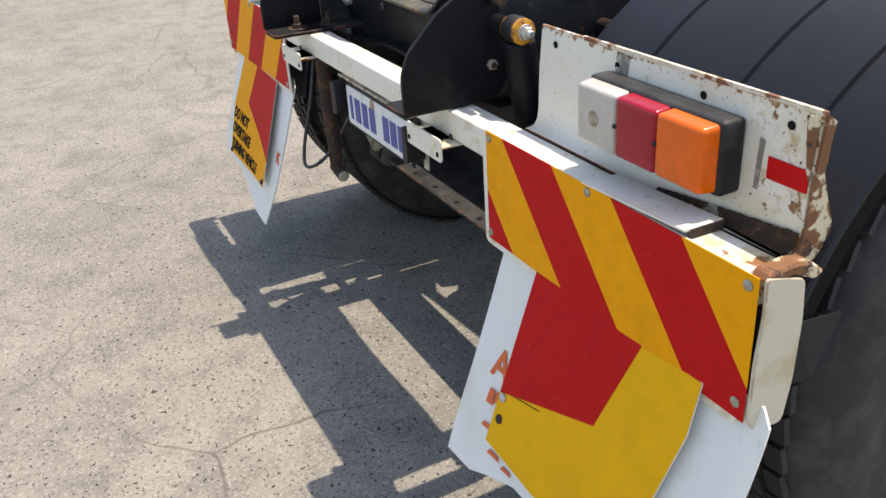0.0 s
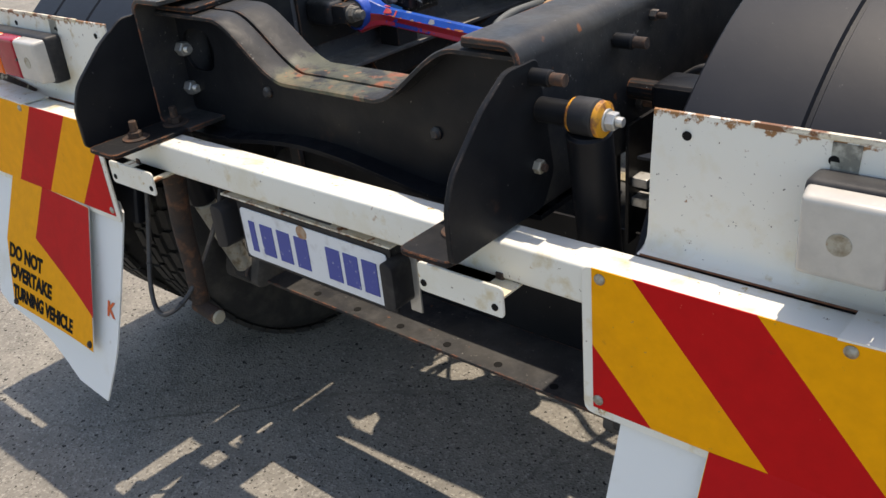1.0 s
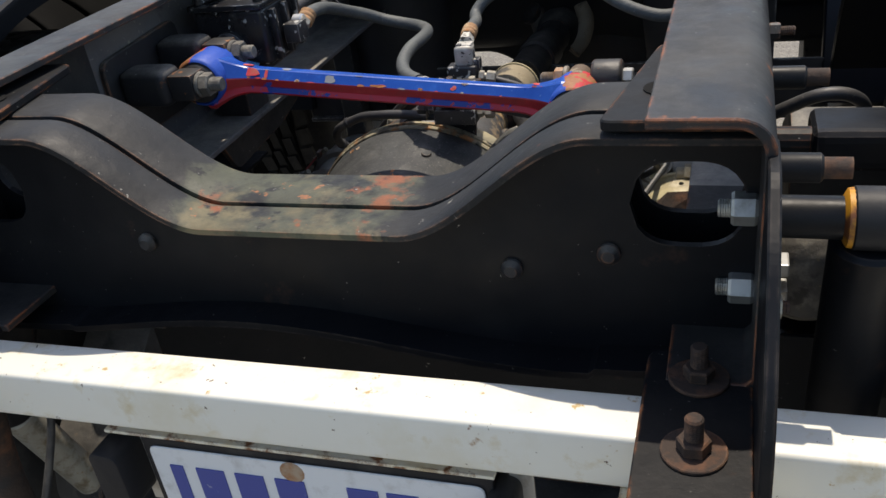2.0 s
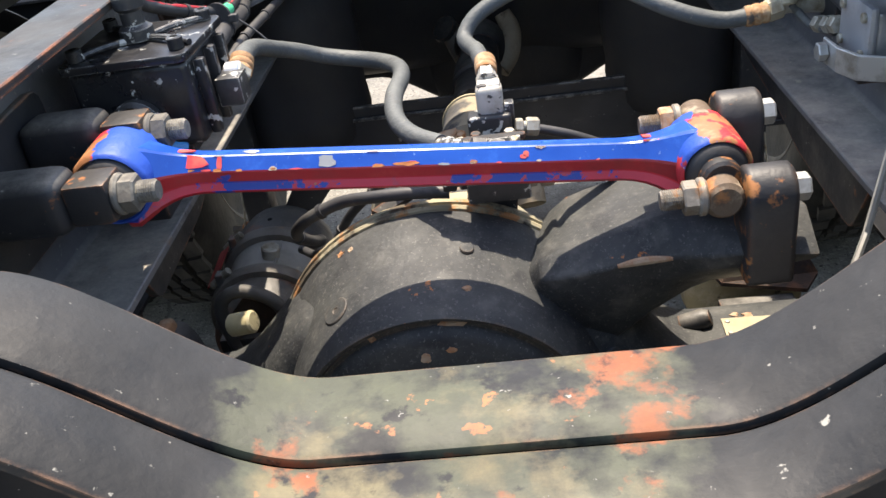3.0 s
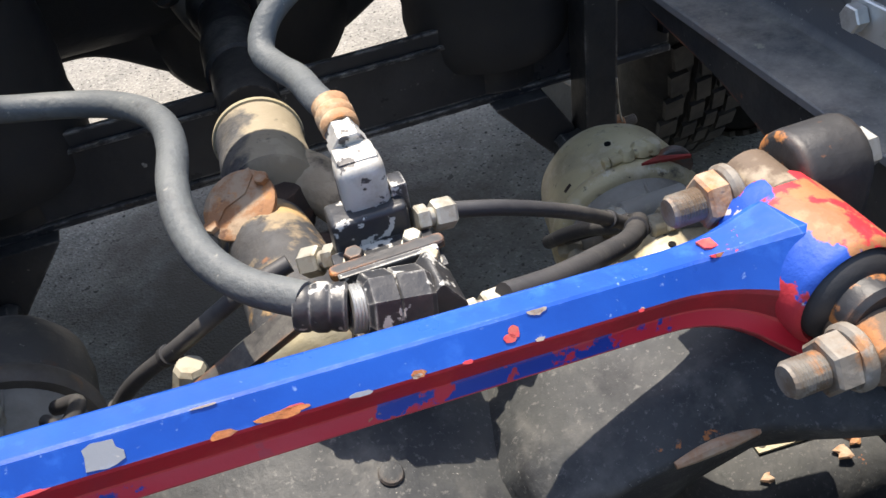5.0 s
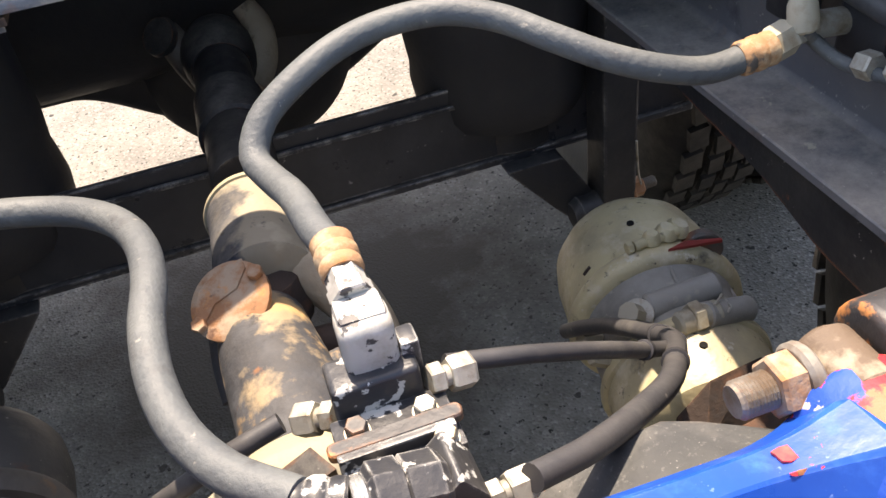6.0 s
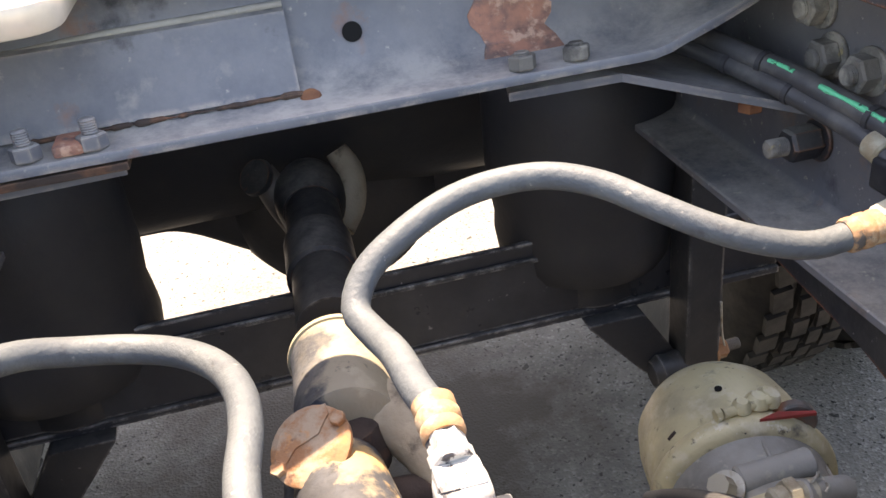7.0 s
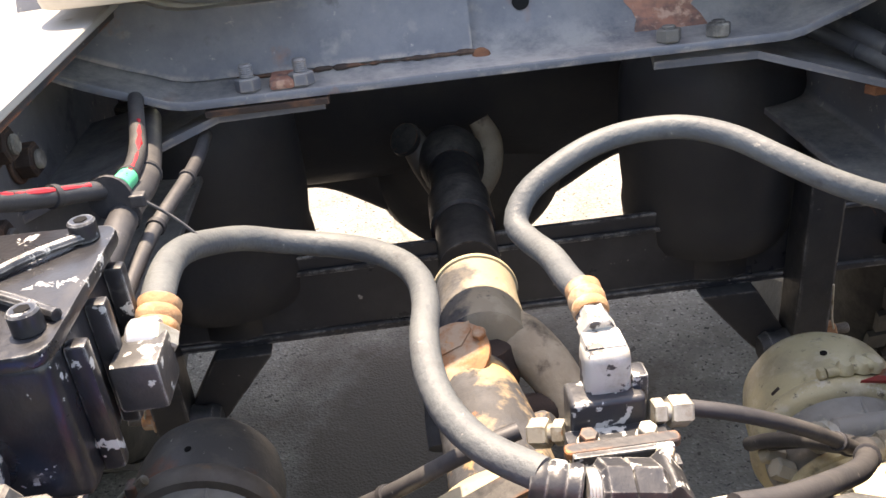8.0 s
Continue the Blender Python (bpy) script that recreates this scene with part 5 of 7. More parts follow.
    part("clip_arm", box(*sorted((s * 0.4562, s * 0.4625)), 0.39, 0.52, 0.69, 0.9, 0.001), black_paint, am)
    return am


build_axle_mount(1)
build_axle_mount(-1)


# ---- rear axle ----
def build_axle(y, z, x_mid, label, detail=True, size=1.0):
    ax = thing("drive_axle", (x_mid, y, z - 0.2), label, "axle", "drive axles")
    yc = y - 0.205
    if detail:
        hub_z = z + 0.135
        prof = [(0, 0.046), (0.06, 0.047), (0.11, 0.05), (0.138, 0.055), (0.148, 0.059), (0.153, 0.067), (0.1575, 0.068), (0.162, 0.06), (0.166, 0.0585), (0.171, 0.066), (0.176, 0.085), (0.182, 0.11), (0.188, 0.14), (0.194, 0.165), (0.2, 0.185),
                (0.2025, 0.2), (0.2025, 0.225), (0.19, 0.245), (0.15, 0.29), (0.1, 0.33), (0, 0.34)]
    else:
        hub_z = z + 0.06
        prof = [(r * size, h) for r, h in [(0, 0.02), (0.1, 0.024), (0.18, 0.045), (0.24, 0.085), (0.268, 0.14), (0.268, 0.27), (0.235, 0.31), (0, 0.33)]]
    part("banjo_housing", lathe(prof, (x_mid, yc, hub_z), (0, 1, 0), 80), axle_paint if detail else rubber, ax, smooth=True)
    for s in (-1, 1):
        rows = []
        bm = bmesh.new()
        n = 24
        for k in range(29):
            u = k / 28
            x = x_mid + s * (0.1 + u * (0.55 if s > 0 else 0.5))
            e = min(1.0, max(0.0, (0.29 - abs(x - x_mid)) / 0.17)) if detail else max(0.0, 1 - u * 2.2)
            e = e * e * (3 - 2 * e)
            if detail:
                hy, hz, zc = 0.072 + 0.025 * e, 0.076 + 0.062 * e, z + 0.077 + 0.058 * e
            else:
                hy, hz, zc = 0.072 + 0.045 * e, 0.06 + 0.06 * e, z + 0.06 * e + 0.088 * (1 - e)
            ring = []
            for j in range(n):
                a = 2 * math.pi * j / n
                c, d = math.cos(a), math.sin(a)
                p = 0.55
                ring.append(bm.verts.new((x, y - 0.01 + hy * math.copysign(abs(c) ** p, c), zc + hz * math.copysign(abs(d) ** p, d))))
            rows.append(ring)
        for a, b in zip(rows, rows[1:]):
            for j in range(n):
                bm.faces.new((a[j], a[(j + 1) % n], b[(j + 1) % n], b[j]))
        bm.faces.new(rows[0])
        bm.faces.new(rows[-1][::-1])
        part("axle_tube", bm, axle_paint if detail else rubber, ax, smooth=True)
        hub_x = x_mid + s * (0.62 if s > 0 else 0.58)
        part("hub", cyl((hub_x - s * 0.06, y, AXLE_Z), (s * 1.08, y, AXLE_Z), 0.1, 28, edge=0.006), grimy_cast, ax, smooth=True)
    if not detail:
        # made-up drum, widened to block bright ground behind the axle
        part("carrier", lathe([(0.05, 0), (0.2, 0.01), (0.235, 0.03), (0.235, 0.73), (0.2, 0.79), (0.05, 0.8)], (-0.4, y - 0.02, 0.8), (1, 0, 0), 40), rubber, ax, smooth=True)
        return ax
    part("housing_rim", lathe([(0.195, 0.2105), (0.2055, 0.2115), (0.2075, 0.215), (0.2065, 0.219), (0.204, 0.2205), (0.2085, 0.222), (0.209, 0.228), (0.206, 0.232), (0.19, 0.236)], (x_mid, yc, hub_z), (0, 1, 0), 80), flange_rust, ax, smooth=True)
    # breather plug, small cast boss and the cover's nut marks
    part("plug", lathe([(0.0165, -0.002), (0.0165, 0.0006), (0.0155, 0.0014), (0.004, 0.0015), (0.003, 0.0006), (0, 0.0006)], (-0.167, 0.6265, 0.7855), (-0.54, -0.21, 0.79), 24), axle_paint, ax, smooth=True)
    part("plug", lathe([(0.008, 0), (0.007, 0.0015), (0, 0.002)], (-0.024, 0.6655, 0.8225), (0.2, -0.22, 0.95), 16), axle_paint, ax, smooth=True)
    # rust dabs lie on the turned face of the cover
    rng = random.Random(4)
    for x, zz, rr, wide in ((-0.168, 0.807, 0.0058, 1), (-0.155, 0.8135, 0.0038, 1), (-0.025, 0.809, 0.0045, 1.3), (-0.044, 0.787, 0.005, 3.2), (-0.126, 0.777, 0.0045, 1), (-0.046, 0.765, 0.003, 2.2), (-0.073, 0.758, 0.006, 1), (-0.016, 0.742, 0.0045, 1),
                            (0.037, 0.719, 0.0045, 1), (-0.11, 0.732, 0.006, 1), (-0.1, 0.66, 0.006, 1), (0.06, 0.66, 0.004, 1), (-0.16, 0.69, 0.005, 1)):
        r = math.hypot(x - x_mid, zz - hub_z)
        (r0, h0), (r1, h1) = next(q for q in zip(prof, prof[1:]) if q[0][0] <= r < q[1][0])
        h = h0 + (h1 - h0) * (r - r0) / (r1 - r0)
        slope = (h1 - h0) / (r1 - r0)
        nrm = Vector((slope * (x - x_mid) / r, -1, slope * (zz - hub_z) / r)).normalized()
        dab = lathe([(rr, -0.001), (rr * 0.8, 0.0008), (0, 0.0012)], (0, 0, 0), nrm, 11)
        for v in dab.verts:
            v.co.x *= wide
            v.co += Vector((rng.uniform(-1, 1), 0, rng.uniform(-1, 1))) * rr * 0.3 + Vector((x, yc + h, zz))
        part("rust_dab", dab, orange_rust, ax)
    part("drain_boss", lathe([(0.009, 0), (0.009, 0.004), (0.005, 0.005), (0.005, 0.009), (0, 0.0095)], (0.118, 0.62, 0.7), (0.4, -0.8, 0.3), 12), axle_paint, ax, smooth=True)
    # torque rod arm cast on the housing
    # a broad top facet, a sloping front with a ridge and an undercut belly
    def lerp(x, *knots):
        for (a, u), (b, w) in zip(knots, knots[1:]):
            if x <= b:
                return u + (w - u) * max(0.0, (x - a) / (b - a))
        return knots[-1][1]

    bm = bmesh.new()
    rows = []
    for k in range(15):
        x = 0.03 + 0.27 * k / 14
        out = lerp(x, (0.18, 0.0), (0.235, 0.05), (0.3, 0.05))
        front = (lerp(x, (0.03, 0.66), (0.06, 0.637), (0.22, 0.634), (0.26, 0.6)), lerp(x, (0.03, 0.78), (0.055, 0.82), (0.07, 0.8245), (0.18, 0.858), (0.24, 0.878), (0.3, 0.872)))
        back = (lerp(x, (0.03, 0.748), (0.17, 0.748), (0.23, 0.705), (0.3, 0.705)), lerp(x, (0.03, 0.76), (0.058, 0.803), (0.09, 0.829), (0.14, 0.843), (0.22, 0.85), (0.3, 0.85)))
        ridge = (lerp(x, (0.03, 0.65), (0.05, 0.622), (0.08, 0.606), (0.3, 0.604)) - out, lerp(x, (0.03, 0.75), (0.045, 0.8), (0.08, 0.812), (0.15, 0.824), (0.18, 0.823), (0.235, 0.852), (0.3, 0.845)))
        belly = (ridge[0] + 0.012, ridge[1] - lerp(x, (0.03, 0.03), (0.12, 0.05), (0.2, 0.025), (0.3, 0.012)))
        low = lerp(x, (0.03, 0.69), (0.12, 0.7), (0.165, 0.737), (0.214, 0.768), (0.264, 0.771), (0.3, 0.782))
        rows.append([bm.verts.new((x, y, z)) for y, z in (back, front, ridge, belly, (0.64, low), (back[0], low))])
    for a, b in zip(rows, rows[1:]):
        for q in range(6):
            bm.faces.new((a[q], a[(q + 1) % 6], b[(q + 1) % 6], b[q]))
    bm.faces.new(rows[0])
    bm.faces.new(rows[-1][::-1])
    bmesh.ops.recalc_face_normals(bm, faces=bm.faces)
    arm = part("rod_arm", bevel(bm, 0.004, 2, 24), axle_paint, ax, smooth=True, sharp=50)
    part("arm_edge", tube([(0.125, 0.605, 0.8205), (0.15, 0.605, 0.824), (0.178, 0.605, 0.8235)], lambda u: 0.0022 + 0.0022 * math.sin(u * 3.1), 8), orange_rust, arm, smooth=True)
    for y0, y1, zt in ((0.548, 0.602, 0.93), (0.658, 0.71, 0.957)):
        ym, rr = (y0 + y1) / 2, (y1 - y0) / 2
        pts = [(y0, 0.82)] + [(ym - rr * math.cos(math.pi * k / 10), zt - rr + rr * math.sin(math.pi * k / 10)) for k in range(11)] + [(y1, 0.82)]
        part("lug", prism(pts, "x", 0.233, 0.276, 0.006, 3), pin_rust, arm, smooth=True)
    return ax


axle = build_axle(AXLE_Y, AXLE_Z, -0.064, "black cast drive axle with round banjo housing, chipped and rust-dabbed")
part("type_tag", sheet([(0.256, 0.688, 0.6535), (0.325, 0.683, 0.6535), (0.329, 0.719, 0.6545), (0.257, 0.722, 0.6545)], 0.002, (0, 0, 1)), brass_tag, axle, "pale stamped metal tag")
for q in ((0.262, 0.694), (0.321, 0.71), (0.263, 0.715), (0.32, 0.689)):
    part("tag_rivet", lathe([(0.0035, 0), (0.0025, 0.0016), (0, 0.0018)], (q[0], q[1], 0.656), (0, 0, 1), 10), zinc, axle)
for x, y, rr in ((0.29, 0.728, 0.007), (0.275, 0.732, 0.005), (0.345, 0.7, 0.005), (0.33, 0.672, 0.006), (0.315, 0.665, 0.007), (0.36, 0.725, 0.009), (0.25, 0.668, 0.005), (0.37, 0.68, 0.005)):
    dab = lathe([(rr, -0.001), (rr * 0.8, 0.0008), (0, 0.0012)], (x, y, 0.6528), (0, 0, 1), 9)
    for v in dab.verts:
        v.co.x += 0.45 * rr * math.sin(v.co.y * 900)
    part("rust_dab", dab, orange_rust, axle)
part("breather", lathe([(0.0125, 0), (0.013, 0.004), (0.013, 0.028), (0.009, 0.035), (0, 0.037)], (0.212, 0.724, 0.65), (0.9, -0.15, 0.35), 20), dusty_black, axle, "black rubber breather cap", smooth=True)
build_axle(2.05, AXLE_Z + 0.022, 0.04, "black forward drive axle with round housing, deep in shade", detail=False, size=0.76)
for sx in (1, -1):
    for px in (0.79, 1.115):
        src = [o for o in scene.objects if o.name.startswith("wheel") and o.parent is None and abs(o.location.x - sx * px) < 0.01][0]
        copy_thing(src, Matrix.Translation((sx * px, 2.05, 0.0)))


# ---- torque rod ----
def build_torque_rod():
    rod = thing("torque_rod", (-0.05, 0.62, 0.9), "blue and red steel torque rod with flaking paint and rusty eyes", "torque rod")
    L, R = Vector((-0.335, 0.6155, 0.974)), Vector((0.216, 0.637, 0.9145))
    d = (R - L).normalized()
    side = Vector((0, 1, 0)) - d * d.y
    side.normalize()
    up = d.cross(side) * -1
    if up.z < 0:
        up = -up
    # forged bar: a flat crown with sloping shoulders, a hollow flank and a lip along the bottom
    ridge, shoulder, crown = (0.004, 0.014), (-0.0065, 0.0015), (0.02, 0.0125)
    outline = [shoulder, ridge, crown, (0.03, 0.001), (0.026, -0.006), (0.031, -0.017), (0.028, -0.021), (-0.0055, -0.021), (-0.008, -0.018), (-0.004, -0.0105)]
    tones = [0, 0, 0, 1, 1, 1, 1, 1, 2, 1]
    sec, tone = [], []
    for k, q in enumerate(outline):
        n, m = Vector(outline[(k + 1) % len(outline)]), Vector(q)
        sec += [tuple(m + (n - m) * 0.07), tuple(m + (n - m) * 0.93)]
        tone += [tones[k], tones[k]]
    length = (R - L).length
    bm = bmesh.new()
    rows = []
    for k in range(57):
        u = 0.01 + (length - 0.02) * k / 56
        f = min(1.0, max(0.0, (0.088 - min(u, length - u)) / 0.066))
        wide, high, low = 1 + 1.05 * f ** 2.6, 1 + 1.25 * f ** 2.2, 1 + 0.95 * f ** 3
        rows.append([bm.verts.new(L + d * u + side * (0.0095 * (1 - f * f) + (a - 0.0095) * wide) + up * (b * (high if b > 0 else low))) for a, b in sec])
    for a, b in zip(rows, rows[1:]):
        for j in range(len(sec)):
            f = bm.faces.new((a[j], a[(j + 1) % len(sec)], b[(j + 1) % len(sec)], b[j]))
            f.material_index = tone[j]
    bm.faces.new(rows[0])
    bm.faces.new(rows[-1][::-1])
    bar = part("bar", bm, [rod_blue, rod_red, rod_lip], rod, smooth=True, sharp=14)
    # chips in the paint: place along the bar, share of the facet's height, half length, half height, facet
    rng = random.Random(21)
    for x, v, w, h, facet, mat in ((-0.2415, 0.45, 0.0028, 0.5, 0, chip_red), (-0.243, 0.9, 0.0042, 0.14, 0, chip_orange), (-0.2425, 0.03, 0.005, 0.06, 0, chip_pale), (-0.223, 0.94, 0.0032, 0.1, 0, chip_orange), (-0.213, 0.4, 0.0075, 0.36, 1, chip_grey),
                                   (-0.1915, 0.9, 0.0044, 0.16, 0, chip_pale), (-0.191, 0.92, 0.0026, 0.1, 0, chip_orange), (-0.141, 0.55, 0.0092, 0.4, 0, chip_grey), (-0.097, 0.05, 0.006, 0.035, 0, chip_pale), (-0.0925, 0.92, 0.0062, 0.14, 0, chip_orange),
                                   (-0.0665, 0.84, 0.0125, 0.13, 0, chip_orange), (-0.061, 0.74, 0.006, 0.07, 0, chip_red), (-0.0305, 0.94, 0.0062, 0.09, 0, chip_grey), (-0.0037, 0.86, 0.0042, 0.13, 0, chip_orange), (-0.0045, 0.9, 0.0025, 0.07, 0, chip_pale), (0.0205, 0.94, 0.0028, 0.07, 0, chip_red),
                                   (0.0432, 0.64, 0.0036, 0.15, 0, chip_red), (0.0458, 0.48, 0.0028, 0.2, 0, chip_red), (0.0597, 0.04, 0.0052, 0.16, 0, chip_pale), (0.0595, 0.05, 0.0043, 0.13, 0, chip_orange), (0.0575, 0.9, 0.0026, 0.07, 0, chip_pale), (0.1125, 0.95, 0.0018, 0.06, 0, chip_red),
                                   (0.1135, 0.9, 0.0012, 0.04, 0, chip_pale), (0.1605, 0.05, 0.0062, 0.13, 0, chip_red), (0.1612, 0.06, 0.0042, 0.09, 0, chip_orange), (0.1632, 0.45, 0.01, 0.3, 1, chip_red), (-0.272, 0.42, 0.026, 0.42, 0, chip_red), (-0.279, 0.4, 0.014, 0.28, 1, chip_red),
                                   (-0.272, 0.9, 0.008, 0.09, 0, chip_orange), (-0.254, 0.9, 0.005, 0.07, 0, chip_red), (-0.17, 0.94, 0.007, 0.06, 0, chip_red)):
        lo, hi = (ridge, shoulder) if facet == 0 else (ridge, crown)
        run = side * (hi[0] - lo[0]) + up * (hi[1] - lo[1])
        nrm = d.cross(run).normalized()
        if nrm.z < 0:
            nrm = -nrm
        base = L + d * ((x - L.x) / d.x) + side * lo[0] + up * lo[1] + run * v + nrm * 0.0002
        # on the flares the facets swell outwards
        u = (x - L.x) / d.x
        f = min(1.0, max(0.0, (0.088 - min(u, length - u)) / 0.066))
        base += up * lo[1] * 1.25 * f ** 2.2 * (1 - 0.8 * v) - side * (0.0055 * 1.05 * f ** 2.6 + 0.0095 * f * f - 0.004 * f) * (1 if facet == 0 else 0)
        lift = 0.0005 if f < 0.02 else 0.0012
        ring = []
        for k in range(13):
            a = 2 * math.pi * k / 13
            q = rng.uniform(0.72, 1.12)
            ring.append(base + d * (w * q * math.cos(a)) + run * max(-v + 0.02, min(1.0 - v, h * q * math.sin(a))))
        part("paint_chip", sheet(ring, lift, nrm), mat, bar)
    for c, mat in ((L, rod_eye_left), (R, rod_eye)):
        a = c - side * 0.036
        e = 0.92 if c is R else 1.0
        eye = part("eye", lathe([(r * e, h) for r, h in ((0.031, 0.003), (0.033, 0), (0.0355, 0.0015), (0.037, 0.005), (0.0375, 0.036), (0.037, 0.067), (0.0355, 0.0705), (0.033, 0.072), (0.031, 0.069))], a, side, 48), mat, rod, smooth=True)
        part("rubber_bush", lathe([(r * e, h) for r, h in ((0.0, -0.007), (0.02, -0.0065), (0.027, -0.004), (0.031, 0.001), (0.0325, 0.006), (0.0325, 0.066), (0.031, 0.071), (0.02, 0.08), (0, 0.081))], a, side, 36), rubber, eye, smooth=True)
        part("pin", cyl(c - side * 0.055, c + side * 0.055, 0.019, 24, edge=0.003), pin_rust, rod, smooth=True)
    for y, z in ((0.574, 0.906), (0.683, 0.932)):
        w = -1 if y < 0.62 else 1
        part("pin_end", cyl((0.2155, y - w * 0.028, z), (0.2155, y + w * 0.014, z - 0.001), 0.0178, 26, edge=0.004), pin_brown, rod, smooth=True)
        part("collar", cyl((0.193, y, z), (0.201, y, z), 0.0175, 24, edge=0.002), worn_nut, rod, smooth=True)
        part("nut", hexnut((0.194, y, z), (-1, 0, 0), 0.0158, 0.014), orange_rust if y > 0.6 else worn_nut, rod)
        prof = []
        for k in range(11):
            prof += [(0.0098, 0.0018 * k), (0.0088, 0.0018 * k + 0.0009)]
        prof += [(0.008, 0.0205), (0, 0.0205)]
        part("stud", lathe(prof, (0.181, y, z), (-1, 0, 0), 18), worn_nut, rod)
        part("bolt_head", hexnut((0.2755, y, z), (1, 0, 0), 0.0128, 0.015), galv, rod)
    for y, z in ((0.556, 0.981), (0.661, 0.994)):
        part("pin_end", box(-0.356, -0.315, y - 0.02, y + 0.02, z - 0.02, z + 0.02, 0.006, 2), pin_rust, rod, smooth=True)
        part("collar", cyl((-0.3155, y, z), (-0.309, y, z), 0.019, 22, edge=0.002), dirty_bolt, rod, smooth=True)
        part("nut", hexnut((-0.31, y, z), (1, 0, 0), 0.0175, 0.015), dirty_bolt, rod)
        prof = []
        for k in range(8):
            prof += [(0.0105, 0.0022 * k), (0.0094, 0.0022 * k + 0.0011)]
        prof += [(0.0085, 0.018), (0, 0.018)]
        part("stud", lathe(prof, (-0.2955, y, z), (1, 0, 0), 18), dirty_bolt, rod)
    return rod


build_torque_rod()


def build_rod_bracket():
    br = thing("rod_bracket", (-0.4, 0.61, 0.9), "black steel bracket bolting the torque rod to the rail", "bracket")
    part("bracket_plate", prism(rounded([(0.51, 0.9), (0.71, 0.9), (0.71, 1.04), (0.51, 1.03)], 0.02, 3), "x", -0.446, -0.437, 0.0015, 1), dusty_black, br)
    for y, z in ((0.556, 0.981), (0.661, 0.994)):
        part("bracket_lug", box(-0.438, -0.356, y - 0.026, y + 0.026, z - 0.028, z + 0.028, 0.018, 4), dusty_black, br, smooth=True)
    return br


build_rod_bracket()


# ---- drive shaft ----
def build_drive_shaft():
    ds = thing("drive_shaft", (-0.03, 1.3, 0.65), "black drive shaft with dusty ochre universal joint and rusty bearing cap", "drive shaft")
    A, B = Vector((-0.033, 1.09, 0.712)), Vector((-0.01, 1.78, 0.69))
    d = (B - A).normalized()
    part("shaft_tube", cyl(A + d * 0.24, B - d * 0.08, 0.041, 32), lifted_black, ds, smooth=True)
    part("shaft_band", lathe([(0.042, 0), (0.047, 0.004), (0.047, 0.1), (0.043, 0.104)], A + d * 0.36, d, 32), dusty_black, ds, smooth=True)
    part("slip_sleeve", lathe([(0.036, 0), (0.05, 0.005), (0.052, 0.03), (0.05, 0.1), (0.051, 0.135), (0.046, 0.14), (0.03, 0.142)], A + d * 0.045, d, 36), sleeve_tan, ds, "blue-black sleeve, tan towards its right", smooth=True)
    part("sleeve_rim", lathe([(0.05, 0), (0.0535, 0.001), (0.054, 0.004), (0.0535, 0.007), (0.05, 0.008)], A + d * 0.174, d, 40), slinger_cream, ds, "cream-dusted rim", smooth=True)
    # shaft-side yoke: one broad ear to each side of the cross
    part("yoke_ear", tube([(-0.012, 1.185, 0.7), (0.01, 1.155, 0.706), (0.034, 1.12, 0.692), (0.05, 1.09, 0.668), (0.054, 1.07, 0.645)], lambda u: 0.034 - 0.01 * u, 18), tan_dirt, ds, "dust-caked yoke ear", smooth=True)
    part("yoke_ear", tube([(-0.05, 1.185, 0.69), (-0.07, 1.15, 0.685), (-0.082, 1.11, 0.66), (-0.085, 1.075, 0.635)], lambda u: 0.03 - 0.008 * u, 18), yellow_dirt, ds, smooth=True)
    part("joint_cross", lathe([(0.02, 0), (0.034, 0.004), (0.04, 0.02), (0.034, 0.05), (0.02, 0.06)], (-0.03, 1.13, 0.665), (-0.1, 0.2, 0.95), 24), dark_rust, ds, smooth=True)
    part("joint_cross", cyl((-0.09, 1.085, 0.665), (0.05, 1.085, 0.66), 0.02, 18), dark_rust, ds, smooth=True)
    # fixed yoke towards the axle, its ear pointing up with the cap on it
    yk = part("pinion_yoke", tube([(-0.035, 0.86, 0.64), (-0.037, 0.93, 0.677), (-0.043, 1.0, 0.695), (-0.048, 1.06, 0.698), (-0.049, 1.1, 0.69)], lambda u: 0.06 - 0.017 * u, 28), yellow_dirt, ds, "ochre-dusted cast yoke", smooth=True)
    part("yoke_boss", lathe([(0.018, 0), (0.018, 0.014), (0.014, 0.02), (0, 0.022)], (0.002, 1.02, 0.69), (0.75, -0.3, 0.45), 18), yellow_dirt, yk, smooth=True)
    part("pinion_cover", lathe([(0.06, -0.05), (0.098, -0.03), (0.105, -0.018), (0.106, -0.004), (0.102, 0.003), (0.094, 0.005), (0.086, 0.014), (0.07, 0.034), (0.058, 0.04)], (-0.04, 0.885, 0.682), (0, 1, 0.16), 48), slinger_cream, ds, "cream-dusted pinion cover", smooth=True)
    cdir = Vector((-0.3, -0.36, 0.88)).normalized()
    centre = Vector((-0.054, 1.108, 0.703)) + cdir * 0.04
    cap = part("bearing_cap", lathe([(0.036, 0), (0.039, 0.003), (0.039, 0.008), (0.037, 0.0095), (0, 0.0098)], centre, cdir, 32), orange_rust, yk, "rusty round bearing cap", smooth=True)
    ax1 = (Vector((0.063, 0.025, 0.0)) - cdir * cdir.dot(Vector((0.063, 0.025, 0.0)))).normalized()
    ax2 = cdir.cross(ax1)
    for k in (-1, 1):
        part("cap_bolt", hexnut(centre + cdir * 0.0095 + ax1 * 0.034 * k, cdir, 0.0075, 0.007), orange_rust, cap)
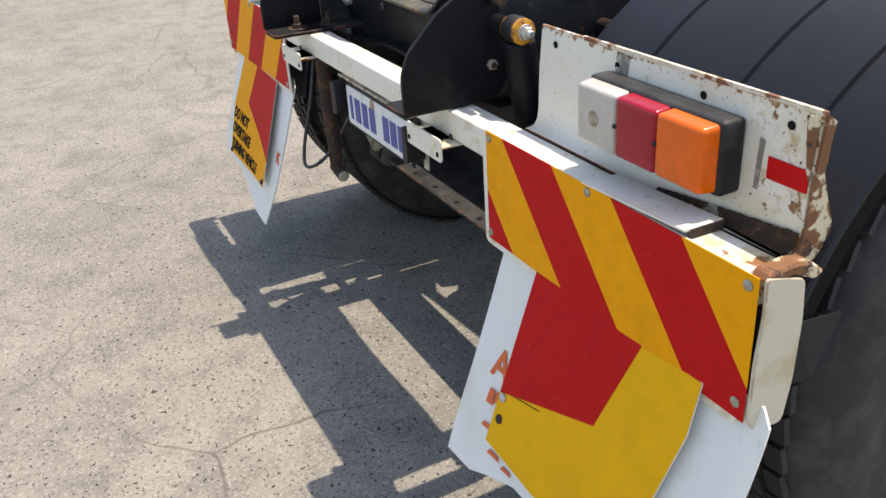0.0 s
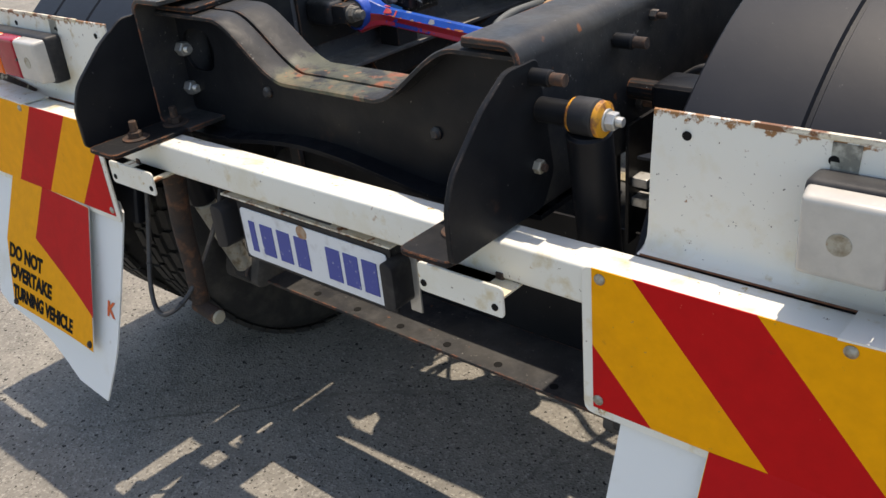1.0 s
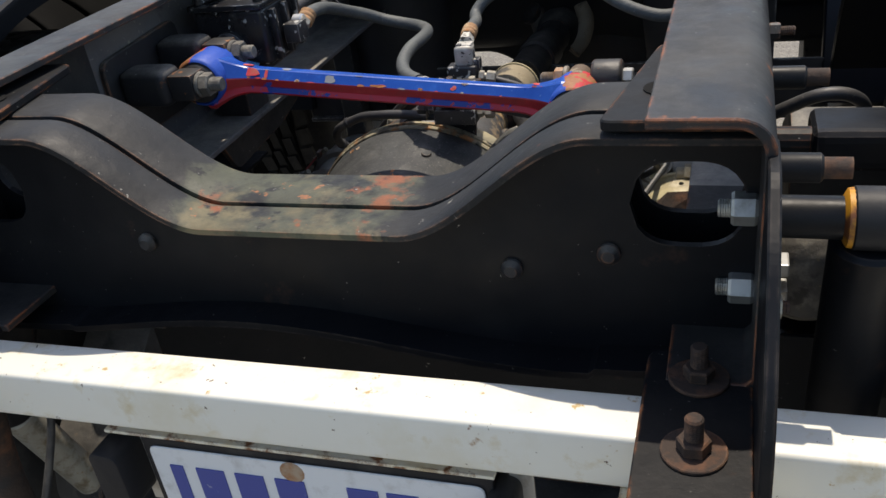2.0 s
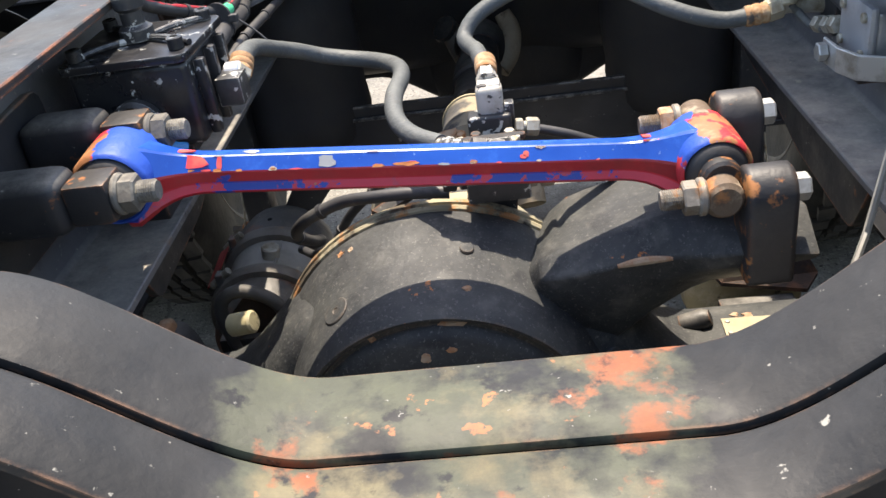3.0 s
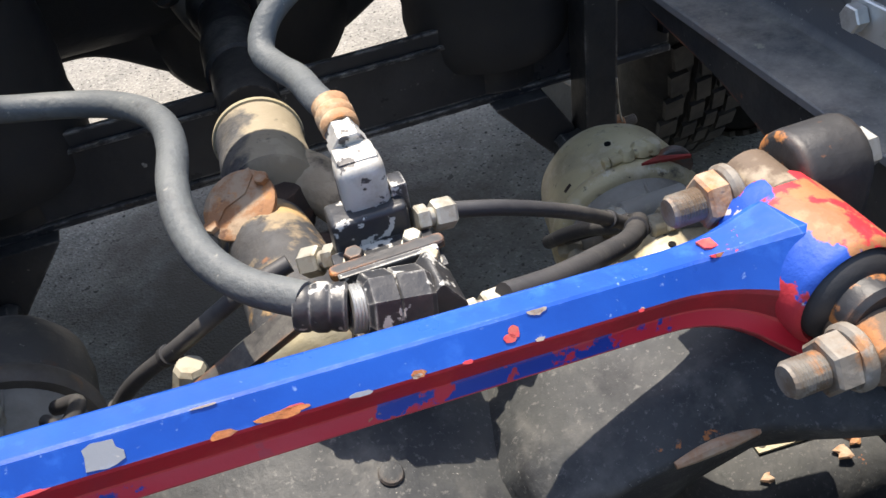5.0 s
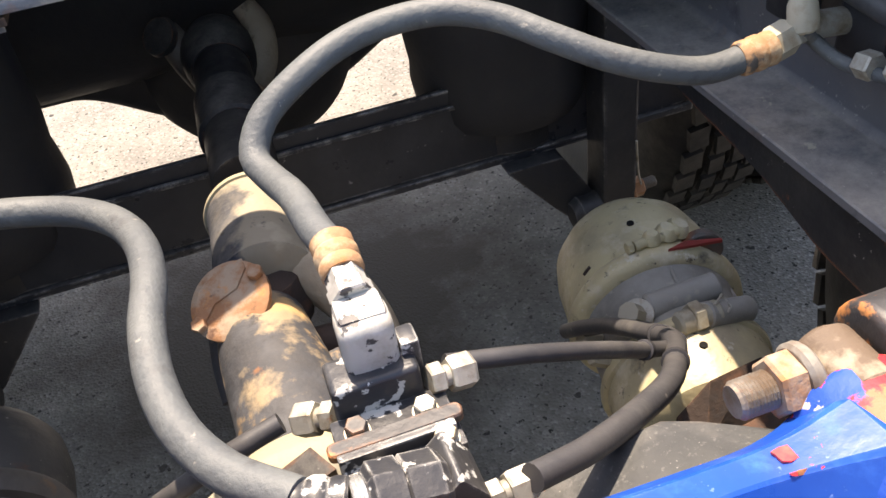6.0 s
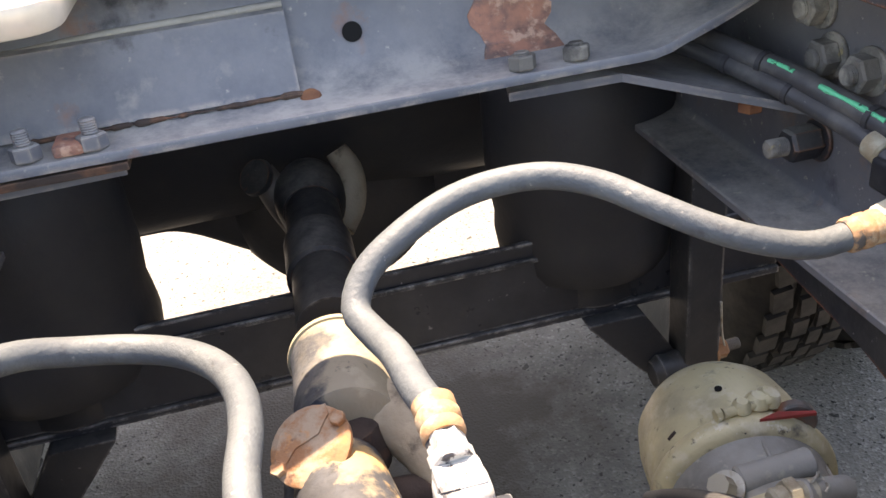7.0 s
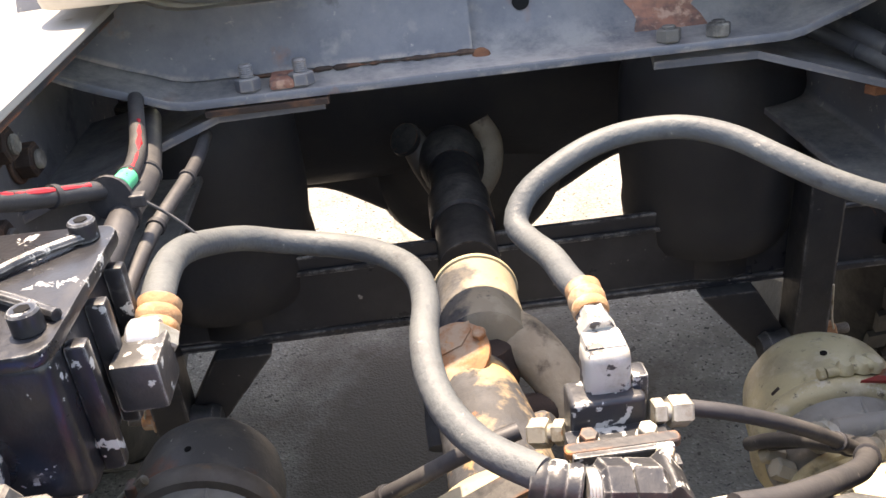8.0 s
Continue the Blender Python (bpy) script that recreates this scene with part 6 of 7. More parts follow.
    strip = [centre + cdir * 0.0099 + ax1 * u + ax2 * v for u, v in ((-0.03, -0.002), (-0.012, 0.006), (0.012, 0.002), (0.03, 0.012), (0.033, 0.022), (0.01, 0.031), (-0.016, 0.028), (-0.031, 0.013))]
    part("lock_plate", sheet(strip, 0.0018, cdir), orange_rust, cap)
    # far joint, seen over the top of the beam
    part("far_yoke", lathe([(0.043, 0), (0.05, 0.012), (0.058, 0.06), (0.05, 0.1), (0.03, 0.105)], B - d * 0.12, d, 28), dusty_black, ds, smooth=True)
    part("far_ear", tube([(0.02, 1.69, 0.65), (0.046, 1.71, 0.675), (0.056, 1.73, 0.715), (0.042, 1.745, 0.75)], lambda u: 0.03 - 0.012 * u, 14), tan_dirt, ds, smooth=True)
    part("far_ear", tube([(-0.03, 1.7, 0.66), (-0.055, 1.73, 0.69), (-0.078, 1.75, 0.735)], lambda u: 0.032 - 0.01 * u, 14), clamp_tan, ds, smooth=True)
    part("far_cap", lathe([(0.028, 0), (0.03, 0.004), (0.028, 0.012), (0, 0.014)], (-0.082, 1.74, 0.73), (-0.5, -0.5, 0.6), 20), dusty_black, ds, smooth=True)
    part("far_cross", cyl((-0.06, 1.76, 0.7), (0.07, 1.76, 0.7), 0.02, 14), dusty_black, ds, smooth=True)
    return ds


build_drive_shaft()


# ---- air springs on their cross beam ----
def build_cross_beam():
    cb = thing("spring_beam", (0, 1.45, 0.52), "black channel beam under the air springs with scraped edges", "beam")
    part("beam_web", box(-0.62, 0.62, 1.437, 1.446, 0.573, 0.695, 0.002), beam_black, cb)
    part("beam_ridge", box(-0.62, 0.62, 1.4305, 1.4365, 0.667, 0.674, 0.002), beam_black, cb)
    part("beam_lip", box(-0.62, 0.62, 1.43, 1.6, 0.562, 0.5725, 0.002), beam_black, cb)
    for s in (-1, 1):
        part("hanger_post", box(*sorted((s * 0.448, s * 0.5)), 1.375, 1.43, 0.43, 0.8475, 0.004), lifted_black, cb)
        part("link_rod", prism(rounded([(s * 0.315, 0.562), (s * 0.4, 0.562), (s * 0.452, 0.478), (s * 0.43, 0.445), (s * 0.402, 0.458)], 0.006, 3), "y", 1.405, 1.44, 0.003, 2), lifted_black, cb, smooth=True)
        part("rod_joint", lathe([(0, 0), (0.02, 0.004), (0.027, 0.016), (0.024, 0.03), (0.027, 0.044), (0.022, 0.056), (0.017, 0.06), (0.017, 0.1)], (s * 0.403, 1.395, 0.462), (s, 0, 0.08), 22), lifted_black, cb, smooth=True)
        bolt("joint_bolt", (s * 0.498, 1.393, 0.481), (s, 0, 0.08), 0.0155, cb, orange_rust, clamp_tan, 0.02, 0.018, 0.022)
        part("joint_wire", tube([(s * 0.515, 1.385, 0.485), (s * 0.505, 1.38, 0.52), (s * 0.495, 1.37, 0.58)], 0.0016, 6), zinc, cb)
    return cb


build_cross_beam()


def build_air_spring(s):
    sp = thing("air_spring", (s * 0.357, 1.5, 0.573), "black rubber air spring standing on the cross beam", "air spring", "air springs")
    c = (0.354 if s > 0 else -0.367, 1.512, 0.574)
    prof = [(0.05, 0.04), (0.095, 0.042), (0.113, 0.05), (0.122, 0.068), (0.126, 0.1), (0.124, 0.125), (0.127, 0.15), (0.132, 0.2), (0.13, 0.3), (0.118, 0.345), (0.1, 0.36), (0.06, 0.362)]
    if s < 0:
        prof = [(r * (1.05 if h < 0.13 else 1.0), h) for r, h in prof]
    part("bellows", lathe(prof, c, (0, 0, 1), 48), rubber, sp, smooth=True)
    part("piston", cyl((c[0], c[1], 0.5727), (c[0], c[1], 0.617), 0.085, 36, edge=0.003), lifted_black, sp, smooth=True)
    part("top_plate", cyl((c[0], c[1], 0.932), (c[0], c[1], 0.942), 0.115, 40, edge=0.002), dusty_black, sp, smooth=True)
    part("spring_mount", box(*sorted((s * 0.3, s * 0.447)), c[1] - 0.06, c[1] + 0.06, 0.941, 1.02, 0.004), lifted_black, sp)
    return sp


build_air_spring(1)
build_air_spring(-1)


# ---- front crossmember, gussets and coupling plate ----
def fl_z(x):
    """Lower edge of the coupling crossmember: level in the middle, swept up at both ends."""
    a = max(0.0, abs(x) - 0.29)
    return 1.0095 + 1.1 * a * a + (0.22 * a if a > 0.04 else 0.22 * a * a / 0.04)


def build_coupling_crossmember():
    cm = thing("coupling_crossmember", (0, 1.23, 0.99), "greasy blue-black pressed crossmember with welded doubler plate and bolts", "crossmember")
    n = 60
    xs = [-0.447 + 0.894 * k / n for k in range(n + 1)]
    prof = [(1.172, 0.0065), (1.174, 0.0095), (1.212, 0.011), (1.229, 0.018), (1.243, 0.032), (1.26, 0.075), (1.275, 0.112), (1.283, 0.118), (1.292, 0.118)]
    bm = bmesh.new()
    rows = []
    for x in xs:
        z = fl_z(x)
        rows.append([bm.verts.new((x, y, z + h)) for y, h in prof] + [bm.verts.new((x, y + (0.008 if h < 0.12 and y > 1.2 else 0), z + h - (0.005 if y < 1.235 or h > 0.12 else 0))) for y, h in prof[::-1]])
    m = len(rows[0])
    for a, b in zip(rows, rows[1:]):
        for k in range(m):
            bm.faces.new((a[k], a[(k + 1) % m], b[(k + 1) % m], b[k]))
    bm.faces.new(rows[0])
    bm.faces.new(rows[-1][::-1])
    part("pressed_channel", bm, blue_steel, cm, smooth=True)
    # doubler plate on the driver's half
    bm = bmesh.new()
    rows = []
    for k in range(31):
        x = -0.445 + 0.433 * k / 30
        z = fl_z(x)
        rows.append([bm.verts.new(p) for p in ((x, 1.2165, z + 0.0165), (x, 1.2495, z + 0.079), (x, 1.261, z + 0.0805), (x, 1.261, z + 0.0745), (x, 1.249, z + 0.04))])
    for a, b in zip(rows, rows[1:]):
        for k in range(5):
            bm.faces.new((a[k], a[(k + 1) % 5], b[(k + 1) % 5], b[k]))
    bm.faces.new(rows[0])
    bm.faces.new(rows[-1][::-1])
    dbl = part("doubler_plate", bm, blue_steel, cm, smooth=True)
    line = [(-0.25 + 0.24 * k / 60, 1.2155 + 0.0008 * math.sin(k * 0.9), fl_z(-0.25 + 0.24 * k / 60) + 0.0145) for k in range(61)]
    rng = random.Random(11)
    lumps = [rng.uniform(0.0006, 0.0034) for k in range(40)]
    part("weld_bead", tube(line, lambda u: lumps[int(u * 39)], 8, smooth_line=False), dark_rust, dbl, smooth=True)
    part("weld_end", lathe([(0.01, 0), (0.008, 0.003), (0, 0.005)], (-0.004, 1.2125, fl_z(0) + 0.0105), (0, -0.5, 0.8), 12), rust, dbl, smooth=True)
    part("rust_block", box(-0.215, -0.19, 1.176, 1.211, fl_z(-0.2) + 0.01, fl_z(-0.2) + 0.02, 0.004, 2), red_rust, cm, smooth=True)
    part("lip_line", tube([(-0.445, 1.262, fl_z(-0.445) + 0.083), (-0.3, 1.262, 1.092), (-0.15, 1.262, 1.091), (-0.012, 1.262, 1.092)], 0.0035, 10), mid_grey, dbl, smooth=True)
    for x, mat in ((-0.236, blue_steel), (-0.184, blue_steel), (0.18, dirty_bolt), (0.23, dirty_bolt)):
        z = fl_z(x) + 0.01
        bolt("flange_bolt", (x, 1.186, z), (0, 0.12, 1), 0.0125, cm, mat, mat, 0.0, 0.013, 0.014 if x < 0 else 0.004)
    part("web_hole", lathe([(0.009, 0), (0.009, 0.0012)], (0.044, 1.2495, 1.0605), (0, -1, 0.33), 18), ink_black, cm)
    bm = bmesh.new()
    rows = []
    for k in range(13):
        h = 0.014 + 0.1 * k / 12
        ya = next(y0 + (y1 - y0) * (h - h0) / (h1 - h0) for (y0, h0), (y1, h1) in zip(prof[2:], prof[3:]) if h0 <= h <= h1)
        xa, xb = 0.155 + 0.006 * math.sin(k * 1.3), 0.226 + 0.006 * math.sin(k * 1.9 + 1)
        rows.append([bm.verts.new((x, ya + dy, fl_z(0) + h)) for x, dy in ((xa, -0.0012), ((xa + xb) / 2, -0.002), (xb, -0.0012), (xb, 0.002), (xa, 0.002))])
    for a, b in zip(rows, rows[1:]):
        for k in range(5):
            bm.faces.new((a[k], a[(k + 1) % 5], b[(k + 1) % 5], b[k]))
    part("rust_streak", bm, red_rust, cm)
    # gusset straps down to the rails, and shims
    for s in (-1, 1):
        st = part("gusset", sheet([(s * 0.165, 1.184, 1.001), (s * 0.27, 1.18, 1.001), (s * 0.4, 1.12, 0.968), (s * 0.447, 1.095, 0.956), (s * 0.447, 1.34, 0.956), (s * 0.2, 1.34, 1.001)], 0.008, (0, 0, -1)), blue_steel, cm)
        bolt("gusset_bolt", (s * 0.385, 1.157, 0.962), (0, 0, -1), 0.012, st, rust)
    part("shim", box(-0.28, -0.16, 1.172, 1.24, 1.0015, 1.0085, 0.001), dark_rust, cm)
    return cm


build_coupling_crossmember()


def build_coupling():
    fw = thing("fifth_wheel", (0, 1.9, 1.1), "greasy steel trailer coupling plate with pale worn ramp ends", "trailer coupling")
    pts = rounded([(-0.43, 1.52), (-0.1, 1.62), (-0.04, 1.95), (0.04, 1.95), (0.1, 1.62), (0.43, 1.52), (0.45, 2.3), (0.2, 2.5), (-0.2, 2.5), (-0.45, 2.3)], 0.05, 4)
    part("top_plate", prism(pts, "z", 1.22, 1.25, 0.005, 2), dusty_black, fw)
    for s in (-1, 1):
        xa, xb = sorted((s * 0.172, s * 0.4))
        ramp = part("ramp", prism(rounded([(xa, 1.14), (xb, 1.14), (xb, 1.5), (xa, 1.5)], 0.035, 5), "z", 1.123, 1.147, 0.006, 2), fifth_grease, fw, "pale worn ramp end", smooth=True)
        part("ramp_rib", sheet([(s * 0.29, 1.3, 1.147), (s * 0.29, 1.75, 1.22), (s * 0.29, 1.75, 1.13), (s * 0.29, 1.5, 1.123)], 0.012, (1, 0, 0)), dusty_black, fw)
        part("ramp_slope", sheet([(xa, 1.49, 1.13), (xb, 1.49, 1.13), (xb, 1.62, 1.24), (xa, 1.62, 1.24)], 0.015, (0, 1, 0.4)), dusty_black, fw)
        part("pedestal", box(*sorted((s * 0.36, s * 0.455)), 1.75, 2.05, 1.12, 1.225, 0.006), lifted_black, fw)
    # unseen strip added to keep sun off the crossmember's web and flange
    part("rear_lip", box(-0.18, 0.18, 1.216, 1.325, 1.148, 1.156, 0.002), dusty_black, fw)
    # unseen thin sheet added to shade the far shaft and the ground
    part("base_plate", box(-0.358, 0.358, 1.42, 2.75, 1.1505, 1.1525, 0.0), lifted_black, fw)
    return fw


def build_deck(s, y0):
    dk = thing("side_deck", (s * 0.5, y0, 1.1), "pale worn alloy deck plate lying along the chassis rail", "deck plate", "deck plates")
    part("deck_sheet", prism(rounded([(s * 0.354, y0), (s * 0.606, y0), (s * 0.606, 2.75), (s * 0.354, 2.75)], 0.01, 3), "z", 1.1005, 1.109, 0.0015, 1), pale_deck, dk)
    part("deck_lip", box(*sorted((s * 0.59, s * 0.5945)), y0 + 0.02, 2.74, 1.06, 1.1003, 0.001), pale_deck, dk)



build_coupling()
build_deck(-1, 0.86)
# unseen mirror of the left deck, added to shade ground beside the rail
build_deck(1, 1.22)


# ---- brake chambers ----
def build_olive_chamber():
    bc = thing("brake_chamber", (0.37, 1.02, 0.44), "olive passivated spring brake chamber with grey middle and red tab", "brake chamber", "brake chambers")
    o, d, k = Vector((0.334, 0.903, 0.545)), Vector((0.175, 1, 0.012)).normalized(), 1.06
    side = d.cross(Vector((0, 0, 1))).normalized()
    up = side.cross(d)

    def ring(name, prof, mat, label=""):
        return part(name, lathe([(r * k, h * k) for r, h in prof], o, d, 56), mat, bc, label, smooth=True)

    def on(h, ang, r):
        return o + (d * h + (side * math.sin(radians(ang)) + up * math.cos(radians(ang))) * r) * k

    ring("lower_cup", [(0.03, 0.006), (0.06, 0.009), (0.074, 0.018), (0.0795, 0.035), (0.0815, 0.06), (0.082, 0.084), (0.06, 0.085)], olive_zinc)
    ring("crimped_rim", [(0.0825, 0.08), (0.086, 0.0815), (0.0872, 0.086), (0.086, 0.0915), (0.0825, 0.094)], olive_zinc)
    mid = ring("mid_housing", [(0.06, 0.092), (0.0812, 0.0945), (0.0795, 0.105), (0.0785, 0.13), (0.0795, 0.15), (0.0825, 0.166), (0.06, 0.17)], mid_grey, "grey cast middle housing")
    for a0 in (3, 62, -75):
        part("rib", tube([on(h, a0 + (h - 0.12) * 40, 0.0795) for h in (0.11, 0.14, 0.163)], 0.0026, 8), mid_grey, mid, smooth=True)
    ring("clamp_band", [(0.083, 0.163), (0.0885, 0.165), (0.0935, 0.17), (0.0952, 0.176), (0.0945, 0.183), (0.0905, 0.189), (0.0868, 0.193)], olive_zinc)
    dome = ring("dome", [(0.05, 0.19), (0.087, 0.191), (0.0885, 0.215), (0.0875, 0.248), (0.082, 0.276), (0.068, 0.298), (0.042, 0.313), (0, 0.319)], olive_zinc)
    for h, a0, r in ((0.23, -8, 0.0875), (0.2, 100, 0.0875)):
        part("vent_hole", cyl(on(h, a0, r), on(h, a0, r + 0.0018), 0.0042, 12), ink_black, dome)
    part("vent_hole", cyl(on(0.053, -2, 0.0805), on(0.053, -2, 0.0822), 0.0042, 12), ink_black, bc)
    part("paint_chip", tube([on(0.203, -53, 0.0872), on(0.2035, -50, 0.0876), on(0.2045, -46, 0.0872)], 0.0024, 8), dark_rust, dome)
    # clamp bolt with its lugs and the red tab beside it
    part("clamp_bolt", cyl(on(0.183, -14, 0.1), on(0.19, 13, 0.103), 0.0058, 12), olive_zinc, bc, smooth=True)
    part("bolt_end", hexnut(on(0.183, -15, 0.1), on(0.183, -14, 0.1) - on(0.19, 13, 0.103), 0.0075, 0.007), olive_zinc, bc)
    for h, a0, r in ((0.187, -3, 0.011), (0.193, 7, 0.0135), (0.199, 15, 0.015)):
        lug = cyl(on(h, a0, 0.094), on(h, a0 + 0.5, 0.107), r, 18, r2=r * 0.8, edge=0.003)
        part("clamp_lug", lug, olive_zinc, bc, smooth=True)
    part("red_tab", sheet([on(0.1665, 3, 0.0965), on(0.174, 36, 0.109), on(0.1775, 36, 0.109), on(0.1735, 14, 0.1)], 0.0035, up), red_shield, bc, "faded red tab")
    part("tab_lug", cyl(on(0.178, 31, 0.09), on(0.19, 32, 0.09), 0.023, 24, edge=0.002), dark_chamber, bc, smooth=True)
    # two stubs across the middle, a port with a pale ring and a wired cream sleeve
    part("upper_stub", cyl(on(0.116, -24, 0.083), on(0.127, 27, 0.088), 0.0145, 22, edge=0.003), mid_grey, bc, smooth=True)
    stub = part("lower_stub", cyl(on(0.083, 6, 0.087), on(0.098, 42, 0.092), 0.0135, 22, edge=0.003), mid_grey, bc, smooth=True)
    part("stub_sleeve", cyl(on(0.078, -12, 0.088), on(0.087, 17, 0.0885), 0.0125, 18, edge=0.003), clamp_cream, stub, "cream sleeve", smooth=True)
    part("sleeve_nut", hexnut(on(0.081, -3, 0.088), on(0.087, 17, 0.0885) - on(0.078, -12, 0.088), 0.0165, 0.012), clamp_cream, stub)
    part("wire_tie", tube([on(0.082, 10, 0.101), on(0.088, 14, 0.104), on(0.097, 18, 0.1), on(0.09, 21, 0.096), on(0.08, 19, 0.1), on(0.076, 17, 0.097)], 0.0014, 6), zinc, stub)
    aim = (on(0.1, -34, 0.12) - on(0.118, -30, 0.07)).normalized()
    p = on(0.112, -30, 0.079)
    port = part("port", cyl(p, p + aim * 0.03, 0.0115, 8), clamp_cream, bc, "cream-dusted port")
    part("port_ring", lathe([(0.0125, 0), (0.0185, 0.001), (0.0185, 0.003), (0.0125, 0.004)], p + aim * 0.008, aim, 24), zinc, port, smooth=True)
    for h, a0 in ((0.13, -68), (0.1, -64)):
        part("line_fitting", hexnut(on(h, a0, 0.082), on(h, a0, 1) - on(h, a0, 0), 0.0125, 0.022), clamp_cream, bc)
    # bracket lip under the cup
    part("mount_lip", sheet([on(0.002, -40, 0.07), on(0.008, -10, 0.088), on(0.022, 22, 0.094), on(0.032, 48, 0.1), on(0.02, 70, 0.1), on(-0.03, 60, 0.085), on(-0.03, -30, 0.06)], 0.006, -up), dark_rust, bc, "rust-edged bracket lip")
    part("mount_bracket", box(0.29, 0.39, 0.845, 0.868, 0.46, 0.58, 0.004), dusty_black, bc)
    part("mount_arm", box(0.33, 0.38, 0.76, 0.85, 0.475, 0.55, 0.004), dusty_black, bc)
    return bc


build_olive_chamber()


def build_dark_chamber():
    s, z = -1, 0.575
    bc = thing("brake_chamber", (s * 0.365, 1.02, z - 0.09), "dark rust-stained spring brake chamber with clamp bands", "brake chamber", "brake chambers")
    o, d = Vector((-0.364, 0.902, 0.5435)), Vector((s * 0.02, 1, 0.045)).normalized()
    shell, band = dark_chamber, clamp_tan

    def ring(name, prof, mat, label=""):
        return part(name, lathe(prof, o, d, 48), mat, bc, label, smooth=True)

    ring("lower_cup", [(0.03, 0.0), (0.06, 0.004), (0.074, 0.02), (0.08, 0.055), (0.082, 0.077), (0.06, 0.077)], shell)
    ring("clamp_band", [(0.083, 0.07), (0.09, 0.071), (0.0935, 0.077), (0.0935, 0.088), (0.09, 0.094), (0.083, 0.095)], band)
    ring("mid_housing", [(0.06, 0.09), (0.083, 0.092), (0.079, 0.11), (0.0785, 0.15), (0.082, 0.176), (0.06, 0.178)], mid_grey)
    part("rib", tube([o + d * h + Vector((-s * 0.02, 0, 0.0765)) for h in (0.098, 0.135, 0.172)], 0.003, 8), mid_grey, bc, smooth=True)
    ring("clamp_band", [(0.084, 0.17), (0.091, 0.171), (0.095, 0.178), (0.095, 0.19), (0.091, 0.197), (0.085, 0.199)], band)
    ring("dome", [(0.05, 0.192), (0.0855, 0.194), (0.088, 0.215), (0.087, 0.25), (0.08, 0.28), (0.064, 0.302), (0.035, 0.316), (0, 0.32)], shell)
    side = Vector((s, 0, 0))
    up = d.cross(side).normalized()
    if up.z < 0:
        up = -up

    def on(h, ang, r):
        return o + d * h + (side * math.sin(ang) + up * math.cos(ang)) * r

    for h in (0.083, 0.184):
        for ang in (radians(38), radians(205)):
            p = on(h, ang, 0.098)
            part("clamp_bolt", cyl(p - (side * math.cos(ang) - up * math.sin(ang)) * 0.02, p + (side * math.cos(ang) - up * math.sin(ang)) * 0.02, 0.006, 10), zinc, bc)
            part("clamp_ear", box(p.x - 0.006, p.x + 0.006, p.y - 0.009, p.y + 0.009, p.z - 0.012, p.z + 0.009, 0.002), shell, bc)
    ra = radians(52)
    part("red_tab", sheet([on(0.088, ra - 0.14, 0.099), on(0.184, ra - 0.14, 0.099), on(0.184, ra + 0.1, 0.104), on(0.088, ra + 0.1, 0.104)], 0.003, up), red_shield, bc, "faded red tab")
    part("vent_hole", cyl(on(0.225, radians(3), 0.0868), on(0.225, radians(3), 0.0885), 0.004, 12), ink_black, bc)
    part("vent_hole", cyl(on(0.05, radians(20), 0.0792), on(0.05, radians(20), 0.0812), 0.004, 12), ink_black, bc)
    part("port", cyl(on(0.13, radians(-8), 0.074), on(0.13, radians(-8), 0.096), 0.014, 16, edge=0.002), zinc, bc, smooth=True)
    part("clevis_cup", cyl((-0.362, 0.812, 0.652), (-0.326, 0.806, 0.66), 0.0155, 24, edge=0.003), olive_zinc, bc, "pale passivated clevis", smooth=True)
    part("yoke_plate", tube([(-0.37, 0.845, 0.56), (-0.385, 0.85, 0.64), (-0.375, 0.85, 0.672), (-0.345, 0.85, 0.68), (-0.305, 0.85, 0.655), (-0.29, 0.845, 0.6)], 0.0095, 12), grimy_cast, bc, smooth=True)
    part("yoke_web", sheet([(-0.37, 0.856, 0.56), (-0.38, 0.858, 0.635), (-0.345, 0.858, 0.672), (-0.305, 0.858, 0.645), (-0.295, 0.856, 0.58)], 0.006, (0, 1, 0)), dark_rust, bc)
    part("seat_block", prism(rounded([(-0.47, 0.55), (-0.4, 0.55), (-0.405, 0.64), (-0.42, 0.672), (-0.46, 0.67)], 0.014, 3), "y", 0.74, 0.81, 0.006, 2), grimy_cast, bc, smooth=True)
    part("seat_cap", prism(rounded([(-0.448, 0.6725), (-0.42, 0.6745), (-0.424, 0.69), (-0.442, 0.688)], 0.004, 2), "y", 0.755, 0.79, 0.003, 2), orange_rust, bc, smooth=True)
    part("mount_bracket", box(*sorted((s * 0.31, s * 0.4)), 0.845, 0.868, z - 0.09, z + 0.03, 0.004), dusty_black, bc)
    part("mount_arm", box(*sorted((s * 0.33, s * 0.38)), 0.76, 0.85, z - 0.075, z + 0.0, 0.004), dusty_black, bc)
    return bc


build_dark_chamber()


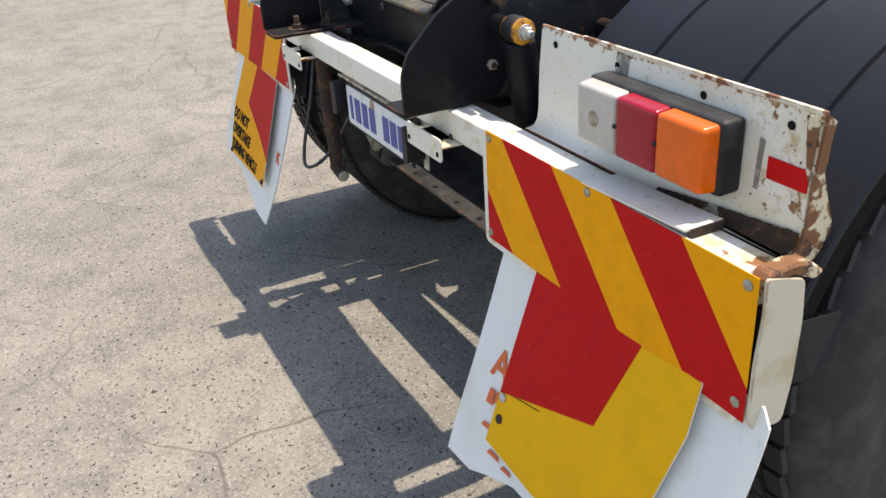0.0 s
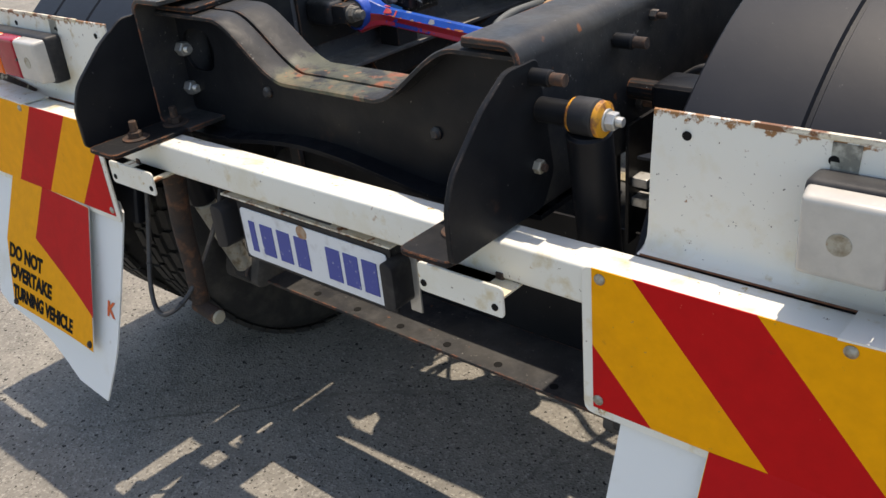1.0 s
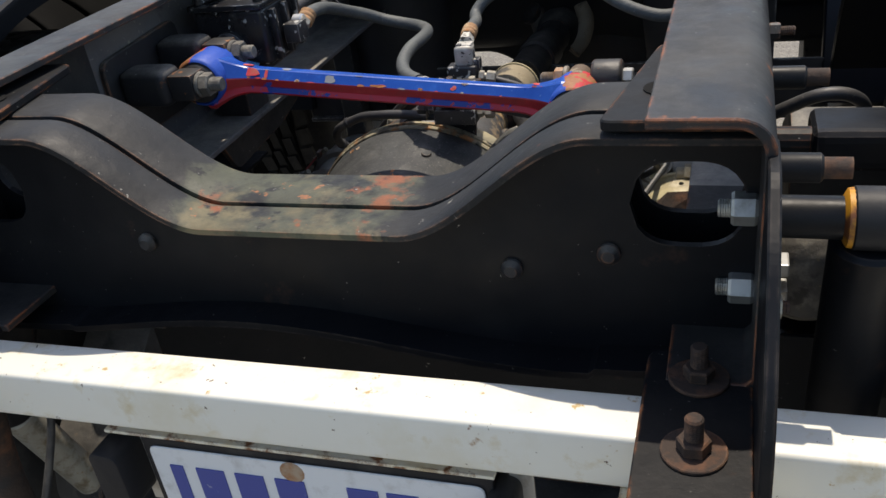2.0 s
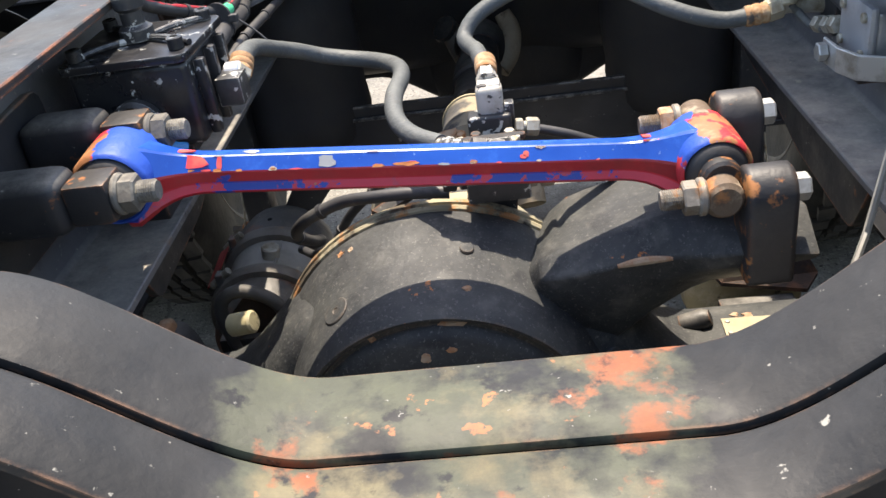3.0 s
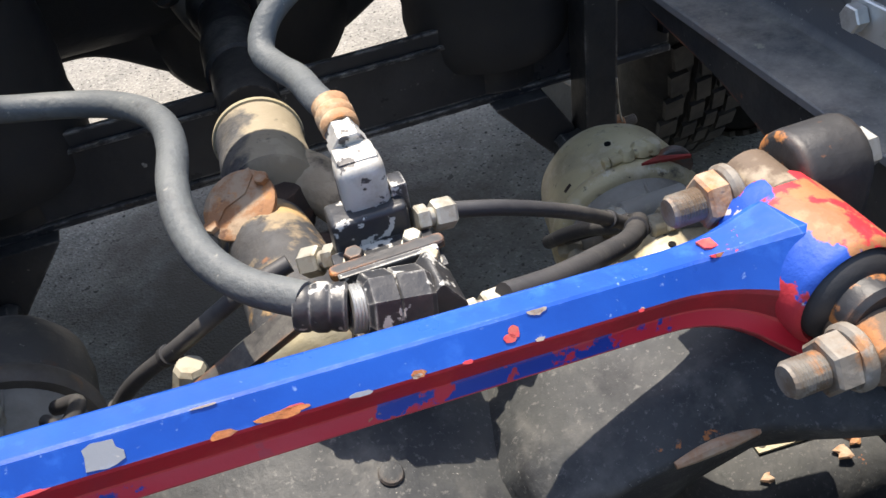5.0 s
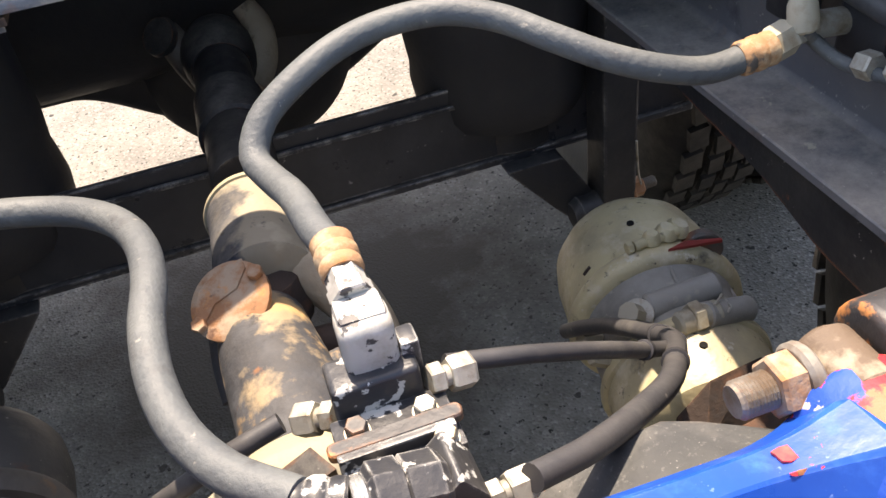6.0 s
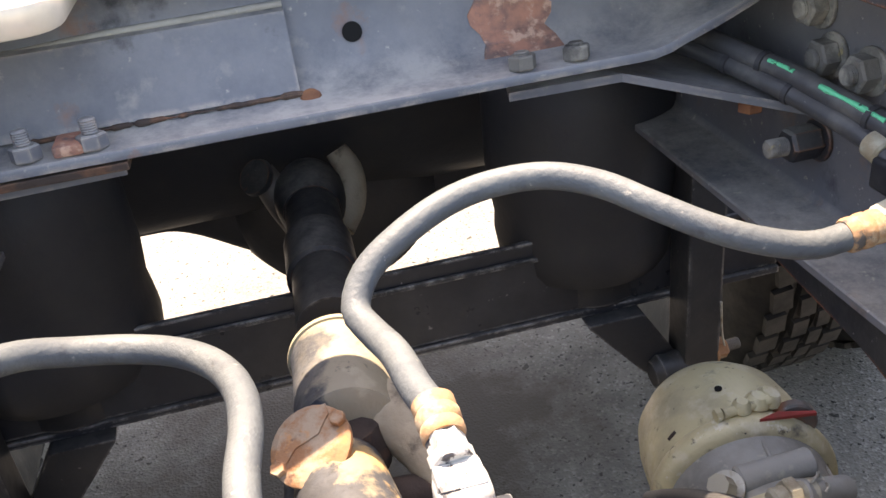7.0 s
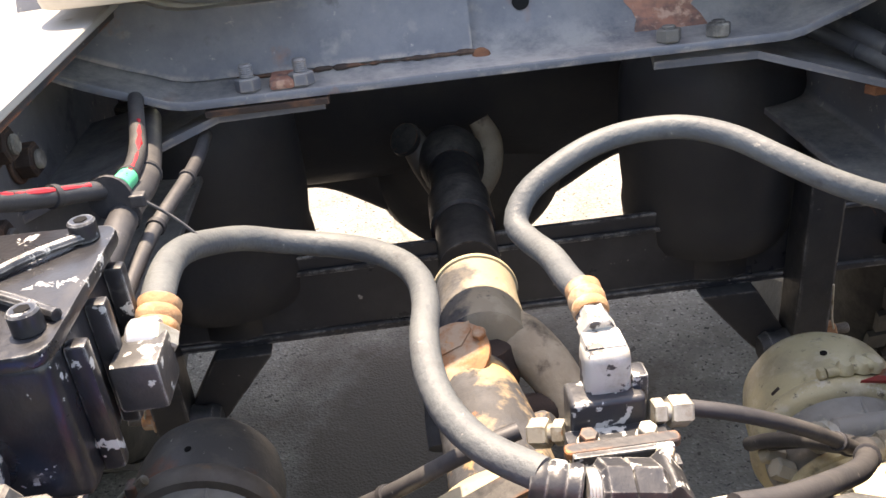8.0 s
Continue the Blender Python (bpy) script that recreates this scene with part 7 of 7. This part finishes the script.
# ---- relay valves ----
def build_left_valve():
    v = thing("relay_valve", (-0.33, 0.77, 0.96), "black cast relay valve with bolted ribbed cover on the rail", "relay valve")
    part("body", box(-0.405, -0.28, 0.712, 0.835, 0.955, 1.045, 0.008, 3), valve_black, v, smooth=True)
    part("cover", prism(rounded([(-0.412, 0.705), (-0.276, 0.705), (-0.272, 0.842), (-0.412, 0.848)], 0.014, 4), "z", 1.045, 1.054, 0.002, 2), valve_black, v, smooth=True)
    for k, (x, y) in enumerate(((-0.288, 0.825), (-0.29, 0.728), (-0.395, 0.83), (-0.395, 0.725))):
        boss = part("cover_bolt", cyl((x, y, 1.0535), (x, y, 1.0665), 0.0082, 18, edge=0.0012), valve_black, v, smooth=True)
        part("socket", cyl((x, y, 1.0666), (x, y, 1.067), 0.0042, 6), ink_black, boss)
    for a, b in (((-0.34, 0.775), (-0.282, 0.825)), ((-0.34, 0.775), (-0.278, 0.735)), ((-0.34, 0.775), (-0.395, 0.83)), ((-0.34, 0.775), (-0.395, 0.725))):
        part("rib", tube([(a[0], a[1], 1.056), ((a[0] + b[0]) / 2, (a[1] + b[1]) / 2, 1.059), (b[0], b[1], 1.057)], 0.0035, 8), valve_black, v, smooth=True)
    part("cap", lathe([(0.018, 0), (0.018, 0.012), (0.012, 0.016), (0.012, 0.03), (0.016, 0.034), (0.016, 0.046), (0, 0.05)], (-0.345, 0.775, 1.056), (0, 0, 1), 20), chipped, v, smooth=True)
    for y in (0.735, 0.775, 0.815):
        part("fin", box(-0.28, -0.268, y - 0.005, y + 0.005, 0.958, 1.04, 0.003, 2), valve_black, v, smooth=True)
    part("side_port", cyl((-0.268, 0.79, 1.0), (-0.25, 0.79, 1.0), 0.014, 18, edge=0.002), alu, v, smooth=True)
    part("front_port", lathe([(0.027, 0), (0.027, 0.014), (0.022, 0.018), (0.02, 0.006), (0, 0.006)], (-0.345, 0.715, 0.985), (0, -1, 0.05), 24), chipped, v, smooth=True)
    part("elbow", box(-0.272, -0.244, 0.754, 0.79, 0.976, 1.008, 0.004, 2), chipped, v, smooth=True)
    part("elbow_nut", hexnut((-0.256, 0.786, 0.996), (0.05, 0.85, 0.45), 0.015, 0.012), zinc, v)
    part("mount_foot", box(-0.446, -0.3, 0.72, 0.83, 0.94, 0.957, 0.003), dusty_black, v)
    part("mount_leg", box(-0.42, -0.36, 0.74, 0.81, 0.856, 0.941, 0.003), dusty_black, v)
    part("blue_clip", tube([(-0.36, 0.7, 0.95), (-0.33, 0.69, 0.965), (-0.3, 0.7, 0.955)], 0.008, 10), blue_mark, v, "blue plastic clip", smooth=True)
    return v


build_left_valve()


def line_fitting(v, at, d, mat=None):
    p, q = Vector(at), Vector(d).normalized()
    part("fitting_nut", hexnut(p, q, 0.0092, 0.0085), mat or zinc, v)
    part("fitting_neck", cyl(p + q * 0.008, p + q * 0.013, 0.0062, 14), mat or zinc, v, smooth=True)
    part("fitting_nut", hexnut(p + q * 0.012, q, 0.0105, 0.0145), mat or zinc, v)


def build_centre_valve():
    v = thing("brake_valve", (0.02, 0.76, 0.83), "chipped black and bare metal air brake tees on a bracket", "brake valve")
    # far tee
    part("far_tee", box(-0.012, 0.037, 0.776, 0.802, 0.876, 0.921, 0.004, 3), chipped, v, smooth=True)
    part("tee_ear", box(0.03, 0.041, 0.786, 0.802, 0.89, 0.93, 0.003, 2), chipped, v, smooth=True)
    e1 = part("elbow", box(0.0, 0.03, 0.784, 0.81, 0.913, 0.951, 0.008, 3), chipped_pale, v, "bare metal hose elbow", smooth=True)
    part("elbow_step", box(0.0015, 0.0285, 0.79, 0.813, 0.932, 0.953, 0.005, 2), chipped_pale, e1, smooth=True)
    part("elbow_nut", hexnut((0.0145, 0.811, 0.949), (-0.05, 0.95, 0.3), 0.0125, 0.009), chipped_pale, e1)
    part("elbow_nut", hexnut((0.014, 0.8185, 0.9515), (-0.05, 0.95, 0.3), 0.011, 0.01), chipped_pale, e1)
    # bracket plate with the rusty clamp strip
    part("bracket_plate", box(-0.017, 0.047, 0.735, 0.777, 0.889, 0.901, 0.002, 2), chipped, v, smooth=True)
    part("clamp_strip", prism(rounded([(-0.022, 0.747), (0.05, 0.747), (0.05, 0.757), (-0.022, 0.757)], 0.004, 3), "z", 0.903, 0.909, 0.001, 1), pin_rust, v, "rusty clamp strip")
    part("clamp_face", box(-0.018, 0.044, 0.7425, 0.7475, 0.894, 0.909, 0.001), chipped, v)
    for x, y, z in ((-0.004, 0.764, 0.9005), (0.033, 0.763, 0.9005), (0.037, 0.741, 0.9005)):
        bolt("clamp_bolt", (x, y, z), (0, -0.1, 1), 0.0062, v, pin_rust if x < 0.0 else zinc, None, 0.0075, 0.0075, washer_mat=zinc)
    # near tee with the big hex elbow
    e2 = part("elbow", lathe([(0.016, 0), (0.0205, 0.003), (0.0205, 0.0175), (0.019, 0.0185), (0.0205, 0.0195), (0.0205, 0.036), (0.017, 0.04)], (-0.012, 0.716, 0.906), (1, 0.03, -0.22), 8), chipped, v, "chipped black hex elbow")
    part("elbow_thread", lathe([(0.0135, 0), (0.0145, 0.001), (0.0135, 0.002), (0.0145, 0.003), (0.0135, 0.004), (0.0145, 0.005), (0.0135, 0.006), (0.0145, 0.007)], (-0.019, 0.716, 0.908), (1, 0.03, -0.22), 20), galv, e2, smooth=True)
    part("near_tee", prism(rounded([(0.016, 0.862), (0.05, 0.862), (0.047, 0.895), (0.034, 0.915), (0.02, 0.9)], 0.004, 3), "y", 0.705, 0.738, 0.003, 2), chipped, v, smooth=True)
    part("tee_foot", box(-0.018, 0.05, 0.702, 0.74, 0.853, 0.878, 0.004, 2), chipped, v, smooth=True)
    line_fitting(v, (0.04, 0.779, 0.905), (1, 0.12, -0.18))
    line_fitting(v, (-0.011, 0.797, 0.882), (-0.8, 0.45, -0.28), zinc)
    line_fitting(v, (0.049, 0.722, 0.868), (0.97, 0.1, -0.06))
    line_fitting(v, (-0.016, 0.708, 0.88), (-0.97, -0.1, 0.1), chipped)
    part("foot_bracket", sheet([(-0.012, 0.745, 0.89), (0.042, 0.745, 0.89), (0.03, 0.75, 0.79), (-0.03, 0.75, 0.79)], 0.006, (0, 1, 0)), dusty_black, v)
    part("stay", sheet([(-0.14, 0.79, 0.808), (-0.125, 0.775, 0.808), (-0.02, 0.765, 0.872), (-0.03, 0.785, 0.872)], 0.006, (0, 0, 1)), dusty_black, v)
    part("stay_bolt", lathe([(0.0135, 0.004), (0.0138, 0.012), (0.0115, 0.03), (0.009, 0.0335), (0, 0.034)], (-0.131, 0.802, 0.795), (0.2, 0.0, 1), 8), clamp_cream, v, "cream-dusted bolt")
    part("stay_washer", cyl((-0.129, 0.8, 0.795), (-0.128, 0.8, 0.801), 0.0155, 18, edge=0.001), orange_rust, v)
    return v


build_centre_valve()


# ---- hoses ----
def hose(name, points, r, mat, label, ends=(), category="hose", n=16):
    h = thing(name, points[0], label, category)
    line = part("hose_body", tube(points, r, n), mat, h, smooth=True)
    for at, d, rr, length, m in ends:
        q = Vector(d).normalized()
        prof = [(rr * 0.9, 0), (rr, length * 0.08), (rr, length * 0.25), (rr * 0.93, length * 0.32), (rr * 1.03, length * 0.42), (rr * 1.03, length * 0.6), (rr * 0.93, length * 0.68), (rr, length * 0.78), (rr, length * 0.95), (rr * 0.9, length)]
        part("ferrule", lathe(prof, at, q, 22), m, h, smooth=True)
    if not ends:
        run = spline(points)
        for f in (0.34, 0.58):
            k = int(len(run) * f)
            part("tie_band", lathe([(r, -0.003), (r + 0.0016, -0.0025), (r + 0.0016, 0.0025), (r, 0.003)], run[k], run[k + 1] - run[k - 1], 16), rubber, h, smooth=True)
    return h


hose("far_air_hose", [(0.0146, 0.8424, 0.9569), (0.0082, 0.8707, 0.9554), (0.0035, 0.9131, 0.9516), (-0.0057, 0.9509, 0.9462), (-0.0121, 0.9748, 0.9504), (0.0004, 0.9921, 0.9665), (0.027, 1.0047, 0.9806), (0.0639, 1.0193, 0.9914),
                      (0.102, 1.0281, 0.9948), (0.142, 1.0228, 0.9952), (0.1763, 1.005, 0.9889), (0.2056, 0.9787, 0.9772), (0.2374, 0.9563, 0.9635), (0.2724, 0.9435, 0.9508), (0.3073, 0.9386, 0.9425), (0.3416, 0.9387, 0.945)], 0.0102, hose_grey,
     "grey ribbed rubber air hose with rusty crimped ends", [((0.014, 0.826, 0.954), (-0.03, 0.97, 0.2), 0.0125, 0.026, ferrule_rust), ((0.33, 0.939, 0.9435), (1, 0.0, 0.1), 0.0128, 0.028, ferrule_rust)])
hose("near_air_hose", [(-0.2582, 0.8181, 1.0041), (-0.2637, 0.8607, 0.9997), (-0.267, 0.9028, 0.9924), (-0.2653, 0.9432, 0.9798), (-0.2558, 0.9804, 0.9641), (-0.2364, 1.0108, 0.9487), (-0.2071, 1.027, 0.9328), (-0.1711, 1.0279, 0.9243), (-0.1365, 1.0121, 0.9226),
                       (-0.1105, 0.9819, 0.925), (-0.0962, 0.9434, 0.9288), (-0.0931, 0.9019, 0.9307), (-0.0975, 0.8608, 0.9295), (-0.0968, 0.8214, 0.9256), (-0.088, 0.7843, 0.9212), (-0.0691, 0.751, 0.9189), (-0.0402, 0.7229, 0.9186)], 0.0108, hose_grey, "grey rubber air hose looping between two valves",
     [((-0.047, 0.725, 0.914), (0.95, -0.3, -0.12), 0.014, 0.03, chipped), ((-0.2575, 0.803, 0.995), (0.05, 0.85, 0.45), 0.0135, 0.024, ferrule_rust)])
hose("brake_line", [(0.0547, 0.7967, 0.8944), (0.105, 0.8, 0.8765), (0.1591, 0.812, 0.8445), (0.2022, 0.8315, 0.807), (0.2382, 0.8576, 0.7688), (0.2675, 0.8911, 0.7306), (0.2885, 0.9305, 0.6935), (0.2979, 0.9738, 0.6572), (0.286, 1.0179, 0.628), (0.262, 1.05, 0.6)], 0.0058, hose_black, "thin black air line curving to the brake chamber", n=12)
hose("brake_line", [(0.0732, 0.7182, 0.8775), (0.1131, 0.734, 0.8618), (0.1558, 0.759, 0.8425), (0.1958, 0.7895, 0.8194), (0.2229, 0.8246, 0.7963), (0.2445, 0.8603, 0.7684), (0.2574, 0.8962, 0.7361), (0.2642, 0.9332, 0.7038), (0.2668, 0.9716, 0.6735), (0.2658, 1.0097, 0.6432), (0.258, 1.046, 0.6114), (0.252, 1.0772, 0.58)], 0.0082, hose_black, "thick black air line tied to a thinner one", n=12)
hose("brake_line", [(-0.0418, 0.8053, 0.8818), (-0.0777, 0.8034, 0.8707), (-0.1288, 0.8205, 0.8297), (-0.1775, 0.8513, 0.7799), (-0.2147, 0.8748, 0.7247), (-0.25, 0.91, 0.69), (-0.285, 0.96, 0.672)], 0.0062, hose_black, "thin black air line sloping to the dark brake chamber", n=12)
hose("brake_line", [(-0.0392, 0.7328, 0.8564), (-0.0761, 0.733, 0.8598), (-0.1233, 0.7419, 0.8555), (-0.1688, 0.7587, 0.8442), (-0.2148, 0.7691, 0.8204), (-0.245, 0.82, 0.775), (-0.245, 0.88, 0.73), (-0.25, 0.95, 0.69), (-0.28, 0.985, 0.66)], 0.0075, hose_black, "thick black air line lying behind the torque rod", n=12)
RAIL_LINE = [(0.345, 1.3, 1.02), (0.37, 1.216, 1.008), (0.385, 1.167, 1.0), (0.4, 1.124, 0.994), (0.41, 1.078, 0.986), (0.416, 1.048, 0.982), (0.422, 1.0, 0.976), (0.427, 0.93, 0.968), (0.428, 0.84, 0.96)]
hose("rail_hose", RAIL_LINE, 0.0098, hose_black, "black air line with green stripe clipped along the rail")
hose("rail_hose", [(0.35, 1.26, 0.998), (0.372, 1.19, 0.992), (0.39, 1.132, 0.983), (0.4, 1.1, 0.977), (0.406, 1.066, 0.972), (0.411, 1.036, 0.967), (0.413, 1.0, 0.958)], 0.0088, hose_black, "thin black air line running into a cream collar")
hose("valve_hose", [(-0.345, 0.8, 1.09), (-0.365, 0.85, 1.075), (-0.352, 0.905, 1.05), (-0.328, 0.955, 1.03), (-0.314, 0.985, 1.02), (-0.318, 1.06, 1.018), (-0.34, 1.17, 1.03)], 0.0072, hose_black, "black air line with red stripe above the relay valve")
hose("valve_hose", [(-0.31, 0.83, 1.0), (-0.31, 0.9, 1.0), (-0.31, 0.97, 1.004), (-0.312, 1.05, 1.0), (-0.34, 1.2, 1.0)], 0.011, hose_black, "thick black air line behind the relay valve")
hose("valve_hose", [(-0.3, 0.86, 0.975), (-0.295, 0.96, 0.985), (-0.28, 1.08, 0.99), (-0.29, 1.2, 0.975)], 0.006, hose_black, "black air line rising to the crossmember")


def build_stripes():
    upper = [(-0.345, 0.8, 1.09), (-0.365, 0.85, 1.075), (-0.352, 0.905, 1.05), (-0.328, 0.955, 1.03), (-0.314, 0.985, 1.02), (-0.318, 1.06, 1.018), (-0.34, 1.17, 1.03)]
    along_rail = RAIL_LINE
    for pts, f0, f1, lift, r, mat, lab in ((upper, 0.16, 0.45, (0.003, -0.002, 0.0052), 0.0032, red_mark, "red marker stripe on the black air line"), (upper, 0.56, 0.86, (0.003, -0.003, 0.0048), 0.0032, red_mark, "red marker stripe on the black air line"),
                                           (along_rail, 0.37, 0.43, (-0.0055, -0.002, 0.0068), 0.003, green_mark, "green marker stripe on the black air line"), (along_rail, 0.465, 0.63, (-0.0055, -0.002, 0.0068), 0.0034, green_mark, "green marker stripe on the black air line")):
        run = [q + Vector(lift) for q in spline(pts)]
        run = run[int(len(run) * f0):int(len(run) * f1)]
        st = thing("marker_stripe", run[0], lab, "marker stripe", "hose stripes")
        part("stripe_strip", tube(run, lambda u: r * (0.7 + 0.3 * math.sin(u * 19) * math.sin(u * 7 + 1)), 8, smooth_line=False), mat, st, smooth=True)
    run = spline(upper)
    k = int(len(run) * 0.53)
    st = thing("marker_tape", run[k], "green marker tape wound round the black air line", "marker tape")
    part("tape_band", lathe([(0.0073, -0.012), (0.0082, -0.0115), (0.0082, 0.0115), (0.0073, 0.012)], run[k], run[k + 1] - run[k - 1], 18), green_mark, st, smooth=True)
    tie = thing("cable_tie", (-0.31, 0.955, 1.03), "black plastic cable tie with long loose tail", "cable tie")
    part("tie_loop", lathe([(0.016, -0.002), (0.0175, -0.002), (0.0175, 0.002), (0.016, 0.002)], (-0.316, 0.962, 1.02), (0.15, 1, -0.1), 20), hose_black, tie)
    part("tie_tail", tube([(-0.3, 0.96, 1.022), (-0.275, 0.96, 1.0), (-0.257, 0.955, 0.982)], 0.0013, 6), hose_black, tie)
    part("tie_head", box(-0.302, -0.29, 0.955, 0.965, 1.012, 1.022, 0.002), hose_black, tie)


build_stripes()


def build_rail_valve():
    v = thing("height_valve", (0.41, 0.79, 0.9), "cast aluminium ride height valve with bent steel lever", "height valve")
    part("body", box(0.41, 0.446, 0.755, 0.84, 0.94, 0.992, 0.006, 3), alu, v, smooth=True)
    part("face_plate", box(0.401, 0.4105, 0.75, 0.83, 0.935, 0.998, 0.005, 2), alu, v, smooth=True)
    for y, z in ((0.762, 0.986), (0.818, 0.986), (0.762, 0.947), (0.818, 0.947)):
        part("screw", cyl((0.4015, y, z), (0.397, y, z), 0.0055, 12, edge=0.001), zinc, v, smooth=True)
    strap = [(0.384, 0.815), (0.386, 0.78), (0.396, 0.752), (0.42, 0.738), (0.446, 0.735), (0.446, 0.731), (0.418, 0.734), (0.392, 0.748), (0.3815, 0.778), (0.38, 0.815)]
    part("lever", prism(strap, "z", 0.925, 0.952, 0.001, 1), galv, v, "bright bent steel lever")
    part("lever_arm", tube([(0.44, 0.733, 0.94), (0.43, 0.66, 0.945), (0.39, 0.6, 0.95), (0.362, 0.58, 0.95)], 0.0045, 8), zinc, v, smooth=True)
    part("lever_nut", hexnut((0.38, 0.803, 0.94), (-1, 0, 0), 0.0105, 0.01), galv, v)
    part("link_rod", tube([(0.362, 0.58, 0.95), (0.344, 0.57, 0.853), (0.262, 0.46, 0.765)], 0.0035, 8, smooth_line=False), mid_grey, v, smooth=True)
    for y in (0.85, 0.87, 0.9):
        part("brass_fitting", hexnut((0.405, y - 0.012, 0.955 - (y - 0.85) * 0.3), (0, 1, -0.2), 0.0105, 0.016), zinc, v)
    part("valve_mount", box(0.4, 0.447, 0.76, 0.835, 0.915, 0.932, 0.002), dusty_black, v)
    t = thing("air_fitting", (0.4, 0.93, 0.93), "dusty cream air tee with green line on the rail", "fitting")
    part("hex_body", hexnut((0.355, 0.94, 0.946), (1, 0.12, 0.2), 0.0135, 0.02), clamp_cream, t)
    part("elbow", tube([(0.37, 0.943, 0.949), (0.385, 0.946, 0.95), (0.405, 0.95, 0.947), (0.44, 0.95, 0.943)], 0.0105, 14), zinc, t, smooth=True)
    part("cream_collar", lathe([(0.008, 0), (0.0105, 0.002), (0.0112, 0.008), (0.0105, 0.02), (0.008, 0.025), (0, 0.026)], (0.38, 0.936, 0.953), (0, 0.28, 0.96), 18), clamp_cream, t, smooth=True)
    part("green_tail", tube([(0.38, 0.943, 0.976), (0.386, 0.953, 0.986), (0.394, 0.968, 0.988), (0.402, 0.985, 0.984), (0.411, 1.0, 0.98)], 0.0058, 12), green_mark, t, "green plastic line", smooth=True)
    part("loop_line", tube([(0.382, 0.937, 0.954), (0.393, 0.94, 0.942), (0.4, 0.92, 0.933), (0.405, 0.89, 0.935), (0.41, 0.86, 0.94)], 0.0052, 10), hose_grey, t, smooth=True)
    part("line_collar", cyl((0.4125, 1.026, 0.9655), (0.4132, 1.008, 0.961), 0.0125, 18, edge=0.002), clamp_cream, t, "cream collar", smooth=True)
    part("black_body", box(0.4, 0.425, 0.972, 1.01, 0.935, 0.962, 0.005, 3), lamp_black, t, smooth=True)
    part("wall_block", box(0.425, 0.447, 0.905, 0.955, 0.918, 0.962, 0.003), dusty_black, t)


build_rail_valve()


def build_rail_studs():
    for s, y, z, nut_h, stud in ((1, 1.135, 0.919, 0.032, 0.02), (1, 1.128, 1.001, 0.017, 0.006), (1, 1.076, 1.002, 0.017, 0.008), (1, 1.151, 1.04, 0.017, 0.006), (-1, 1.08, 1.03, 0.017, 0.006), (-1, 1.12, 1.0, 0.017, 0.006), (-1, 1.02, 0.97, 0.017, 0.006)):
        st = thing("rail_bolt", (s * 0.446, y, z), "long-ended dark bolt through the chassis rail web" if nut_h > 0.02 else "large dirty bolt through the chassis rail web", "bolt", "rail bolts")
        bolt("rail_bolt", (s * 0.4458, y, z), (-s, 0, 0), 0.0165, st, dusty_black if nut_h > 0.02 else dirty_bolt if s > 0 else dark_rust, dirty_bolt, 0.021, nut_h, stud)


build_rail_studs()


def build_loose_cable():
    hose("loose_cable", [(-0.56, 0.13, 0.78), (-0.57, 0.1, 0.62), (-0.55, 0.05, 0.46), (-0.5, 0.04, 0.42), (-0.47, 0.1, 0.46), (-0.46, 0.2, 0.6), (-0.455, 0.24, 0.72)], 0.0055, hose_black, "black loose cable drooping below the beam", n=10, category="cable")


build_loose_cable()
